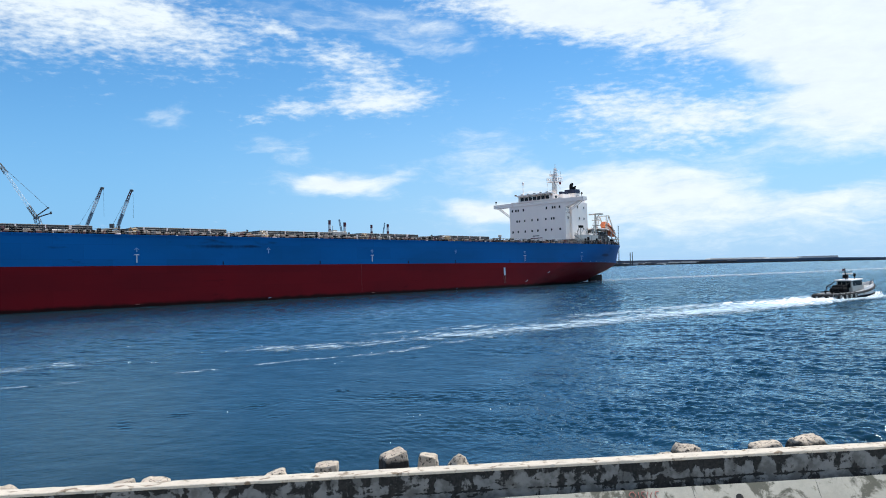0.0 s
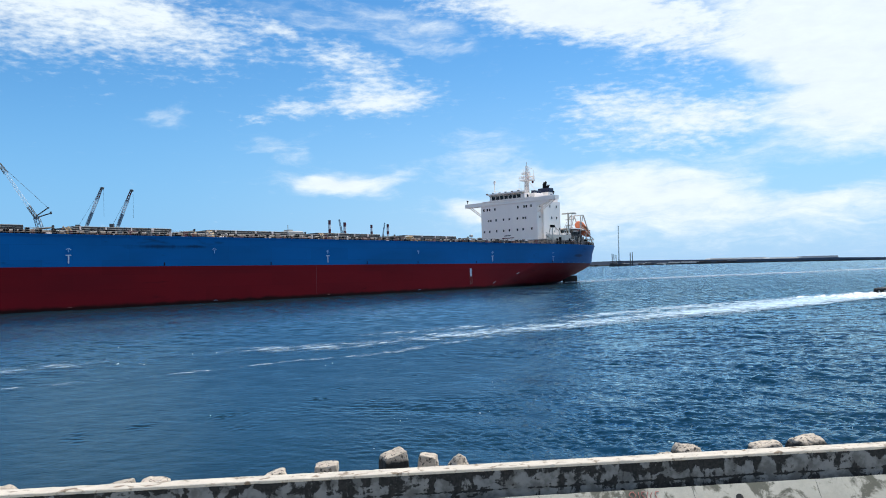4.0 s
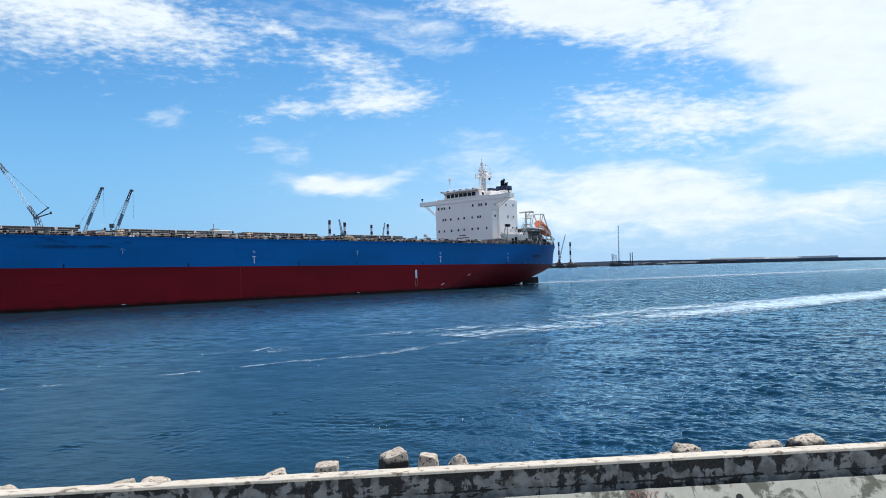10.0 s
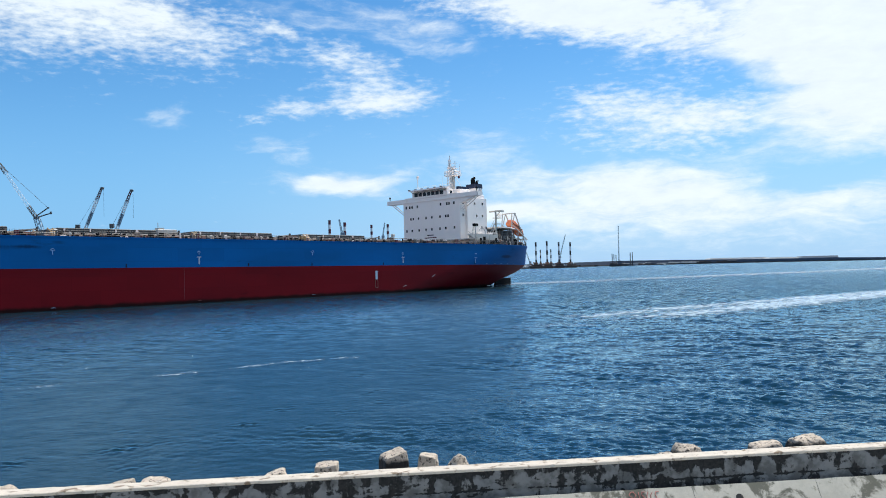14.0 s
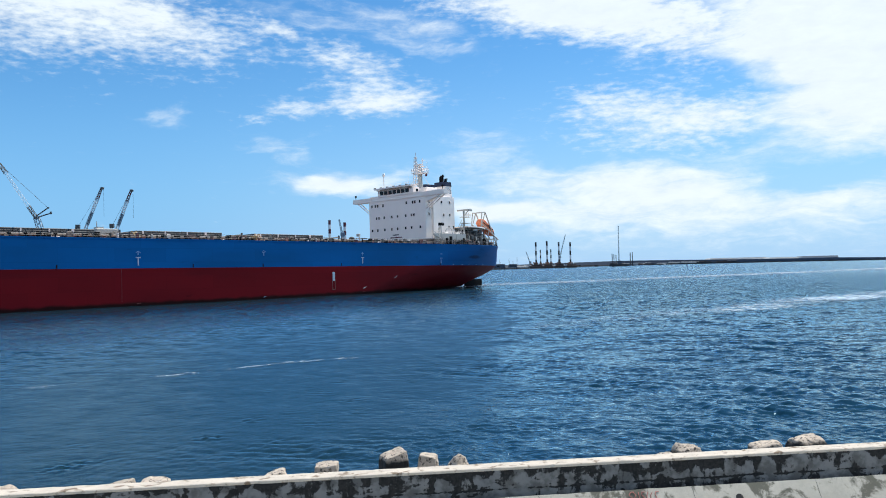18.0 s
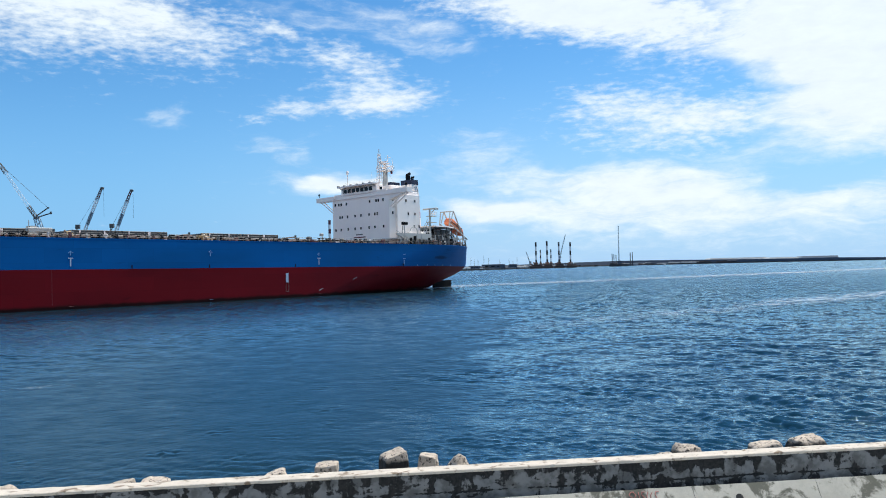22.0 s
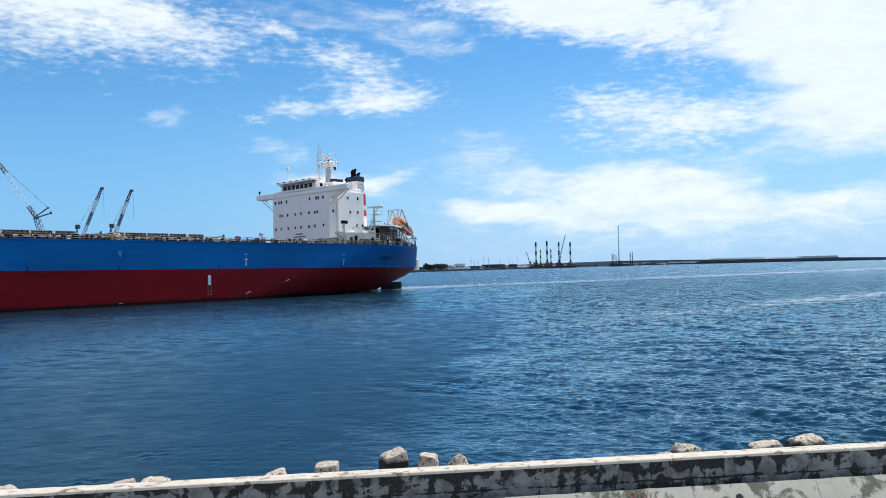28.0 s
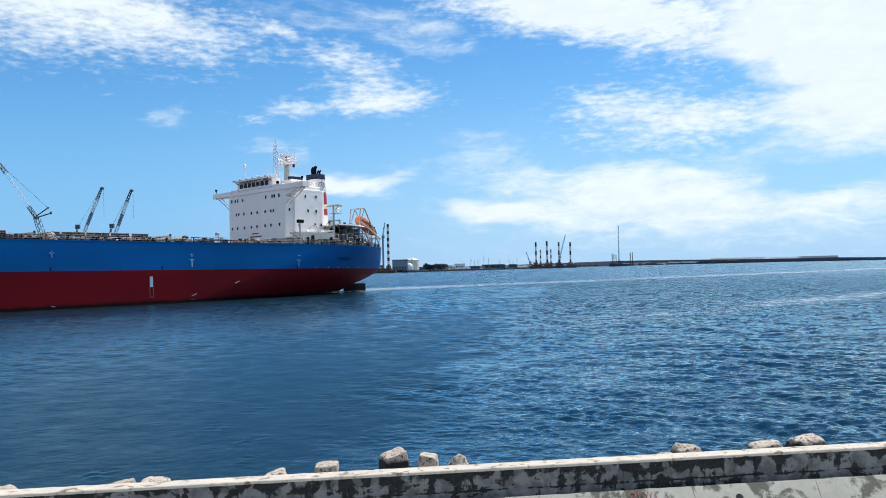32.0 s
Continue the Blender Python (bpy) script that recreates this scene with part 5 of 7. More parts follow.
def build_funnel(ship):
    b0, b1 = 12.7, 16.3

    def band(z0, z1, proud=0.0):
        """A slice of the funnel, whose after face rakes in toward the top."""
        rings = []
        for z in (z0, z1):
            f0, f1 = 202.5 - proud, interp(z, ((10, 206.5), (18.3, 206.0), (23.6, 205.75), (28, 205.1))) + proud
            p0, p1, c = b0 - proud, b1 + proud, 0.35
            rings.append([(f0 + c, p0, z), (f1 - c, p0, z), (f1, p0 + c, z), (f1, p1 - c, z), (f1 - c, p1, z), (f0 + c, p1, z), (f0, p1 - c, z), (f0, p0 + c, z)])
        return Solid().loft(rings)

    base = part("funnel_casing", band(DECK, 18.3), WHITE, ship, "white engine casing below the funnel")
    part("funnel_band", band(18.3, 19.8), RED, base, "red painted band")
    part("funnel_band", band(19.8, 20.85), CREAM, base, "pale painted band")
    part("funnel_band", band(20.85, 23.6), RED, base, "red painted band")
    part("funnel_band", band(23.6, 26.55), WHITE, base, "white painted band")
    part("funnel_top", band(26.55, 27.7, 0.12), NAVY, base, "dark navy funnel top")
    ring = Solid().torus((204.0, b0 - 0.02, 25.1), (0, 1, 0), 0.85, 0.09, 20, 4)
    ring.bar((203.3, b0 - 0.02, 24.8), (204.7, b0 - 0.02, 24.8), 0.07, 4).bar((204.0, b0 - 0.02, 24.8), (204.0, b0 - 0.02, 25.8), 0.07, 4)
    part("funnel_emblem", ring, GREY_SHED, base, "plain grey ring emblem")
    for a, h, r in ((202.9, 1.3, 0.36), (203.6, 1.6, 0.36), (204.3, 0.75, 0.20), (204.9, 0.85, 0.20)):
        s = Solid().pipe([(a, 14.0 + r, 27.6), (a, 14.0 + r, 27.6 + h), (a + 0.35, 14.0 + r, 27.6 + h + 0.35)], r, 10)
        part("exhaust_pipe", s, SOOT, base)
    # aft ladder tower and provision crane
    crane = part("provision_crane", Solid().bar((199.8, 4.2, DECK), (199.8, 4.2, 19.8), 0.26, 10, 0.22), OFFWHITE, ship, "white deck crane post with a level jib")
    part("crane_jib", Solid().box(199.5, 200.1, 1.9, 6.2, 19.4, 19.75, 0.05).bar((199.8, 4.2, 18.0), (199.8, 2.6, 19.5), 0.09, 6).box(199.0, 200.3, 1.8, 2.3, 19.2, 19.65, 0.05), OFFWHITE, crane)
    for z in (16.3, 17.8):
        part("crane_platform", Solid().box(199.2, 201.4, 3.4, 5.0, z, z + 0.1), OFFWHITE, crane)
    part("crane_rail", rail([(199.2, 3.4, 17.9), (201.4, 3.4, 17.9), (201.4, 5.0, 17.9)], 1.0, 0.7, 0.03), WHITE, crane)
    stair = Solid()
    for dy in (0.0, 0.8):
        stair.bar((196.4, 3.6 + dy, 12.5), (199.4, 3.6 + dy, 16.3), 0.10, 6).bar((196.4, 3.6 + dy, 13.5), (199.4, 3.6 + dy, 17.3), 0.05, 5)
    for i in range(10):
        t = (i + 0.5) / 10
        stair.box(196.25 + 3.0 * t, 196.55 + 3.0 * t, 3.6, 4.4, 12.5 + 3.8 * t, 12.56 + 3.8 * t)
    part("outside_stair", stair, OFFWHITE, ship, "white outside stairway")


def build_poop(ship):
    # boat deck over the poop, carried on posts along the quay side
    slab = Solid().box(187.2, 199.6, 2.4, 29.9, 12.20, 12.40)
    boat_deck = part("boat_deck", slab, OFFWHITE, ship, "white boat deck carried on posts")
    part("deck_fascia", Solid().box(186.9, 198.1, 2.3, 2.42, 12.10, 13.45), OFFWHITE, boat_deck, "solid off-white bulwark")
    for i in range(7):
        a = 187.5 + i * 1.95
        part("deck_post", Solid().bar((a, 2.7, DECK - 0.05), (a, 2.7, 12.20), 0.10, 6), OFFWHITE, boat_deck)
    part("deck_rail", rail([(198.1, 2.4, 12.40), (199.5, 2.4, 12.40), (199.5, 5.5, 12.40)], 1.05, 1.0, 0.035), STEEL, boat_deck)
    part("deck_rail", rail([(187.0, 2.4, 13.45), (198.0, 2.4, 13.45)], 0.55, 1.2, 0.03), WHITE, boat_deck)
    # dark colour stands for the shade under the boat deck
    inner = Solid().box(189.5, 209.5, 6.9, 25.4, DECK - 0.1, 12.20)
    part("poop_house", inner, HATCH, ship, "poop deckhouse coloured dark for the shade under the boat deck")
    for a in (193.5, 197, 200.5, 204.5):
        part("poop_door", Solid().box(a, a + 0.8, 6.85, 6.92, DECK + 0.25, DECK + 2.1, 0.02), STEEL, ship)
    # rescue davit / inflatable housings
    for a in (191.4, 195.6):
        raft = Solid().bar((a, 3.5, 13.6), (a + 1.4, 3.5, 13.6), 0.38, 12)
        part("liferaft_canister", raft, WHITE, boat_deck)
    dav = Solid().torus((193.9, 4.0, 13.8), (0, 1, 0), 1.30, 0.10, 18, 5)
    part("davit_hoop", dav, OFFWHITE, boat_deck)
    part("davit_arm", Solid().pipe([(189.4, 3.2, 12.4), (189.2, 3.0, 14.3), (188.2, 2.0, 15.1)], 0.14, 8), OFFWHITE, boat_deck)
    # floodlight post on the gunwale, raking struts
    post = Solid().bar((187.6, 0.9, DECK), (187.6, 0.9, 15.2), 0.13, 8)
    light = part("floodlight_post", post, OFFWHITE, ship, "white post with a dark floodlight")
    part("floodlight", Solid().box(186.9, 188.4, 0.5, 1.2, 15.2, 15.85, 0.08), SOOT, light)
    for dx in (-1.6, 1.6):
        part("post_brace", Solid().bar((187.6 + dx, 1.2, DECK), (187.6, 0.9, 13.2), 0.09, 6), OFFWHITE, light)
    part("gangway", Solid().bar((185.5, 1.4, 13.2), (190.5, 1.2, DECK + 0.4), 0.20, 6).bar((185.5, 1.4, 13.9), (190.5, 1.2, DECK + 1.1), 0.06, 5), OFFWHITE, ship, "stowed white gangway ladder")
    # after awning over the mooring deck, dark machinery below
    roof = Solid().loft([[(201.8, 4.7, z), (207.5, 5.3, z), (212.7, 7.9, z), (212.7, 24.3, z), (207.5, 26.9, z), (201.8, 27.5, z)] for z in (15.50, 15.76)])
    awn = part("mooring_awning", roof, WHITE, ship, "flat white awning over the mooring deck")
    for a, b in ((202.3, 5.1), (207.3, 5.6), (212.2, 8.2), (212.2, 24.0), (202.3, 27.0)):
        part("awning_post", Solid().bar((a, b, DECK), (a, b, 15.50), 0.10, 6), STEEL, awn)
    part("awning_floor", Solid().loft([[(202.0, 5.0, z), (207.4, 5.5, z), (212.4, 8.1, z), (212.4, 24.1, z), (207.4, 26.7, z), (202.0, 27.2, z)] for z in (12.75, 12.9)]), STEEL, awn)
    # black box added to make the shaded space below the awning dark
    part("winch_house", Solid().box(205.4, 211.2, 9.2, 23, 12.9, 15.2, 0.1), SOOT, awn, "dark box filling in the machinery and shade under the awning")
    part("awning_rail", rail([(204.0, 5.3, 12.9), (207.4, 5.6, 12.9), (212.3, 8.2, 12.9), (212.3, 13, 12.9)], 1.1, 1.0, 0.05), STEEL, awn)
    for a, r in ((206.2, 0.70), (208.0, 0.85), (209.8, 0.8)):
        s = Solid().lathe((a, 7.9, 12.9), ((r, 0), (r, 1.5), (r * 1.15, 1.6), (r * 1.15, 1.95), (r * 0.5, 2.1)), 14)
        part("vent_drum", s, STEEL, awn, "dark round ventilator")
    rnd = random.Random(12)
    for i in range(14):
        a = 190.5 + i * 2.1
        hb, _ = half_breadth(a, DECK)
        b = MID - hb + 1.1 + rnd.random() * 1.2
        s = Solid()
        if i % 3 == 0:
            for d in (0, 0.8):
                s.lathe((a + d, b, DECK - 0.05), ((0.25, 0), (0.22, 0.6), (0.32, 0.7), (0.3, 0.85)), 10)
            part("mooring_bitts", s, SOOT, ship)
        elif i % 3 == 1:
            s.bar((a, b - 0.2, DECK + 0.7), (a, b + 1.4, DECK + 0.7), 0.45, 12)
            s.box(a - 0.6, a + 0.6, b - 0.1, b + 0.15, DECK - 0.05, DECK + 1.3, 0.05)
            part("mooring_winch", s, STEEL if i % 2 else DECK_RED, ship)
        else:
            s.box(a - 0.35, a + 0.35, b, b + 0.5, DECK - 0.05, DECK + 0.7 + rnd.random() * 0.6, 0.05)
            part("deck_box", s, OFFWHITE if i % 2 else STEEL, ship)
    # crowded gear along the after deck edge: posts, fairleads, coils and lockers
    for i in range(46):
        a = 189.5 + i * 0.64
        hb, _ = half_breadth(a, DECK)
        b = MID - hb + 0.5 + rnd.random() * 3.0
        h, w = rnd.uniform(0.5, 2.2), rnd.uniform(0.08, 0.40)
        m = (SOOT, STEEL, SOOT, OFFWHITE, HATCH, DECK_RED)[i % 6]
        s = Solid()
        if i % 4 == 3:
            s.bar((a, b, DECK - 0.05), (a, b, DECK + 2.2 + rnd.random() * 0.5), 0.10, 6)
            part("deck_stanchion", s, OFFWHITE, ship)
        elif i % 4 == 1:
            s.torus((a, b, DECK + 0.62), (0.3, 1, 0), 0.42, 0.16, 10, 5).box(a - 0.3, a + 0.3, b - 0.2, b + 0.2, DECK - 0.05, DECK + 0.3)
            part("rope_coil", s, m, ship)
        else:
            s.box(a - w, a + w, b - 0.2, b + 0.3, DECK - 0.05, DECK + h, 0.04)
            part("deck_fitting", s, m, ship)
    for i, (a, b) in enumerate(((198.6, 3.2), (199.8, 4.0), (201.6, 3.0), (203.4, 4.2), (205.4, 4.4), (207.3, 5.0), (210.8, 6.5), (212.4, 7.5))):
        s = Solid().box(a - 0.5, a + 0.5, b, b + 0.8, DECK - 0.05, DECK + 1.6 + 0.5 * (i % 3), 0.08)
        s.bar((a, b + 0.3, DECK + 1.0), (a, b + 0.3, DECK + 2.9), 0.07, 6)
        part("winch_console", s, (SOOT, STEEL, HATCH)[i % 3], ship)
    # free-fall lifeboat on its launching ramp
    axis0, axis1 = Vector((212.1, 9.6, 17.6)), Vector((217.9, 9.6, 14.0))
    d = (axis1 - axis0).normalized()
    u, w = Vector((0, 1, 0)), d.cross(Vector((0, 1, 0)))
    if w.z < 0:
        w = -w
    rings = []
    for t, r, up, down in ((0.0, 0.75, 0.55, 0.60), (0.04, 1.0, 0.95, 0.85), (0.20, 1.2, 1.30, 1.05), (0.34, 1.3, 1.05, 1.10), (0.6, 1.3, 1.0, 1.10), (0.82, 1.1, 0.80, 0.90), (0.95, 0.65, 0.45, 0.5), (1.0, 0.2, 0.15, 0.15)):
        c = axis0.lerp(axis1, t)
        ring = []
        for k in range(16):
            q = 2 * math.pi * k / 16
            cs, sn = math.cos(q), math.sin(q)
            cx, cy = math.copysign(abs(cs) ** 0.6, cs), math.copysign(abs(sn) ** 0.6, sn)
            ring.append(tuple(c + u * r * cx + w * (up if sn > 0 else down) * cy))
        rings.append(ring)
    boat = part("lifeboat", Solid().loft(rings), ORANGE, ship, "orange enclosed free-fall lifeboat", smooth=False)
    belt = Solid()
    for sgn in (-1, 1):
        belt.pipe([axis0.lerp(axis1, t) + u * sgn * (r + 0.03) for t, r in ((0.04, 1.0), (0.2, 1.2), (0.34, 1.3), (0.6, 1.3), (0.82, 1.1), (0.95, 0.65))], 0.09, 5)
    part("rubbing_belt", belt, LEG_RED, boat, "darker red rubbing belt")
    for t in (0.42, 0.55, 0.68):
        c = axis0.lerp(axis1, t) - u * 1.28 + w * 0.45
        part("porthole", Solid().box(c.x - 0.16, c.x + 0.16, c.y - 0.05, c.y + 0.05, c.z - 0.13, c.z + 0.13), GLASS, boat)
    ramp = Solid()
    for dy in (-1.6, 1.6):
        b = 9.6 + dy
        p0, p1 = axis0 + Vector((-0.6, dy, -0.9)), axis1 + Vector((0.2, dy, -1.2))
        ramp.bar(p0, p1, 0.13, 6).bar(p0, (211.0, b, 12.9), 0.13, 6)
        ramp.bar((212.9, b, 19.9), (218.4, b + (0.5 if dy < 0 else 0.0), DECK), 0.17, 6).bar((212.9, b, 19.9), (211.7, b, 17.0), 0.12, 6)
        ramp.bar((211.6, b, 19.8), (212.9, b, 19.9), 0.16, 6).bar((211.6, b, 19.8), (210.9, b, 15.0), 0.13, 6)
        ramp.bar((214.2, b, 15.4), (213.4, b, DECK), 0.11, 6).bar((213.2, b, 14.6), (216.6, b, DECK), 0.09, 5).bar((216.6, b, 13.6), (214.0, b, DECK + 0.6), 0.09, 5).bar((217.6, b, 13.0), (217.2, b, DECK), 0.11, 6)
    for x, z in ((211.6, 19.8), (212.9, 19.9), (213.6, 15.4), (217.6, 13.0)):
        ramp.bar((x, 8.0, z), (x, 11.2, z), 0.13, 6)
    part("launching_ramp", ramp, OFFWHITE, ship, "white tubular lifeboat launching frame")
    part("stern_flagstaff", Solid().bar((219.8, 16.1, DECK), (220.8, 16.1, DECK + 4.0), 0.05, 6), WHITE, ship)


def build_ship():
    ship = thing("cargo_ship", "blue and red bulk carrier riding high, white deckhouse aft, under way", "ship")
    build_hull(ship)
    build_hull_marks(ship)
    build_hatches(ship)
    build_house(ship)
    build_funnel(ship)
    build_poop(ship)
    return ship


SHIP = build_ship()


def ship_pose(t):
    """The ship slides down the fairway, heeled a little away from the quay, and comes slowly round."""
    q = t / 16 - 1
    x = -121.28 - 29.03 * q + 0.516 * q ** 2 - 0.032 * q ** 3
    y = 56.36 - 31.33 * q - 0.942 * q ** 2 + 0.762 * q ** 3
    head = 42.11 - 1.626 * q - 0.067 * q ** 2 - 0.034 * q ** 3
    return pose(x, y, 1.109, -0.70, 0.407, 90 - head)


# ---- the far side of the harbour ----
# Shoreline from the quay behind the ship to the harbour mouth: x, y, height of the quay, height of the bank behind it.
SHORE = ((-900, 470, 5, 6), (-520, 520, 5, 6), (-300, 570, 5, 6), (-190, 800, 5, 6), (-124, 1450, 7.0, 8.5), (-27, 1600, 6.5, 8.5), (108, 2100, 5, 9.3),
         (271, 2400, 6, 12.5), (560, 2600, 6, 16.2), (738, 2600, 6, 14.6), (880, 2500, 6, 11.8), (967, 2300, 5, 9.7), (974, 2050, 5, 9.0),
         (985, 1830, 4.5, 6.2), (1120, 1560, 4, 5.5), (1500, 1300, 4, 5.5))


def shore_points(count):
    xs = np.linspace(0, len(SHORE) - 1, count)
    cols = [np.interp(xs, range(len(SHORE)), [r[k] for r in SHORE]) for k in range(4)]
    return list(zip(*cols))


def build_far_shore():
    pts = shore_points(190)
    quay, bank = Solid(), Solid()
    rq, rb = [], []
    for i, (x, y, hq, hb) in enumerate(pts):
        away = Vector((x, y, 0)).normalized()
        r1 = hq * (0.7 + 0.3 * noise.noise((i * 0.9, 1, 0)))
        p0, p1, p2 = Vector((x, y, -2)), Vector((x, y, r1)) + away * 3, Vector((x, y, r1)) + away * 400
        rq.append([tuple(p0), tuple(p1), tuple(p2)])
        top = hb * (1 + 0.03 * noise.noise((i * 0.35, 5, 0)))
        q0, q1, q2 = Vector((x, y, 0.5)) + away * 60, Vector((x, y, top)) + away * 66, Vector((x, y, top)) + away * 90
        rb.append([tuple(q0), tuple(q1), tuple(q2)])
    quay.loft(rq, cap=False, closed=False)
    bank.loft(rb, cap=False, closed=False)
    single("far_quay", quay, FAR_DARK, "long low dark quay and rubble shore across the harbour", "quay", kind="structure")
    single("breakwater", bank, FAR_HAZY_QUAY, "long grey breakwater behind the far quay", "breakwater", kind="structure")
    # paler fill heaps seen over the breakwater
    for x0, x1, y, z, m, label in ((850, 1026, 2620, 17.0, FAR_HAZY_SAND, "long flat sandy fill bank beyond the breakwater"),
                                   (1000, 1195, 2520, 14.6, FAR_HAZY_SAND, "long low flat-topped fill bank beyond the breakwater"),
                                   (1090, 1196, 2500, 15.8, GREY_SHED, "long grey shed roof beyond the breakwater")):
        s = Solid()
        s.loft([[(x0 - 18, y, 0), (x1 + 3, y, 0), (x1 + 3, y + 60, 0), (x0 - 18, y + 60, 0)],
                [(x0, y + 8, z), (x1, y + 8, z), (x1, y + 50, z), (x0, y + 50, z)]])
        single("fill_bank" if m is FAR_HAZY_SAND else "shed", s, m, label, "bank" if m is FAR_HAZY_SAND else "shed")
    # piles of material, low sheds and moored craft along the quay edge
    rnd = random.Random(21)
    for i in range(90):
        k = rnd.uniform(62, 126)
        x, y, hq, hb = pts[int(k)]
        away = Vector((x, y, 0)).normalized()
        side = Vector((away.y, -away.x, 0))
        c = Vector((x, y, 0)) + away * rnd.uniform(8, 40)
        w, h = rnd.uniform(8, 52), rnd.uniform(0.4, 3.4)
        m = rnd.choice((FAR_HAZY_SAND, FAR_HAZY_SAND, FAR_DARK, GREY_SHED, FAR_DARK, BARGE_DARK, FAR_HAZY_QUAY))
        s = Solid().box(-w / 2, w / 2, -5, 5, 0, hq * 0.8 + h, 0.5)
        s.box(-w / 2 + 1, -w / 2 + 1 + w * 0.3, -4, 4, hq * 0.8 + h, hq * 0.8 + h + rnd.uniform(0.4, 1.6), 0.2)
        single("quay_shed", s, m, "low shed or stack of goods on the far quay", "shed", "sheds along the far quay",
               at=Matrix.Translation(c) @ Euler((0, 0, math.atan2(side.y, side.x))).to_matrix().to_4x4())


def jack_up(x, y, legs, stripes, hull_w, hull_z, crane=None, label=""):
    """A jack-up barge: hull, striped round legs, deck crane."""
    ob = thing("jackup_barge", label, "barge", "jack-up barges", at=pose(x, y, 0))
    hull = Solid().box(-hull_w / 2, hull_w / 2, -14, 14, -2, hull_z * 0.62, 0.6).box(-hull_w * 0.3, hull_w * 0.36, -12, 12, hull_z * 0.6, hull_z, 0.6)
    body = part("barge_hull", hull, BARGE_DARK, ob, "dark rusty barge hull")
    part("deckhouse", Solid().box(-hull_w * 0.2, hull_w * 0.12, -6, 6, hull_z, hull_z + 5.5, 0.3).box(-hull_w * 0.42, -hull_w * 0.3, -5, 5, hull_z, hull_z + 3, 0.3), BARGE, body)
    rnd = random.Random(int(x * 10))
    for i in range(9):   # stores, winches and cabins crowded on deck
        dx, w, h = rnd.uniform(-0.48, 0.42) * hull_w, rnd.uniform(1.2, 3.6), rnd.uniform(1.5, 5.0)
        z0 = hull_z if -0.3 * hull_w < dx < 0.36 * hull_w - w else hull_z * 0.62
        part("deck_store", Solid().box(dx, dx + w, -11, -8, z0 - 0.3, z0 + h, 0.2), (BARGE, BARGE_DARK, STEEL, LEG_WHITE, BARGE)[i % 5], body)
    for lx, ly, top, r, n in legs:
        leg = part("leg", Solid().bar((lx, ly, -4), (lx, ly, hull_z + 1), r, 10), stripes[0], ob)
        for i in range(n):
            z0, z1 = mixf(hull_z + 1, top, i / n), mixf(hull_z + 1, top, (i + 1) / n)
            part("leg_band", Solid().bar((lx, ly, z0), (lx, ly, z1), r, 10), stripes[(n - 1 - i) % 2], leg)
        part("leg_collar", Solid().box(lx - r * 1.9, lx + r * 1.9, ly - r * 1.9, ly + r * 1.9, hull_z, hull_z + 4.5, 0.4), BARGE, leg)
    if crane:
        (fx, fz), (tx, tz) = crane
        c = part("crane_pedestal", Solid().bar((fx, 0, hull_z), (fx, 0, fz), 1.6, 8), CRANE_BLUE, ob)
        part("crane_boom", Solid().lattice((fx, 0, fz), (tx, 0, tz), 1.8, 1.0, 9, 0.28), CRANE_BLUE, c)
        part("crane_cab", Solid().box(fx - 2, fx + 3, -2, 2, fz - 1, fz + 3, 0.3), CRANE_BLUE, c)
    return ob


def crawler(x, y, ground, foot_dx, tip, label, mast_back):
    """A lattice-boom crane; tip is the boom head relative to the body."""
    ob = thing("lattice_crane", label, "crane", "lattice cranes behind the ship", at=pose(x, y, 0))
    part("undercarriage", Solid().box(-5, 5, -4.5, -2.5, ground, ground + 1.8, 0.4).box(-5, 5, 2.5, 4.5, ground, ground + 1.8, 0.4).box(-4, 4, -2.6, 2.6, ground + 1, ground + 2.2), STEEL, ob)
    part("body", Solid().box(-8, 4, -2.5, 2.5, ground + 2.2, ground + 6, 0.4), CRANE_BLUE, ob)
    base = Vector((foot_dx, 0, ground + 3.5))
    tip = Vector((tip[0], 0, tip[1]))
    n = 7
    boom = None
    for i in range(n):
        p, q = base.lerp(tip, i / n), base.lerp(tip, (i + 1) / n)
        s = Solid().lattice(p, q, 1.9, 1.9 if i < n - 1 else 1.2, 5, 0.24)
        paint = LEG_RED if i == n - 1 else (LEG_WHITE if i % 2 else CRANE_BLUE)
        boom = part("boom_section", s, paint, ob, "painted lattice boom section")
        if paint is CRANE_BLUE and 1 < i < 6:   # plated section, paint-marked against aircraft
            d = (q - p).normalized()
            u = d.cross(Vector((0, 1, 0))) * 0.8
            part("boom_plate", Solid().loft([[tuple(c + u), tuple(c + u + Vector((0, 0.3, 0))), tuple(c - u + Vector((0, 0.3, 0))), tuple(c - u)] for c in (p, q)]), CRANE_BLUE, boom)
    part("boom_head", Solid().box(tip.x - 1.0, tip.x + 1.8, -1, 1, tip.z - 1.2, tip.z + 0.6, 0.3), STEEL, boom)
    part("hoist_rope", Solid().bar(tip + Vector((1.6, 0, 0)), tip + Vector((1.6, 0, -24)), 0.10, 4), STEEL, ob)
    gan = Vector((mast_back, 0, ground + 43))
    part("back_mast", Solid().lattice((0, 0, ground + 5), gan, 1.4, 1.0, 12, 0.16).box(gan.x - 1.8, gan.x + 1.8, -1.2, 1.2, gan.z - 1.5, gan.z + 2.0, 0.2), STEEL, ob)
    part("pendant", Solid().bar(gan, tip, 0.10, 4), STEEL, ob)
    return ob


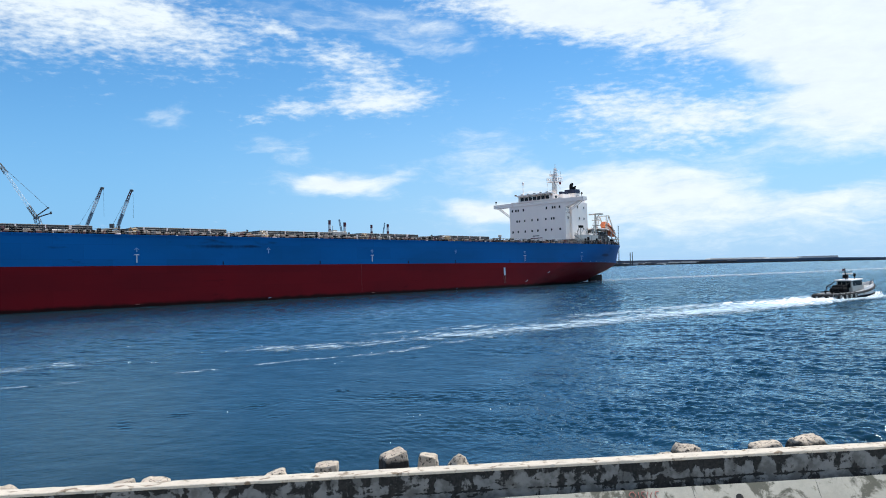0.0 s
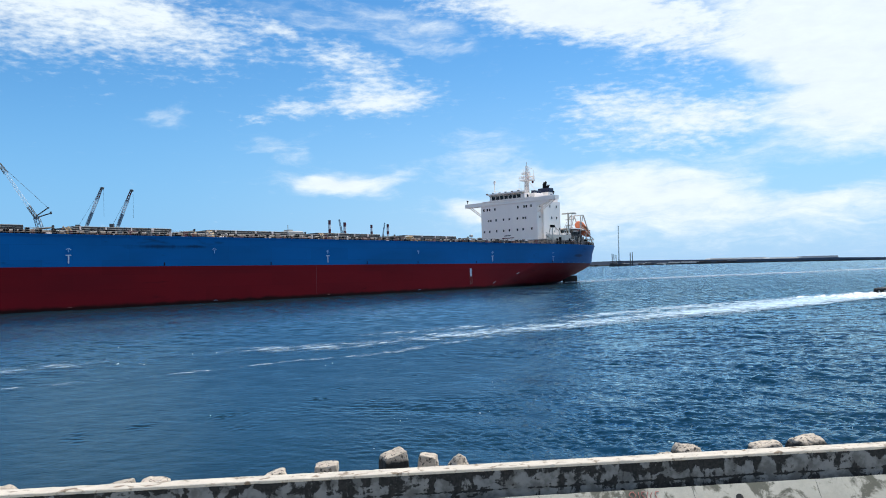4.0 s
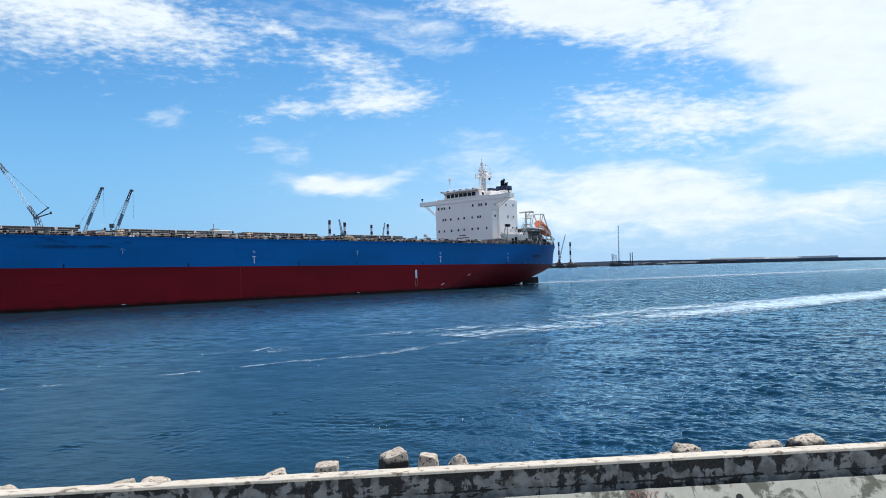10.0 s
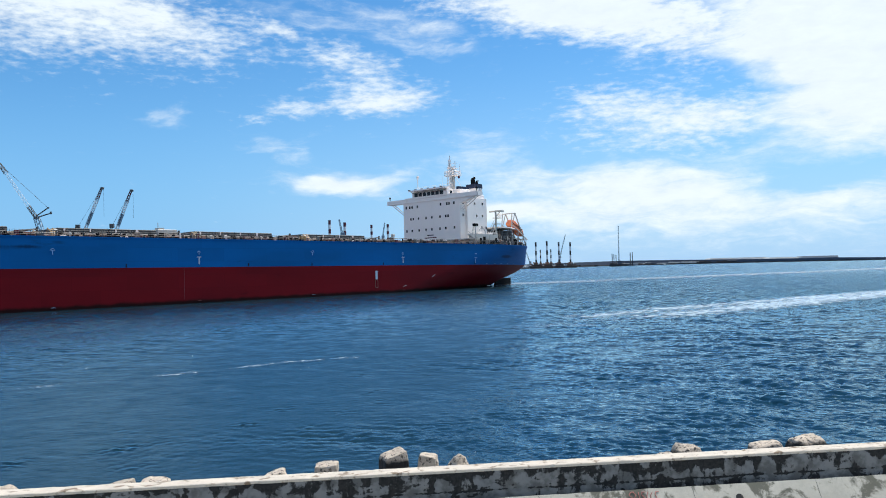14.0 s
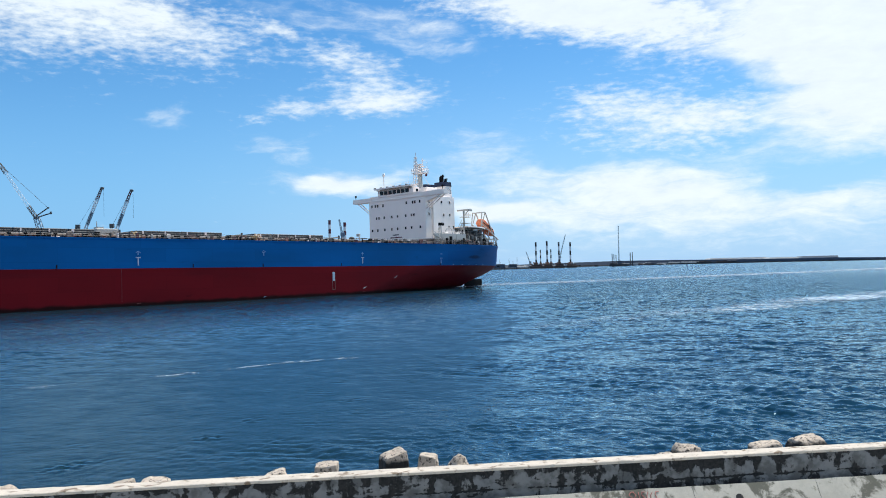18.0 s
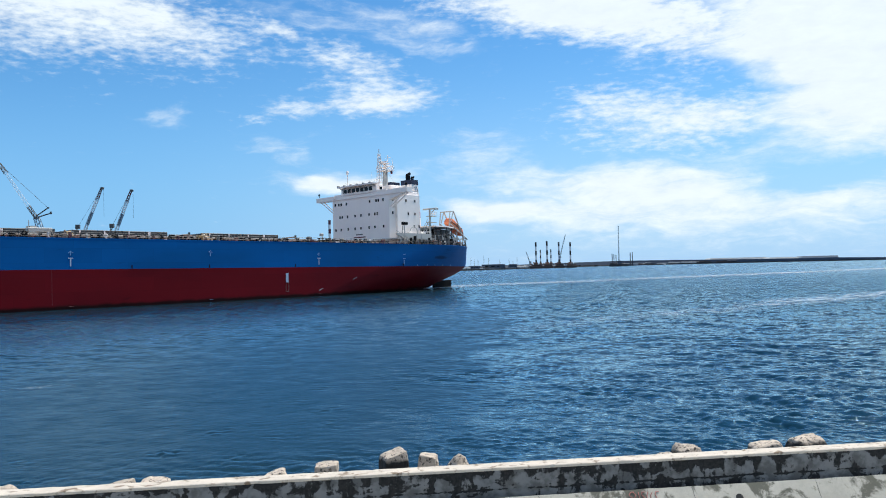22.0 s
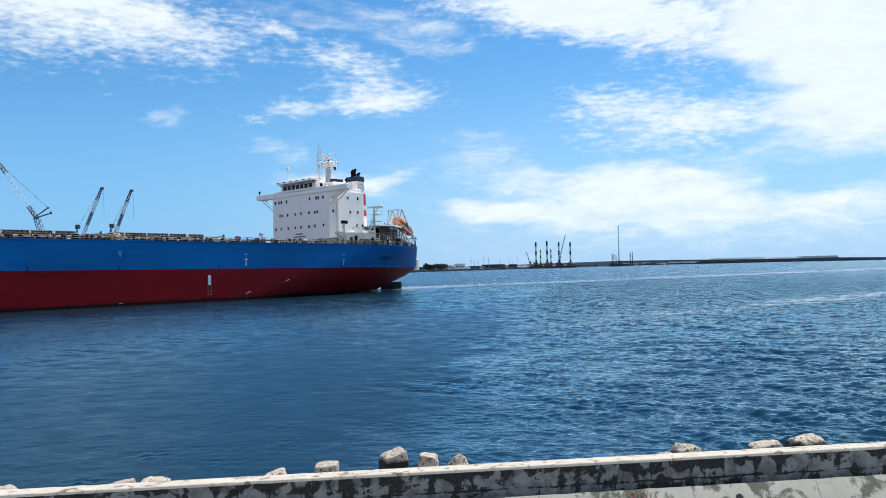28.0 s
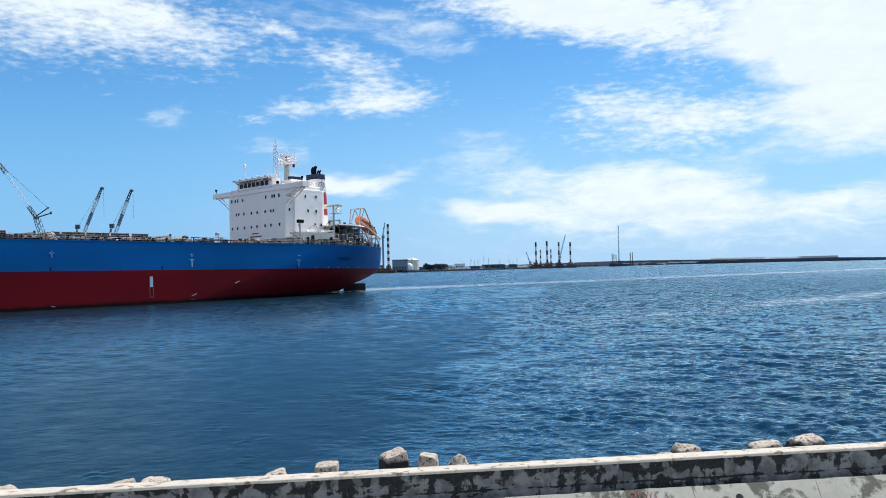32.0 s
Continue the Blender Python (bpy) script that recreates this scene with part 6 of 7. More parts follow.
def build_harbour_things():
    crawler(-318.0, 700, 5, 0, (29.8, 80.7), "tall red, white and blue lattice crane raised behind the ship", 9)
    crawler(-290.0, 700, 5, 0, (26.7, 78.1), "slim red, white and blue lattice crane raised behind the ship", 10)
    # luffing harbour crane on a portal tower
    ob = thing("luffing_crane", "grey-blue luffing harbour crane on a tall tower", "crane", "lattice cranes behind the ship", at=pose(-300.5, 620, 0))
    part("tower", Solid().lattice((11.5, 0, 4), (-4.0, 0, 50.5), 5.0, 3.2, 13, 0.28), CRANE_BLUE, ob)
    part("machine_house", Solid().box(-5.8, -2.4, -1.6, 1.6, 49.8, 51.8, 0.3), STEEL, ob)
    boom = part("boom", Solid().lattice((-4.6, 0, 51.5), (-31.8, 0, 92.6), 2.2, 1.3, 14, 0.085), LEG_WHITE, ob, "pale lattice boom")
    part("boom_head", Solid().lattice((-26.5, 0, 84.9), (-31.8, 0, 92.6), 2.4, 1.6, 3, 0.22), STEEL, boom)
    part("boom_root", Solid().lattice((-4.6, 0, 51.5), (-10.0, 0, 59.6), 2.0, 2.2, 3, 0.24), STEEL, boom)
    part("a_frame", Solid().bar((-4.4, 0, 51.8), (4.7, 0, 58.0), 0.5, 5).bar((-4.0, 0, 50.8), (6.8, 0, 54.0), 0.5, 5).box(4.0, 5.4, -0.6, 0.6, 57.4, 58.6, 0.2).box(6.1, 7.5, -0.6, 0.6, 53.2, 55.2, 0.2), STEEL, ob)
    part("pendant", Solid().bar((4.7, 0, 58), (-30, 0, 91), 0.12, 4), STEEL, ob)
    rw, bw = (LEG_RED, LEG_WHITE), (LEG_BLACK, LEG_WHITE)
    jack_up(-114.6, 900, ((-8.3, 0, 60.9, 1.45, 11), (8.2, 0, 58.0, 1.6, 11)), rw, 34, 6, ((5.5, 44), (2.2, 61.5)), "jack-up barge with red and white striped legs")
    jack_up(-105.0, 1380, ((-13.6, 0, 81.2, 1.9, 13), (13.7, 0, 81.6, 2.1, 13)), rw, 52, 8, ((5.0, 60), (8.6, 84.0)), "rust-orange jack-up barge with dark red and white striped legs")
    jack_up(212.0, 1900, ((1.3, 0, 60.6, 2.0, 5), (15.2, 30, 43.6, 1.5, 5)), bw, 30, 9, ((-13, 14), (-21.5, 39.5)), "jack-up barge with black and white striped legs")
    jack_up(240.0, 1905, ((-0.6, 0, 62.5, 2.1, 5), (12.0, 30, 44.2, 1.5, 5)), bw, 24, 9, None, "orange jack-up barge with tall striped legs")
    jack_up(266.0, 1895, ((-0.7, 0, 59.6, 2.0, 5),), bw, 22, 9, ((1.0, 24), (15.3, 76.0)), "orange jack-up barge with a raised crane")
    jack_up(293.0, 1900, ((-0.7, 0, 58.8, 2.0, 5),), bw, 24, 8, None, "orange jack-up barge with one striped leg raised")
    # floating pontoon quay along the point, moored end to end
    p, q = Vector((-66, 1400, 0)), Vector((190, 1870, 0))
    turn = math.atan2(q.y - p.y, q.x - p.x)
    for i in range(7):
        c = p.lerp(q, (i + 0.5) / 7)
        dock = thing("pontoon", "long low dark floating pontoon moored off the far quay", "pontoon", "pontoons along the far quay", at=Matrix.Translation(c) @ Euler((0, 0, turn)).to_matrix().to_4x4())
        half = (q - p).length / 14 * 0.95
        part("float", Solid().box(-half, half, -6, 6, -1, 3.0, 0.4), FAR_DARK, dock)
        part("deck_edge", Solid().box(-half + 2, half - 2, -6.2, -5.6, 3.0, 3.5), GREY_SHED, dock, "pale deck edging")
        for k in (-0.7, 0.1, 0.75):
            part("mooring_post", Solid().bar((half * k, -6.6, -2), (half * k, -6.6, 5.2), 0.5, 6), LEG_BLACK, dock)
    # slender piling rig and dolphins further out
    rig = thing("piling_rig", "slender tall piling rig standing on a low barge", "rig", at=pose(424.6, 2000, 0))
    part("rig_barge", Solid().box(-22, 22, -10, 10, -1, 6, 0.6), FAR_DARK, rig)
    part("leader", Solid().lattice((0, 0, 6), (0.8, 0, 98.3), 2.0, 1.2, 22, 0.24), CRANE_BLUE, rig)
    part("rig_house", Solid().box(-3, 6, -4, 4, 6, 14, 0.4), FAR_HAZY_QUAY, rig)
    for x, top, y in ((408.4, 31.5, 2000), (413.4, 29.5, 2003), (418.2, 28, 2002), (452.2, 33.2, 2000), (457.6, 33.2, 2001)):
        single("pile", Solid().bar((0, 0, -3), (0, 0, top), 0.95, 8), LEG_BLACK, "dark steel pile standing in the water", "pile", "steel piles off the breakwater", at=pose(x, y, 0))
    # buildings and tanks on the point behind the stern
    s = thing("warehouse", "grey flat-roofed warehouse on the far quay", "warehouse", at=pose(-79, 1505, 4))
    part("wall", Solid().box(-14, 14, 0, 30, 0, 18.5, 0.3), CRANE_BLUE, s)
    part("roof", Solid().box(-14.5, 14.5, -0.6, 30.6, 18.5, 19.6, 0.2), STEEL, s)
    for i in range(5):
        part("door", Solid().box(-12 + i * 5, -8.6 + i * 5, -0.2, 0, 0, 7), STEEL, s)
    s = thing("domed_tank", "small white domed storage tank", "tank", at=pose(-62.5, 1520, 4))
    part("shell", Solid().lathe((0, 0, 0), ((7, 0), (7, 6.5), (6.2, 9.2), (4.3, 11.4), (1.6, 12.6), (0.3, 12.8)), 24), LEG_WHITE, s)
    part("top_rail", Solid().torus((0, 0, 6.8), (0, 0, 1), 7.2, 0.2, 24, 4), LEG_WHITE, s)
    s = thing("storage_tank", "large cream storage tank with a low cone roof", "tank", at=pose(-58.5, 1562, 4))
    part("shell", Solid().lathe((0, 0, 0), ((12.6, 0), (12.6, 18.5)), 32), CREAM, s)
    part("cone_roof", Solid().lathe((0, 0, 18.5), ((12.9, 0), (12.9, 0.5), (6, 3.0), (0.4, 5.0)), 32), LEG_WHITE, s)
    part("roof_walk", Solid().box(0, 0.6, -12, 12, 19.2, 24.2), LEG_WHITE, s)
    for x0, x1, h, m, y in ((8, 20, 7.5, CREAM, 1650), (22, 43, 10.5, LEG_WHITE, 1655), (-36, -22, 9, GREY_SHED, 1640), (60, 84, 6, FAR_HAZY_QUAY, 1900), (100, 160, 9.5, FAR_HAZY_QUAY, 2150), (175, 196, 9, FAR_HAZY_QUAY, 2200)):
        s = thing("quay_building", ("low pale" if m in (CREAM, LEG_WHITE) else "low dark") + " building on the far quay", "building", "buildings on the far quay", at=pose((x0 + x1) / 2, y, 3))
        w = (x1 - x0) / 2
        part("wall", Solid().box(-w, w, 0, 14, 0, h, 0.2), m, s)
        part("roof", Solid().box(-w - 0.5, w + 0.5, -0.5, 14.5, h, h + 0.8, 0.2), GREY_SHED, s)
        for i in range(3):
            part("window", Solid().box(-w * 0.7 + i * w * 0.5, -w * 0.7 + i * w * 0.5 + w * 0.3, -0.15, 0, h * 0.4, h * 0.65), GLASS, s)
    # dark trees on the point
    for i in range(7):
        rnd = random.Random(40 + i)
        t = thing("tree", "dark bushy tree on the far quay", "tree", "trees on the far quay", at=pose(-34 + i * 6.3, 1600 + rnd.uniform(-6, 6), 4.5))
        h = rnd.uniform(8.5, 12)
        part("trunk", Solid().bar((0, 0, 0), (0, 0, h * 0.6), 0.5, 7, 0.25).bar((0, 0, h * 0.4), (2, 0.5, h * 0.7), 0.2, 5).bar((0, 0, h * 0.4), (-2, 0.4, h * 0.72), 0.2, 5), STEEL, t)
        crown = Solid()
        for k in range(460):
            a, r = rnd.uniform(0, 6.28), rnd.random() ** 0.5 * 5.4
            z = h * (0.35 + 0.65 * rnd.random() * (1 - 0.5 * (r / 5.0) ** 2))
            c = Vector((math.cos(a) * r, math.sin(a) * r, z))
            q = 0.7 + 0.8 * rnd.random()
            o = [Vector((rnd.uniform(-q, q), rnd.uniform(-q, q), rnd.uniform(-q, q))) for _ in range(4)]
            crown.add([c + p for p in o], [(0, 1, 2), (0, 2, 3), (0, 3, 1), (1, 3, 2)])
        part("crown", crown, LEAF, t)
    # boat masts and lamp posts along the distant quay
    for x, y, z in ((66.5, 2000, 29), (75, 2005, 26), (98, 2000, 32), (84, 2010, 24), (112, 2050, 27), (143, 2100, 22), (171, 2150, 25), (181, 2150, 21), (196, 2200, 28)):
        single("mast", Solid().bar((0, 0, 0), (0, 0, z), 0.5, 6, 0.25).bar((0, 0, z * 0.7), (3, 0, z * 0.75), 0.2, 4), STEEL, "thin mast or post on the far quay", "mast", "masts along the far quay", at=pose(x, y, 2))
    # distant ships beyond the mouth
    for x, y, w, h in ((1215, 2230, 22, 9), (1262, 2240, 34, 12), (1310, 2245, 18, 10)):
        s = thing("distant_ship", "small hazy ship far beyond the breakwater", "ship", "distant ships", at=pose(x, y, 0))
        part("hull", Solid().box(-w / 2, w / 2, -6, 6, 0, h * 0.7, 0.8), GREY_SHED, s)
        part("deckhouse", Solid().box(w * 0.1, w * 0.4, -4, 4, h * 0.7, h * 1.35, 0.4).bar((w * 0.25, 0, h * 1.3), (w * 0.25, 0, h * 1.8), 0.4, 5), LEG_WHITE, s)


build_far_shore()
build_harbour_things()

# ---- the pilot boat ----
def build_pilot_boat():
    boat = thing("pilot_boat", "small grey and white harbour launch with tyre fenders, running fast", "boat")
    L, W = 6.2, 1.65
    rings = []
    for t in np.linspace(0, 1, 16):
        x = mixf(-L, L, t)
        hw = W * (0.74 + 0.26 * min(1, t * 5) ** 0.6) * (1 - max(0, (t - 0.50) / 0.50) ** 2.4)
        hw = max(hw, 0.06)
        sheer = 0.80 + 1.15 * max(0, t - 0.42) ** 1.5
        rings.append([(x - 0.5 * t ** 6, -hw * 0.72, -0.35), (x, -hw * 0.96, 0.25), (x, -hw * 1.02, sheer), (x, hw * 1.02, sheer), (x, hw * 0.96, 0.25), (x - 0.5 * t ** 6, hw * 0.72, -0.35)])
    hull = part("hull", Solid().loft(rings), LAUNCH_HULL, boat, "pale grey launch hull")
    fend, strake, bulwark = Solid(), Solid(), Solid()
    for sgn in (-1, 1):
        idx = 2 if sgn < 0 else 3
        pts = [Vector(r[idx]) + Vector((0, 0.05 * sgn, -0.10)) for r in rings]
        fend.pipe(pts, 0.15, 6)
        strake.pipe([Vector((r[idx][0], sgn * (abs(r[idx + (1 if sgn > 0 else -1)][1]) + 0.02), 0.16)) for r in rings], 0.17, 5)
        up = [Vector(r[idx]) for r in rings[8:]]
        for p, q in zip(up, up[1:]):
            rise = Vector((0, -0.04 * sgn, 0.38))
            bulwark.add([tuple(v) for v in (p, q, q + rise, p + rise, p + Vector((0, -0.08 * sgn, 0)), q + Vector((0, -0.08 * sgn, 0)), q + rise + Vector((0, -0.06 * sgn, 0)), p + rise + Vector((0, -0.06 * sgn, 0)))],
                        [(0, 1, 2, 3), (4, 7, 6, 5), (3, 2, 6, 7), (0, 4, 5, 1), (0, 3, 7, 4), (1, 5, 6, 2)])
    fend.bar((-L - 0.05, -W * 0.72, 0.72), (-L - 0.05, W * 0.72, 0.72), 0.13, 6)
    part("rubbing_strake", fend, RUBBER, hull, "black rubber fender")
    part("boot_top", strake, SOOT, hull, "black band along the waterline")
    part("bulwark", bulwark, WHITE, hull, "white raised bow bulwark")
    for x in (-5.4, -4.3, -3.2, -2.1):
        for sgn in (-1, 1):
            y = sgn * W * (1.06 if x > -4.5 else 0.98)
            part("tyre", Solid().torus((x, y, 0.46), (0, 1, 0), 0.31, 0.15, 12, 6), RUBBER, hull, "black tyre fender")
            part("tyre_rim", Solid().torus((x, y + 0.10 * sgn, 0.46), (0, 1, 0), 0.17, 0.06, 12, 5), OFFWHITE, hull, "white-painted tyre rim")
    for y in (-0.75, 0.0, 0.75):
        part("tyre", Solid().torus((-L - 0.16, y, 0.46), (1, 0, 0), 0.30, 0.14, 12, 6), RUBBER, hull, "black tyre fender")
    part("deck", Solid().box(-5.9, 3.2, -1.15, 1.15, 0.78, 0.84), STEEL, boat, "dark steel deck")
    cab = Solid().loft([[(-1.2, -1.05, 0.8), (1.9, -1.0, 0.9), (1.9, 1.0, 0.9), (-1.2, 1.05, 0.8)],
                        [(-1.15, -1.0, 1.45), (1.75, -0.97, 1.5), (1.75, 0.97, 1.5), (-1.15, 1.0, 1.45)],
                        [(-1.1, -0.95, 2.15), (1.3, -0.9, 2.15), (1.3, 0.9, 2.15), (-1.1, 0.95, 2.15)]])
    cabin = part("cabin", cab, OFFWHITE, boat, "grey-white cabin with dark windows")
    part("cabin_roof", Solid().box(-1.5, 1.5, -1.08, 1.08, 2.15, 2.27, 0.05), WHITE, cabin, "white overhanging cabin roof")
    part("fore_trunk", Solid().box(1.9, 3.9, -0.75, 0.75, 0.9, 1.28, 0.15), OFFWHITE, boat)
    for x in (-0.62, 0.18, 0.92):
        for sgn in (-1, 1):
            part("window", Solid().box(x - 0.33, x + 0.33, sgn * 0.98 - 0.03, sgn * 0.98 + 0.03, 1.50, 2.08), GLASS, cabin)
    for y in (-0.55, 0.0, 0.55):
        part("window", Solid().box(-1.19, -1.12, y - 0.24, y + 0.24, 1.30, 2.08), GLASS, cabin)
    for y in (-0.45, 0.45):
        part("window", Solid().box(1.50, 1.60, y - 0.38, y + 0.38, 1.55, 2.05), GLASS, cabin)
    mast = part("mast", Solid().bar((-0.7, 0, 2.2), (-0.75, 0, 3.75), 0.10, 6, 0.05).bar((-0.72, -0.8, 3.2), (-0.72, 0.8, 3.2), 0.05, 5).bar((-0.2, 0, 2.2), (-0.7, 0, 3.0), 0.06, 5), SOOT, boat)
    part("lamp_cluster", Solid().box(-0.95, -0.5, -0.28, 0.28, 2.45, 2.85, 0.06), SOOT, mast)
    part("radar", Solid().box(-0.35, -0.05, -0.60, 0.60, 2.88, 3.04, 0.05).bar((-0.2, 0, 2.2), (-0.2, 0, 2.9), 0.08, 6), WHITE, mast)
    part("searchlight", Solid().lathe((0.75, -0.4, 2.25), ((0.08, 0), (0.08, 0.35), (0.17, 0.38), (0.17, 0.66), (0.05, 0.70)), 8), SOOT, mast)
    part("ensign", Solid().box(-1.35, -0.85, 0.0, 0.03, 3.35, 3.62), LEG_RED, mast)
    frame_bars = Solid()
    for sgn in (-1, 1):
        frame_bars.pipe([(-3.6, sgn * 1.05, 0.85), (-3.5, sgn * 1.0, 1.55), (-1.4, sgn * 1.0, 2.05)], 0.05, 6)
        frame_bars.bar((-2.4, sgn * 1.02, 0.85), (-2.4, sgn * 1.0, 1.8), 0.04, 5)
    frame_bars.bar((-3.5, -1.0, 1.55), (-3.5, 1.0, 1.55), 0.05, 6)
    part("aft_frame", frame_bars, SOOT, boat)
    gear = Solid().box(-3.2, -1.5, -0.85, 0.85, 0.80, 1.42, 0.18).box(-2.5, -1.4, -0.6, 0.9, 1.35, 1.68, 0.12)
    gear.lathe((-3.9, -0.5, 0.80), ((0.34, 0), (0.36, 0.25), (0.20, 0.30), (0.20, 0.5), (0.30, 0.54), (0.02, 0.58)), 10)
    part("engine_box", gear, SOOT, boat)
    part("bollard", Solid().bar((-4.9, 0.4, 0.8), (-4.9, 0.4, 1.25), 0.10, 8).bar((-4.9, -0.4, 0.8), (-4.9, -0.4, 1.25), 0.10, 8).bar((-4.9, -0.6, 1.12), (-4.9, 0.6, 1.12), 0.07, 6), SOOT, boat)
    part("bow_rail", rail([(2.2, -1.45, 1.35), (4.2, -1.0, 1.60), (5.6, -0.35, 1.85)], 0.45, 0.8, 0.022), STEEL, boat)
    return boat


PILOT_BOAT = build_pilot_boat()
BOAT_START, BOAT_SPEED, BOAT_HEAD = Vector((50.0, 102.2, 0)), Vector((3.35, 2.82, 0)), 37.5


def boat_pose(t):
    p = BOAT_START + BOAT_SPEED * t
    return pose(p.x, p.y, 0.05 + 0.05 * math.sin(t * 2.1), 1.2 * math.sin(t * 1.3), -2.0 + 0.8 * math.sin(t * 1.9), BOAT_HEAD)


# ---- foam: lumpy rafts of froth that settle into the water as they die away ----
def froth(rnd, centre, size, height, stretch_dir=None, stretch=1.0):
    """One low irregular mound of froth."""
    n = 9
    verts, faces = [], []
    d = stretch_dir or Vector((1, 0, 0))
    s = Vector((-d.y, d.x, 0))
    for ring, k, h in ((0, 1.0, -0.28), (1, 0.72, 0.5), (2, 0.34, 0.95)):
        for i in range(n):
            a = 2 * math.pi * i / n
            r = size * k * rnd.uniform(0.6, 1.25)
            p = centre + d * (r * math.cos(a) * stretch) + s * (r * math.sin(a))
            verts.append((p.x, p.y, height * h * rnd.uniform(0.8, 1.15) if ring else -0.30))
    for ring in (0, 1):
        for i in range(n):
            a, b = ring * n + i, ring * n + (i + 1) % n
            faces.append((a, b, b + n, a + n))
    faces.append(tuple(2 * n + i for i in range(n)))
    return verts, faces


def along_line(points, spacing):
    """Evenly spaced points and directions along a line of (x, y)."""
    out = []
    for p, q in zip(points, points[1:]):
        p, q = Vector((*p, 0)), Vector((*q, 0))
        n = max(1, round((q - p).length / spacing))
        for i in range(n):
            out.append((p.lerp(q, i / n), (q - p).normalized()))
    return out


OUTER = ((-24.0, 33.2), (-19.6, 36.3), (-14.7, 39.3), (-11.4, 41.9), (-8.2, 45.0), (-3.5, 47.7), (0.4, 53.8), (9.3, 63.9), (17.2, 69.7), (26.8, 76.6), (39.0, 88.4), (52, 99.5), (80, 124))
CENTRAL = ((-28, 40), (-23.3, 43.4), (-19.2, 47.7), (-12.7, 52.0), (-8.2, 52.6), (-3.3, 55.3), (2.6, 61.1), (9.7, 66.9), (18.5, 74.8), (29.4, 83.8), (43.2, 96.9), (57.4, 108.7), (82, 129))
UPPER = ((-6.2, 61.2), (-0.2, 65.4), (5.4, 69.9), (14.1, 78.5), (25.0, 88.5), (34.8, 95.6), (47.8, 106.0), (63.2, 118), (85, 136))
TRAIL = ((-66, 168), (-25, 202), (-2, 224), (36.1, 246.2), (55.8, 262), (100.3, 294), (136.3, 322), (190, 365), (300, 450))
FOAM_RAFTS = []


def foam_sheet(cells, width, densities, lift, rnd_seed):
    """A raft of lacy foam: a thin uneven sheet along a line of cells."""
    me = bpy.data.meshes.new("foam")
    m = 7
    verts, faces, uvs = [], [], []
    for i, (c, d) in enumerate(cells):
        side = Vector((-d.y, d.x, 0))
        for j in range(m):
            t = j / (m - 1)
            w = width * (1 + 0.25 * noise.noise((c.x * 0.3, c.y * 0.3, rnd_seed)))
            p = c + side * (t - 0.5) * w
            verts.append((p.x, p.y, lift + 0.02 * noise.noise((p.x * 1.3, p.y * 1.3, 4.0))))
            uvs.append((t, densities[i]))
    for i in range(len(cells) - 1):
        for j in range(m - 1):
            a = i * m + j
            faces.append((a, a + m, a + m + 1, a + 1))
    me.from_pydata(verts, [], faces)
    layer = me.uv_layers.new(name="foam")
    for loop in me.loops:
        layer.data[loop.index].uv = uvs[loop.vertex_index]
    me.update()
    return me


def wake_strand(points, width, strength, seed, label, old=0.25, layers=4, broken=0.8):
    """A strand of broken foam cut into rafts, in thin layers that sink out of sight one after another."""
    cells = along_line(points, 0.5)
    # ease the turns, so that the sheet does not fold over itself
    cells = [(c, sum((d for _, d in cells[max(0, i - 12):i + 13]), Vector((0, 0, 0))).normalized()) for i, (c, d) in enumerate(cells)]
    raft = 24
    rnd = random.Random(seed)
    for i in range(0, len(cells) - 1, raft):
        chunk = cells[i:i + raft + 1]
        if len(chunk) < 3:
            continue
        dens = []
        for c, d in chunk:
            fresh = min(1, max(0, (c.y - 46) / 46))            # older foam lies nearer, to the left
            patchy = noise.noise((c.x * 0.09, c.y * 0.09, seed * 3.0)) * 0.5 + noise.noise((c.x * 0.6, c.y * 0.6, seed)) * 0.45
            dens.append(min(1, max(0, strength * (old + (1 - old) * fresh ** 1.15) + (broken - 0.45 * fresh) * patchy)))
        mid = chunk[len(chunk) // 2][0]
        fresh = min(1, max(0, (mid.y - 46) / 46))
        met = (mid - BOAT_START).dot(BOAT_SPEED.normalized()) / BOAT_SPEED.length
        for k in range(layers):
            me = foam_sheet(chunk, width * (1.0 + (2.2 if seed == 31 else 0.35) * fresh), dens, 0.085 + 0.035 * fresh + 0.012 * k, seed)
            me.materials.append(LINE_LACE if seed == 31 else LACE[k])
            ob = new("wake_foam", me)
            tagged(ob, label, "foam", "foam of the launch's wake", "stuff")
            gone = (17.0, 12.5, 8.0)[k] if layers > 1 else ((26.0 if mid.y < 41.0 else 19.0 if fresh < 0.04 else 10.5) if seed == 31 else 15.0)
            FOAM_RAFTS.append((ob, met, gone * ((0.5 + 0.5 * fresh) if seed != 31 else 1.0) + rnd.uniform(-1.5, 1.5)))


wake_strand(OUTER, 1.15, 0.70, 31, "thin broken line of white foam on blue water", old=0.74, layers=1, broken=0.75)
wake_strand(CENTRAL, 6.4, 1.0, 32, "churned white wake foam fading on blue water", old=0.37, layers=3, broken=0.75)
wake_strand(UPPER, 4.6, 0.84, 33, "streaky white wake foam on blue water", old=0.32, layers=1)


def build_trail():
    cells = along_line(TRAIL, 2.0)
    dens = [0.80 + 0.3 * noise.noise((c.x * 0.03, c.y * 0.03, 8.0)) for c, d in cells]
    me = foam_sheet(cells, 34.0, dens, 0.10, 5)
    me.materials.append(TRAIL_LACE)
    tagged(new("ship_wake_foam", me), "thin pale trail of foam left along the ship's track", "foam", kind="stuff")


build_trail()


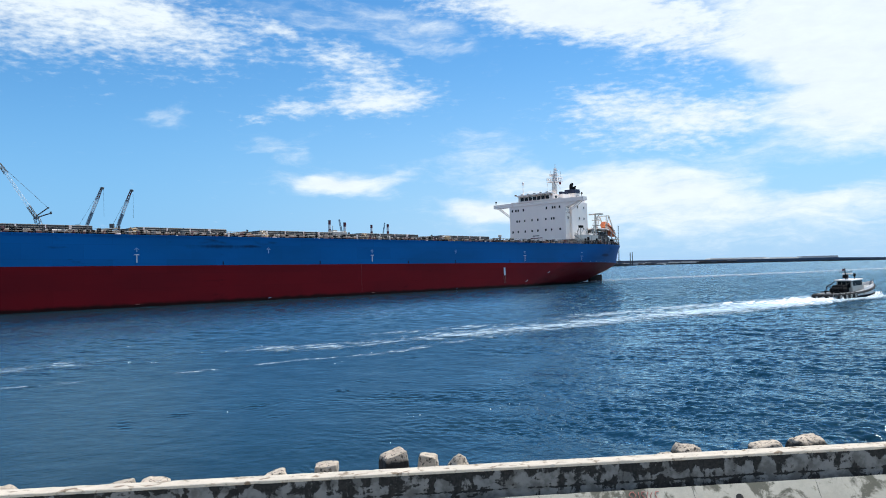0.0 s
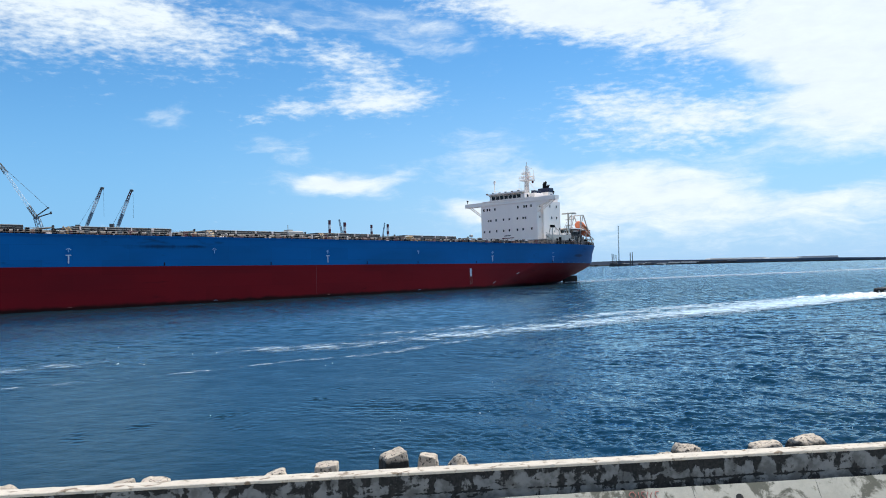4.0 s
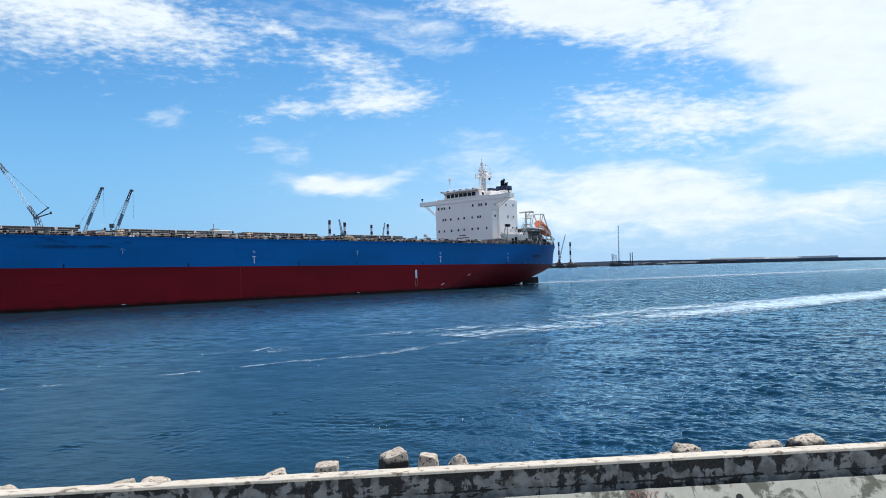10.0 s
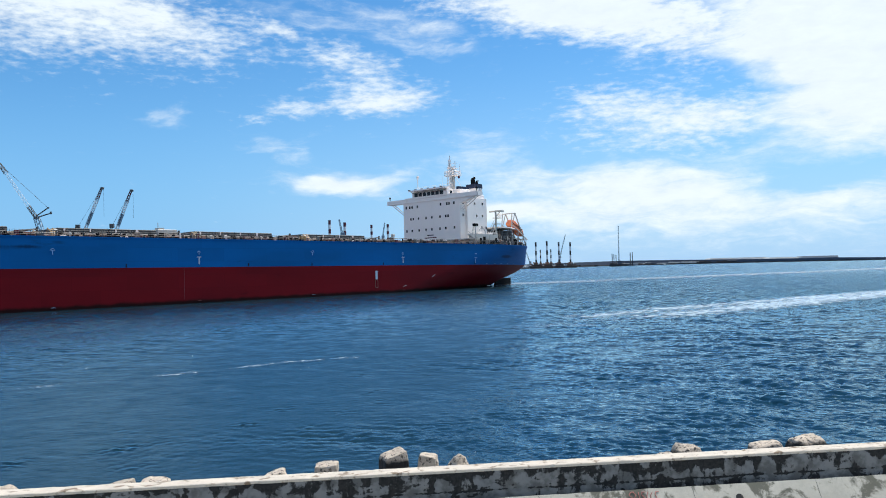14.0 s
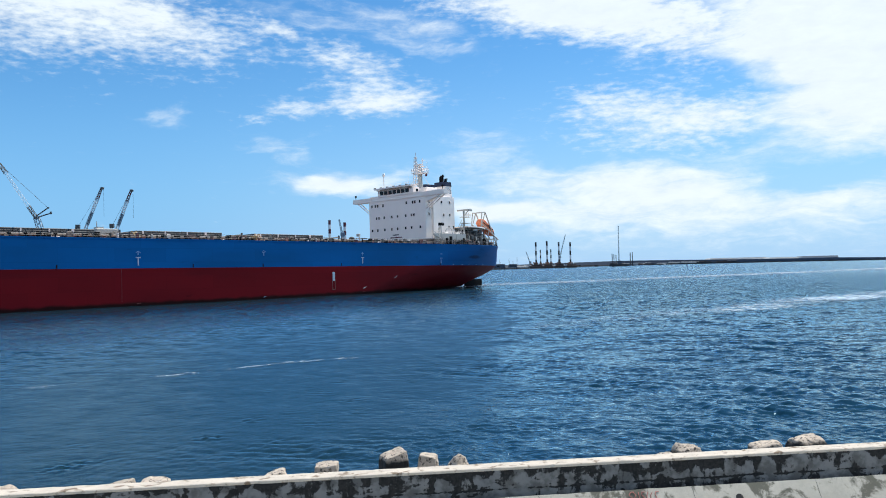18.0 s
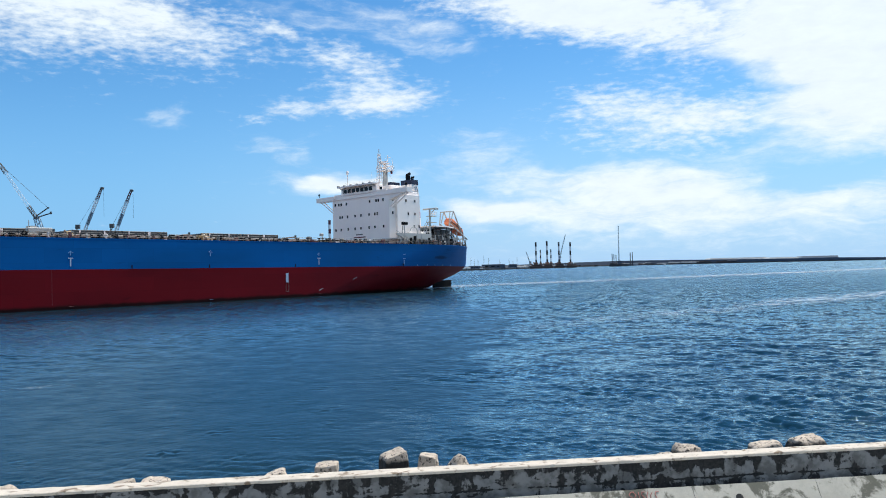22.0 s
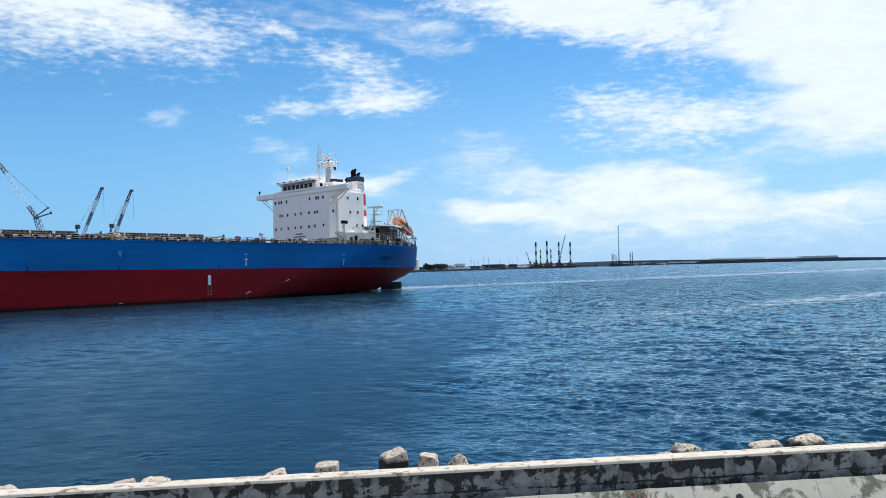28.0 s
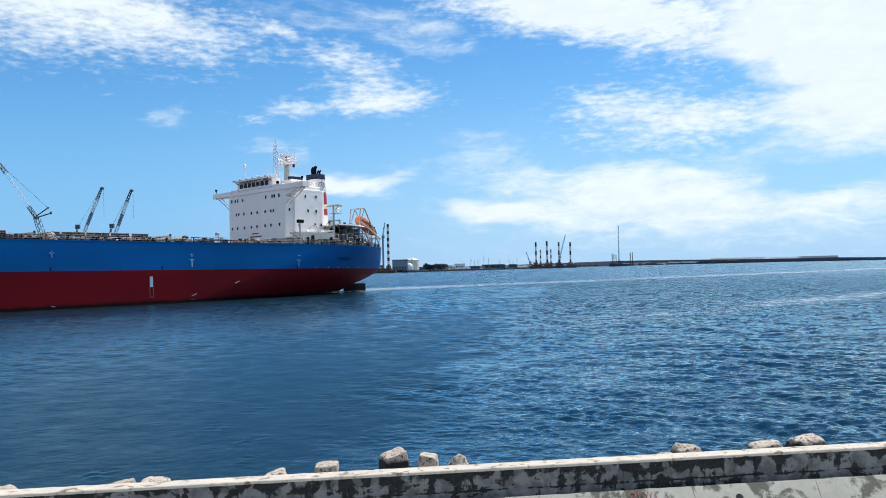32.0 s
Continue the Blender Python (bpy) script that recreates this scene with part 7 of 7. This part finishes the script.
def build_residue():
    """The wake's last pale band, its sky sheen painted on a thin sheet, which outlives the thick foam."""
    cells = along_line(CENTRAL[6:], 0.6)
    cells = [(c, sum((d for _, d in cells[max(0, i - 14):i + 15]), Vector((0, 0, 0))).normalized()) for i, (c, d) in enumerate(cells)]
    dens = [min(0.95, 0.22 + 0.64 * min(1, max(0, (c.y - 58) / 45)) + 0.18 * noise.noise((c.x * 0.12, c.y * 0.12, 6.0))) for c, d in cells]
    me = foam_sheet(cells, 11.0, dens, 0.15, 9)
    me.materials.append(SHEEN_LACE)
    ob = tagged(new("wake_film", me), "pale streaky sheet painted for the sky sheen on the launch's track", "foam", "foam of the launch's wake", "stuff")
    return ob


WAKE_SHEEN = build_residue()


def build_boat_foam():
    rnd = random.Random(15)
    s = Solid()
    fwd = Vector((1, 0, 0))
    for _ in range(330):                                   # bow wave thrown out on both sides
        t = rnd.random()
        sgn = rnd.choice((-1, 1))
        p = Vector((6.6 - 6.5 * t, sgn * (0.5 + 1.8 * t + rnd.gauss(0, 0.2)), 0))
        s.add(*froth(rnd, p, rnd.uniform(0.12, 0.34), rnd.uniform(0.12, 0.65) * (1 - 0.7 * t), fwd, 1.6))
    for _ in range(420):                                   # boiling water astern
        t = rnd.random() ** 0.8
        p = Vector((-5.6 - 14 * t, rnd.gauss(0, 1.2 + 0.9 * t), 0))
        s.add(*froth(rnd, p, rnd.uniform(0.2, 0.55), rnd.uniform(0.08, 0.4) * (1 - 0.6 * t), fwd, 1.9))
    return single("boat_foam", s, FOAM, "white bow wave and churned water round the moving launch", "foam", kind="stuff", smooth=True)


BOAT_FOAM = build_boat_foam()


def build_stern_wash():
    """Broken water where the rudder and the run of the hull leave the sea, in the ship's own space."""
    rnd = random.Random(19)
    s = Solid()
    for _ in range(90):
        t = rnd.random()
        p = Vector((207.5 + 20 * t, 15.0 + rnd.gauss(0, 0.8 + 2.2 * t), 0))
        v, f = froth(rnd, p, rnd.uniform(0.2, 0.6), rnd.uniform(0.06, 0.22) * (1.2 - t), Vector((1, 0, 0)), 2.0)
        s.add([(a, b, c + 0.46) for a, b, c in v], f)
    return single("stern_wash", s, FOAM, "low white broken water behind the ship's rudder", "foam", kind="stuff", smooth=True)


STERN_WASH = build_stern_wash()


def build_splash():
    """A small wave breaking on the armour stones behind the wall."""
    rnd = random.Random(23)
    s = Solid()
    for _ in range(230):
        t = rnd.gauss(0, 1)
        p = Vector((t * 0.085, rnd.gauss(0, 0.06), 0))
        high = 0.24 * math.exp(-0.5 * t * t) * rnd.uniform(0.45, 1.05)
        r = rnd.uniform(0.010, 0.026)
        v, f = froth(rnd, p, r, r * 1.5, Vector((1, 0, 0)), 1.4)
        s.add([(a, b, max(c, -0.6 * r) + high) for a, b, c in v], f)
    for _ in range(60):                                    # a second, lower tongue beside it
        p = Vector((0.36 + rnd.gauss(0, 0.03), rnd.gauss(0, 0.04), 0))
        r = rnd.uniform(0.010, 0.022)
        v, f = froth(rnd, p, r, r * 1.4, Vector((1, 0, 0)), 1.4)
        s.add([(a, b, max(c, -0.6 * r) + rnd.uniform(0.05, 0.13)) for a, b, c in v], f)
    return single("wave_splash", s, FOAM, "small white splash of a wave breaking on the stones", "splash", kind="stuff", smooth=True)


WAVE_SPLASH = build_splash()


def build_flecks():
    """Scraps of froth scattered over the slick water, and white dots in place of sun glints."""
    rnd = random.Random(57)
    s = Solid()
    along = Vector((0.75, 0.66, 0))
    for _ in range(13):
        y = rnd.uniform(20, 60)
        c = Vector((rnd.uniform(-0.5, 0.12) * y, y, 0))
        for _ in range(rnd.randint(1, 3)):
            p = c + along * rnd.gauss(0, 0.012 * y) + Vector((rnd.gauss(0, 0.004 * y), rnd.gauss(0, 0.006 * y), 0))
            s.add(*froth(rnd, p, rnd.uniform(0.00015, 0.00038) * y, rnd.uniform(0.00015, 0.0003) * y, along, 2.2))
    for _ in range(70):                                    # white dots in place of sun glints on the wavelets near the wall
        y = rnd.uniform(18.5, 36)
        p = Vector((rnd.uniform(0.02, 0.53) * y, y, 0))
        s.add(*froth(rnd, p, rnd.uniform(0.00015, 0.0004) * y, 0.0004 * y, along, 1.4))
    return single("foam_flecks", s, FOAM, "scattered white scraps of froth on the slick water, and white dots for sun glints", "foam", kind="stuff", smooth=True)


FOAM_AND_GLINTS = build_flecks()


# ---- everything that moves ----
def motions():
    times = (0, 4, 8, 12, 16, 20, 24, 28, 32)
    walk(SHIP, [(t, ship_pose(t)) for t in times])
    walk(STERN_WASH, [(t, ship_pose(t)) for t in times])
    quick = [0, 0.5, 1, 1.5, 2, 2.5, 3, 3.5, 4, 5, 6, 8, 12, 18, 25, 32]
    walk(PILOT_BOAT, [(t, boat_pose(t)) for t in quick])
    flat = []
    for t in quick:
        p = BOAT_START + BOAT_SPEED * t
        flat.append((t, pose(p.x, p.y, 0, 0, 0, BOAT_HEAD)))
    walk(BOAT_FOAM, flat)
    # ripples travel toward the wall and to the left
    walk(SEA_SHEET, [(0, pose(2.5, 8, 0)), (32, pose(-2.5, -8, 0))])
    walk(WAKE_SHEEN, [(0, pose(0, 0, -0.35)), (8, pose(0, 0, -0.30)), (12, pose(-0.3, -0.1, 0)), (18, pose(-0.6, -0.2, -0.01)), (32, pose(-1.6, -0.5, -0.10))])
    walk(FOAM_AND_GLINTS, [(0, pose(1.2, 2.0, 0.02)), (12, pose(0, 0, 0)), (22, pose(-1.0, -1.6, -0.03)), (32, pose(-2.0, -3.2, -0.05))])
    sx, sy = 3.68, 11.55
    walk(WAVE_SPLASH, [(0, pose(sx, sy, -0.4)), (5.4, pose(sx, sy, 0.6)), (5.9, pose(sx, sy, 1.98)), (6.2, pose(sx, sy, 2.06)), (6.6, pose(sx + 0.06, sy, 2.03)), (7.2, pose(sx + 0.1, sy, 1.5)), (8.0, pose(sx, sy, -0.3)), (32, pose(sx, sy, -0.4))])
    for ob, met, gone in FOAM_RAFTS:
        rows = [(0, pose(0, 0, 0))]
        if met > 0.3:
            rows = [(0, pose(0, 0, -0.5)), (max(met - 0.3, 0.1), pose(0, 0, -0.5)), (met + 0.3, pose(0, 0, 0))]
        gone = max(gone, met + 2.0)
        rows += [(gone, pose(-0.04 * gone, -0.05 * gone, -0.03)), (gone + 3.5, pose(-0.04 * gone, -0.05 * gone, -0.5)), (80.0, pose(-1.6, -1.6, -0.55))]
        last = [r for r in rows if r[0] < 32]
        rows = last + [(32, pose(-1.28, -1.6, -0.02) if gone > 32 else last[-1][1])]
        walk(ob, rows)


motions()
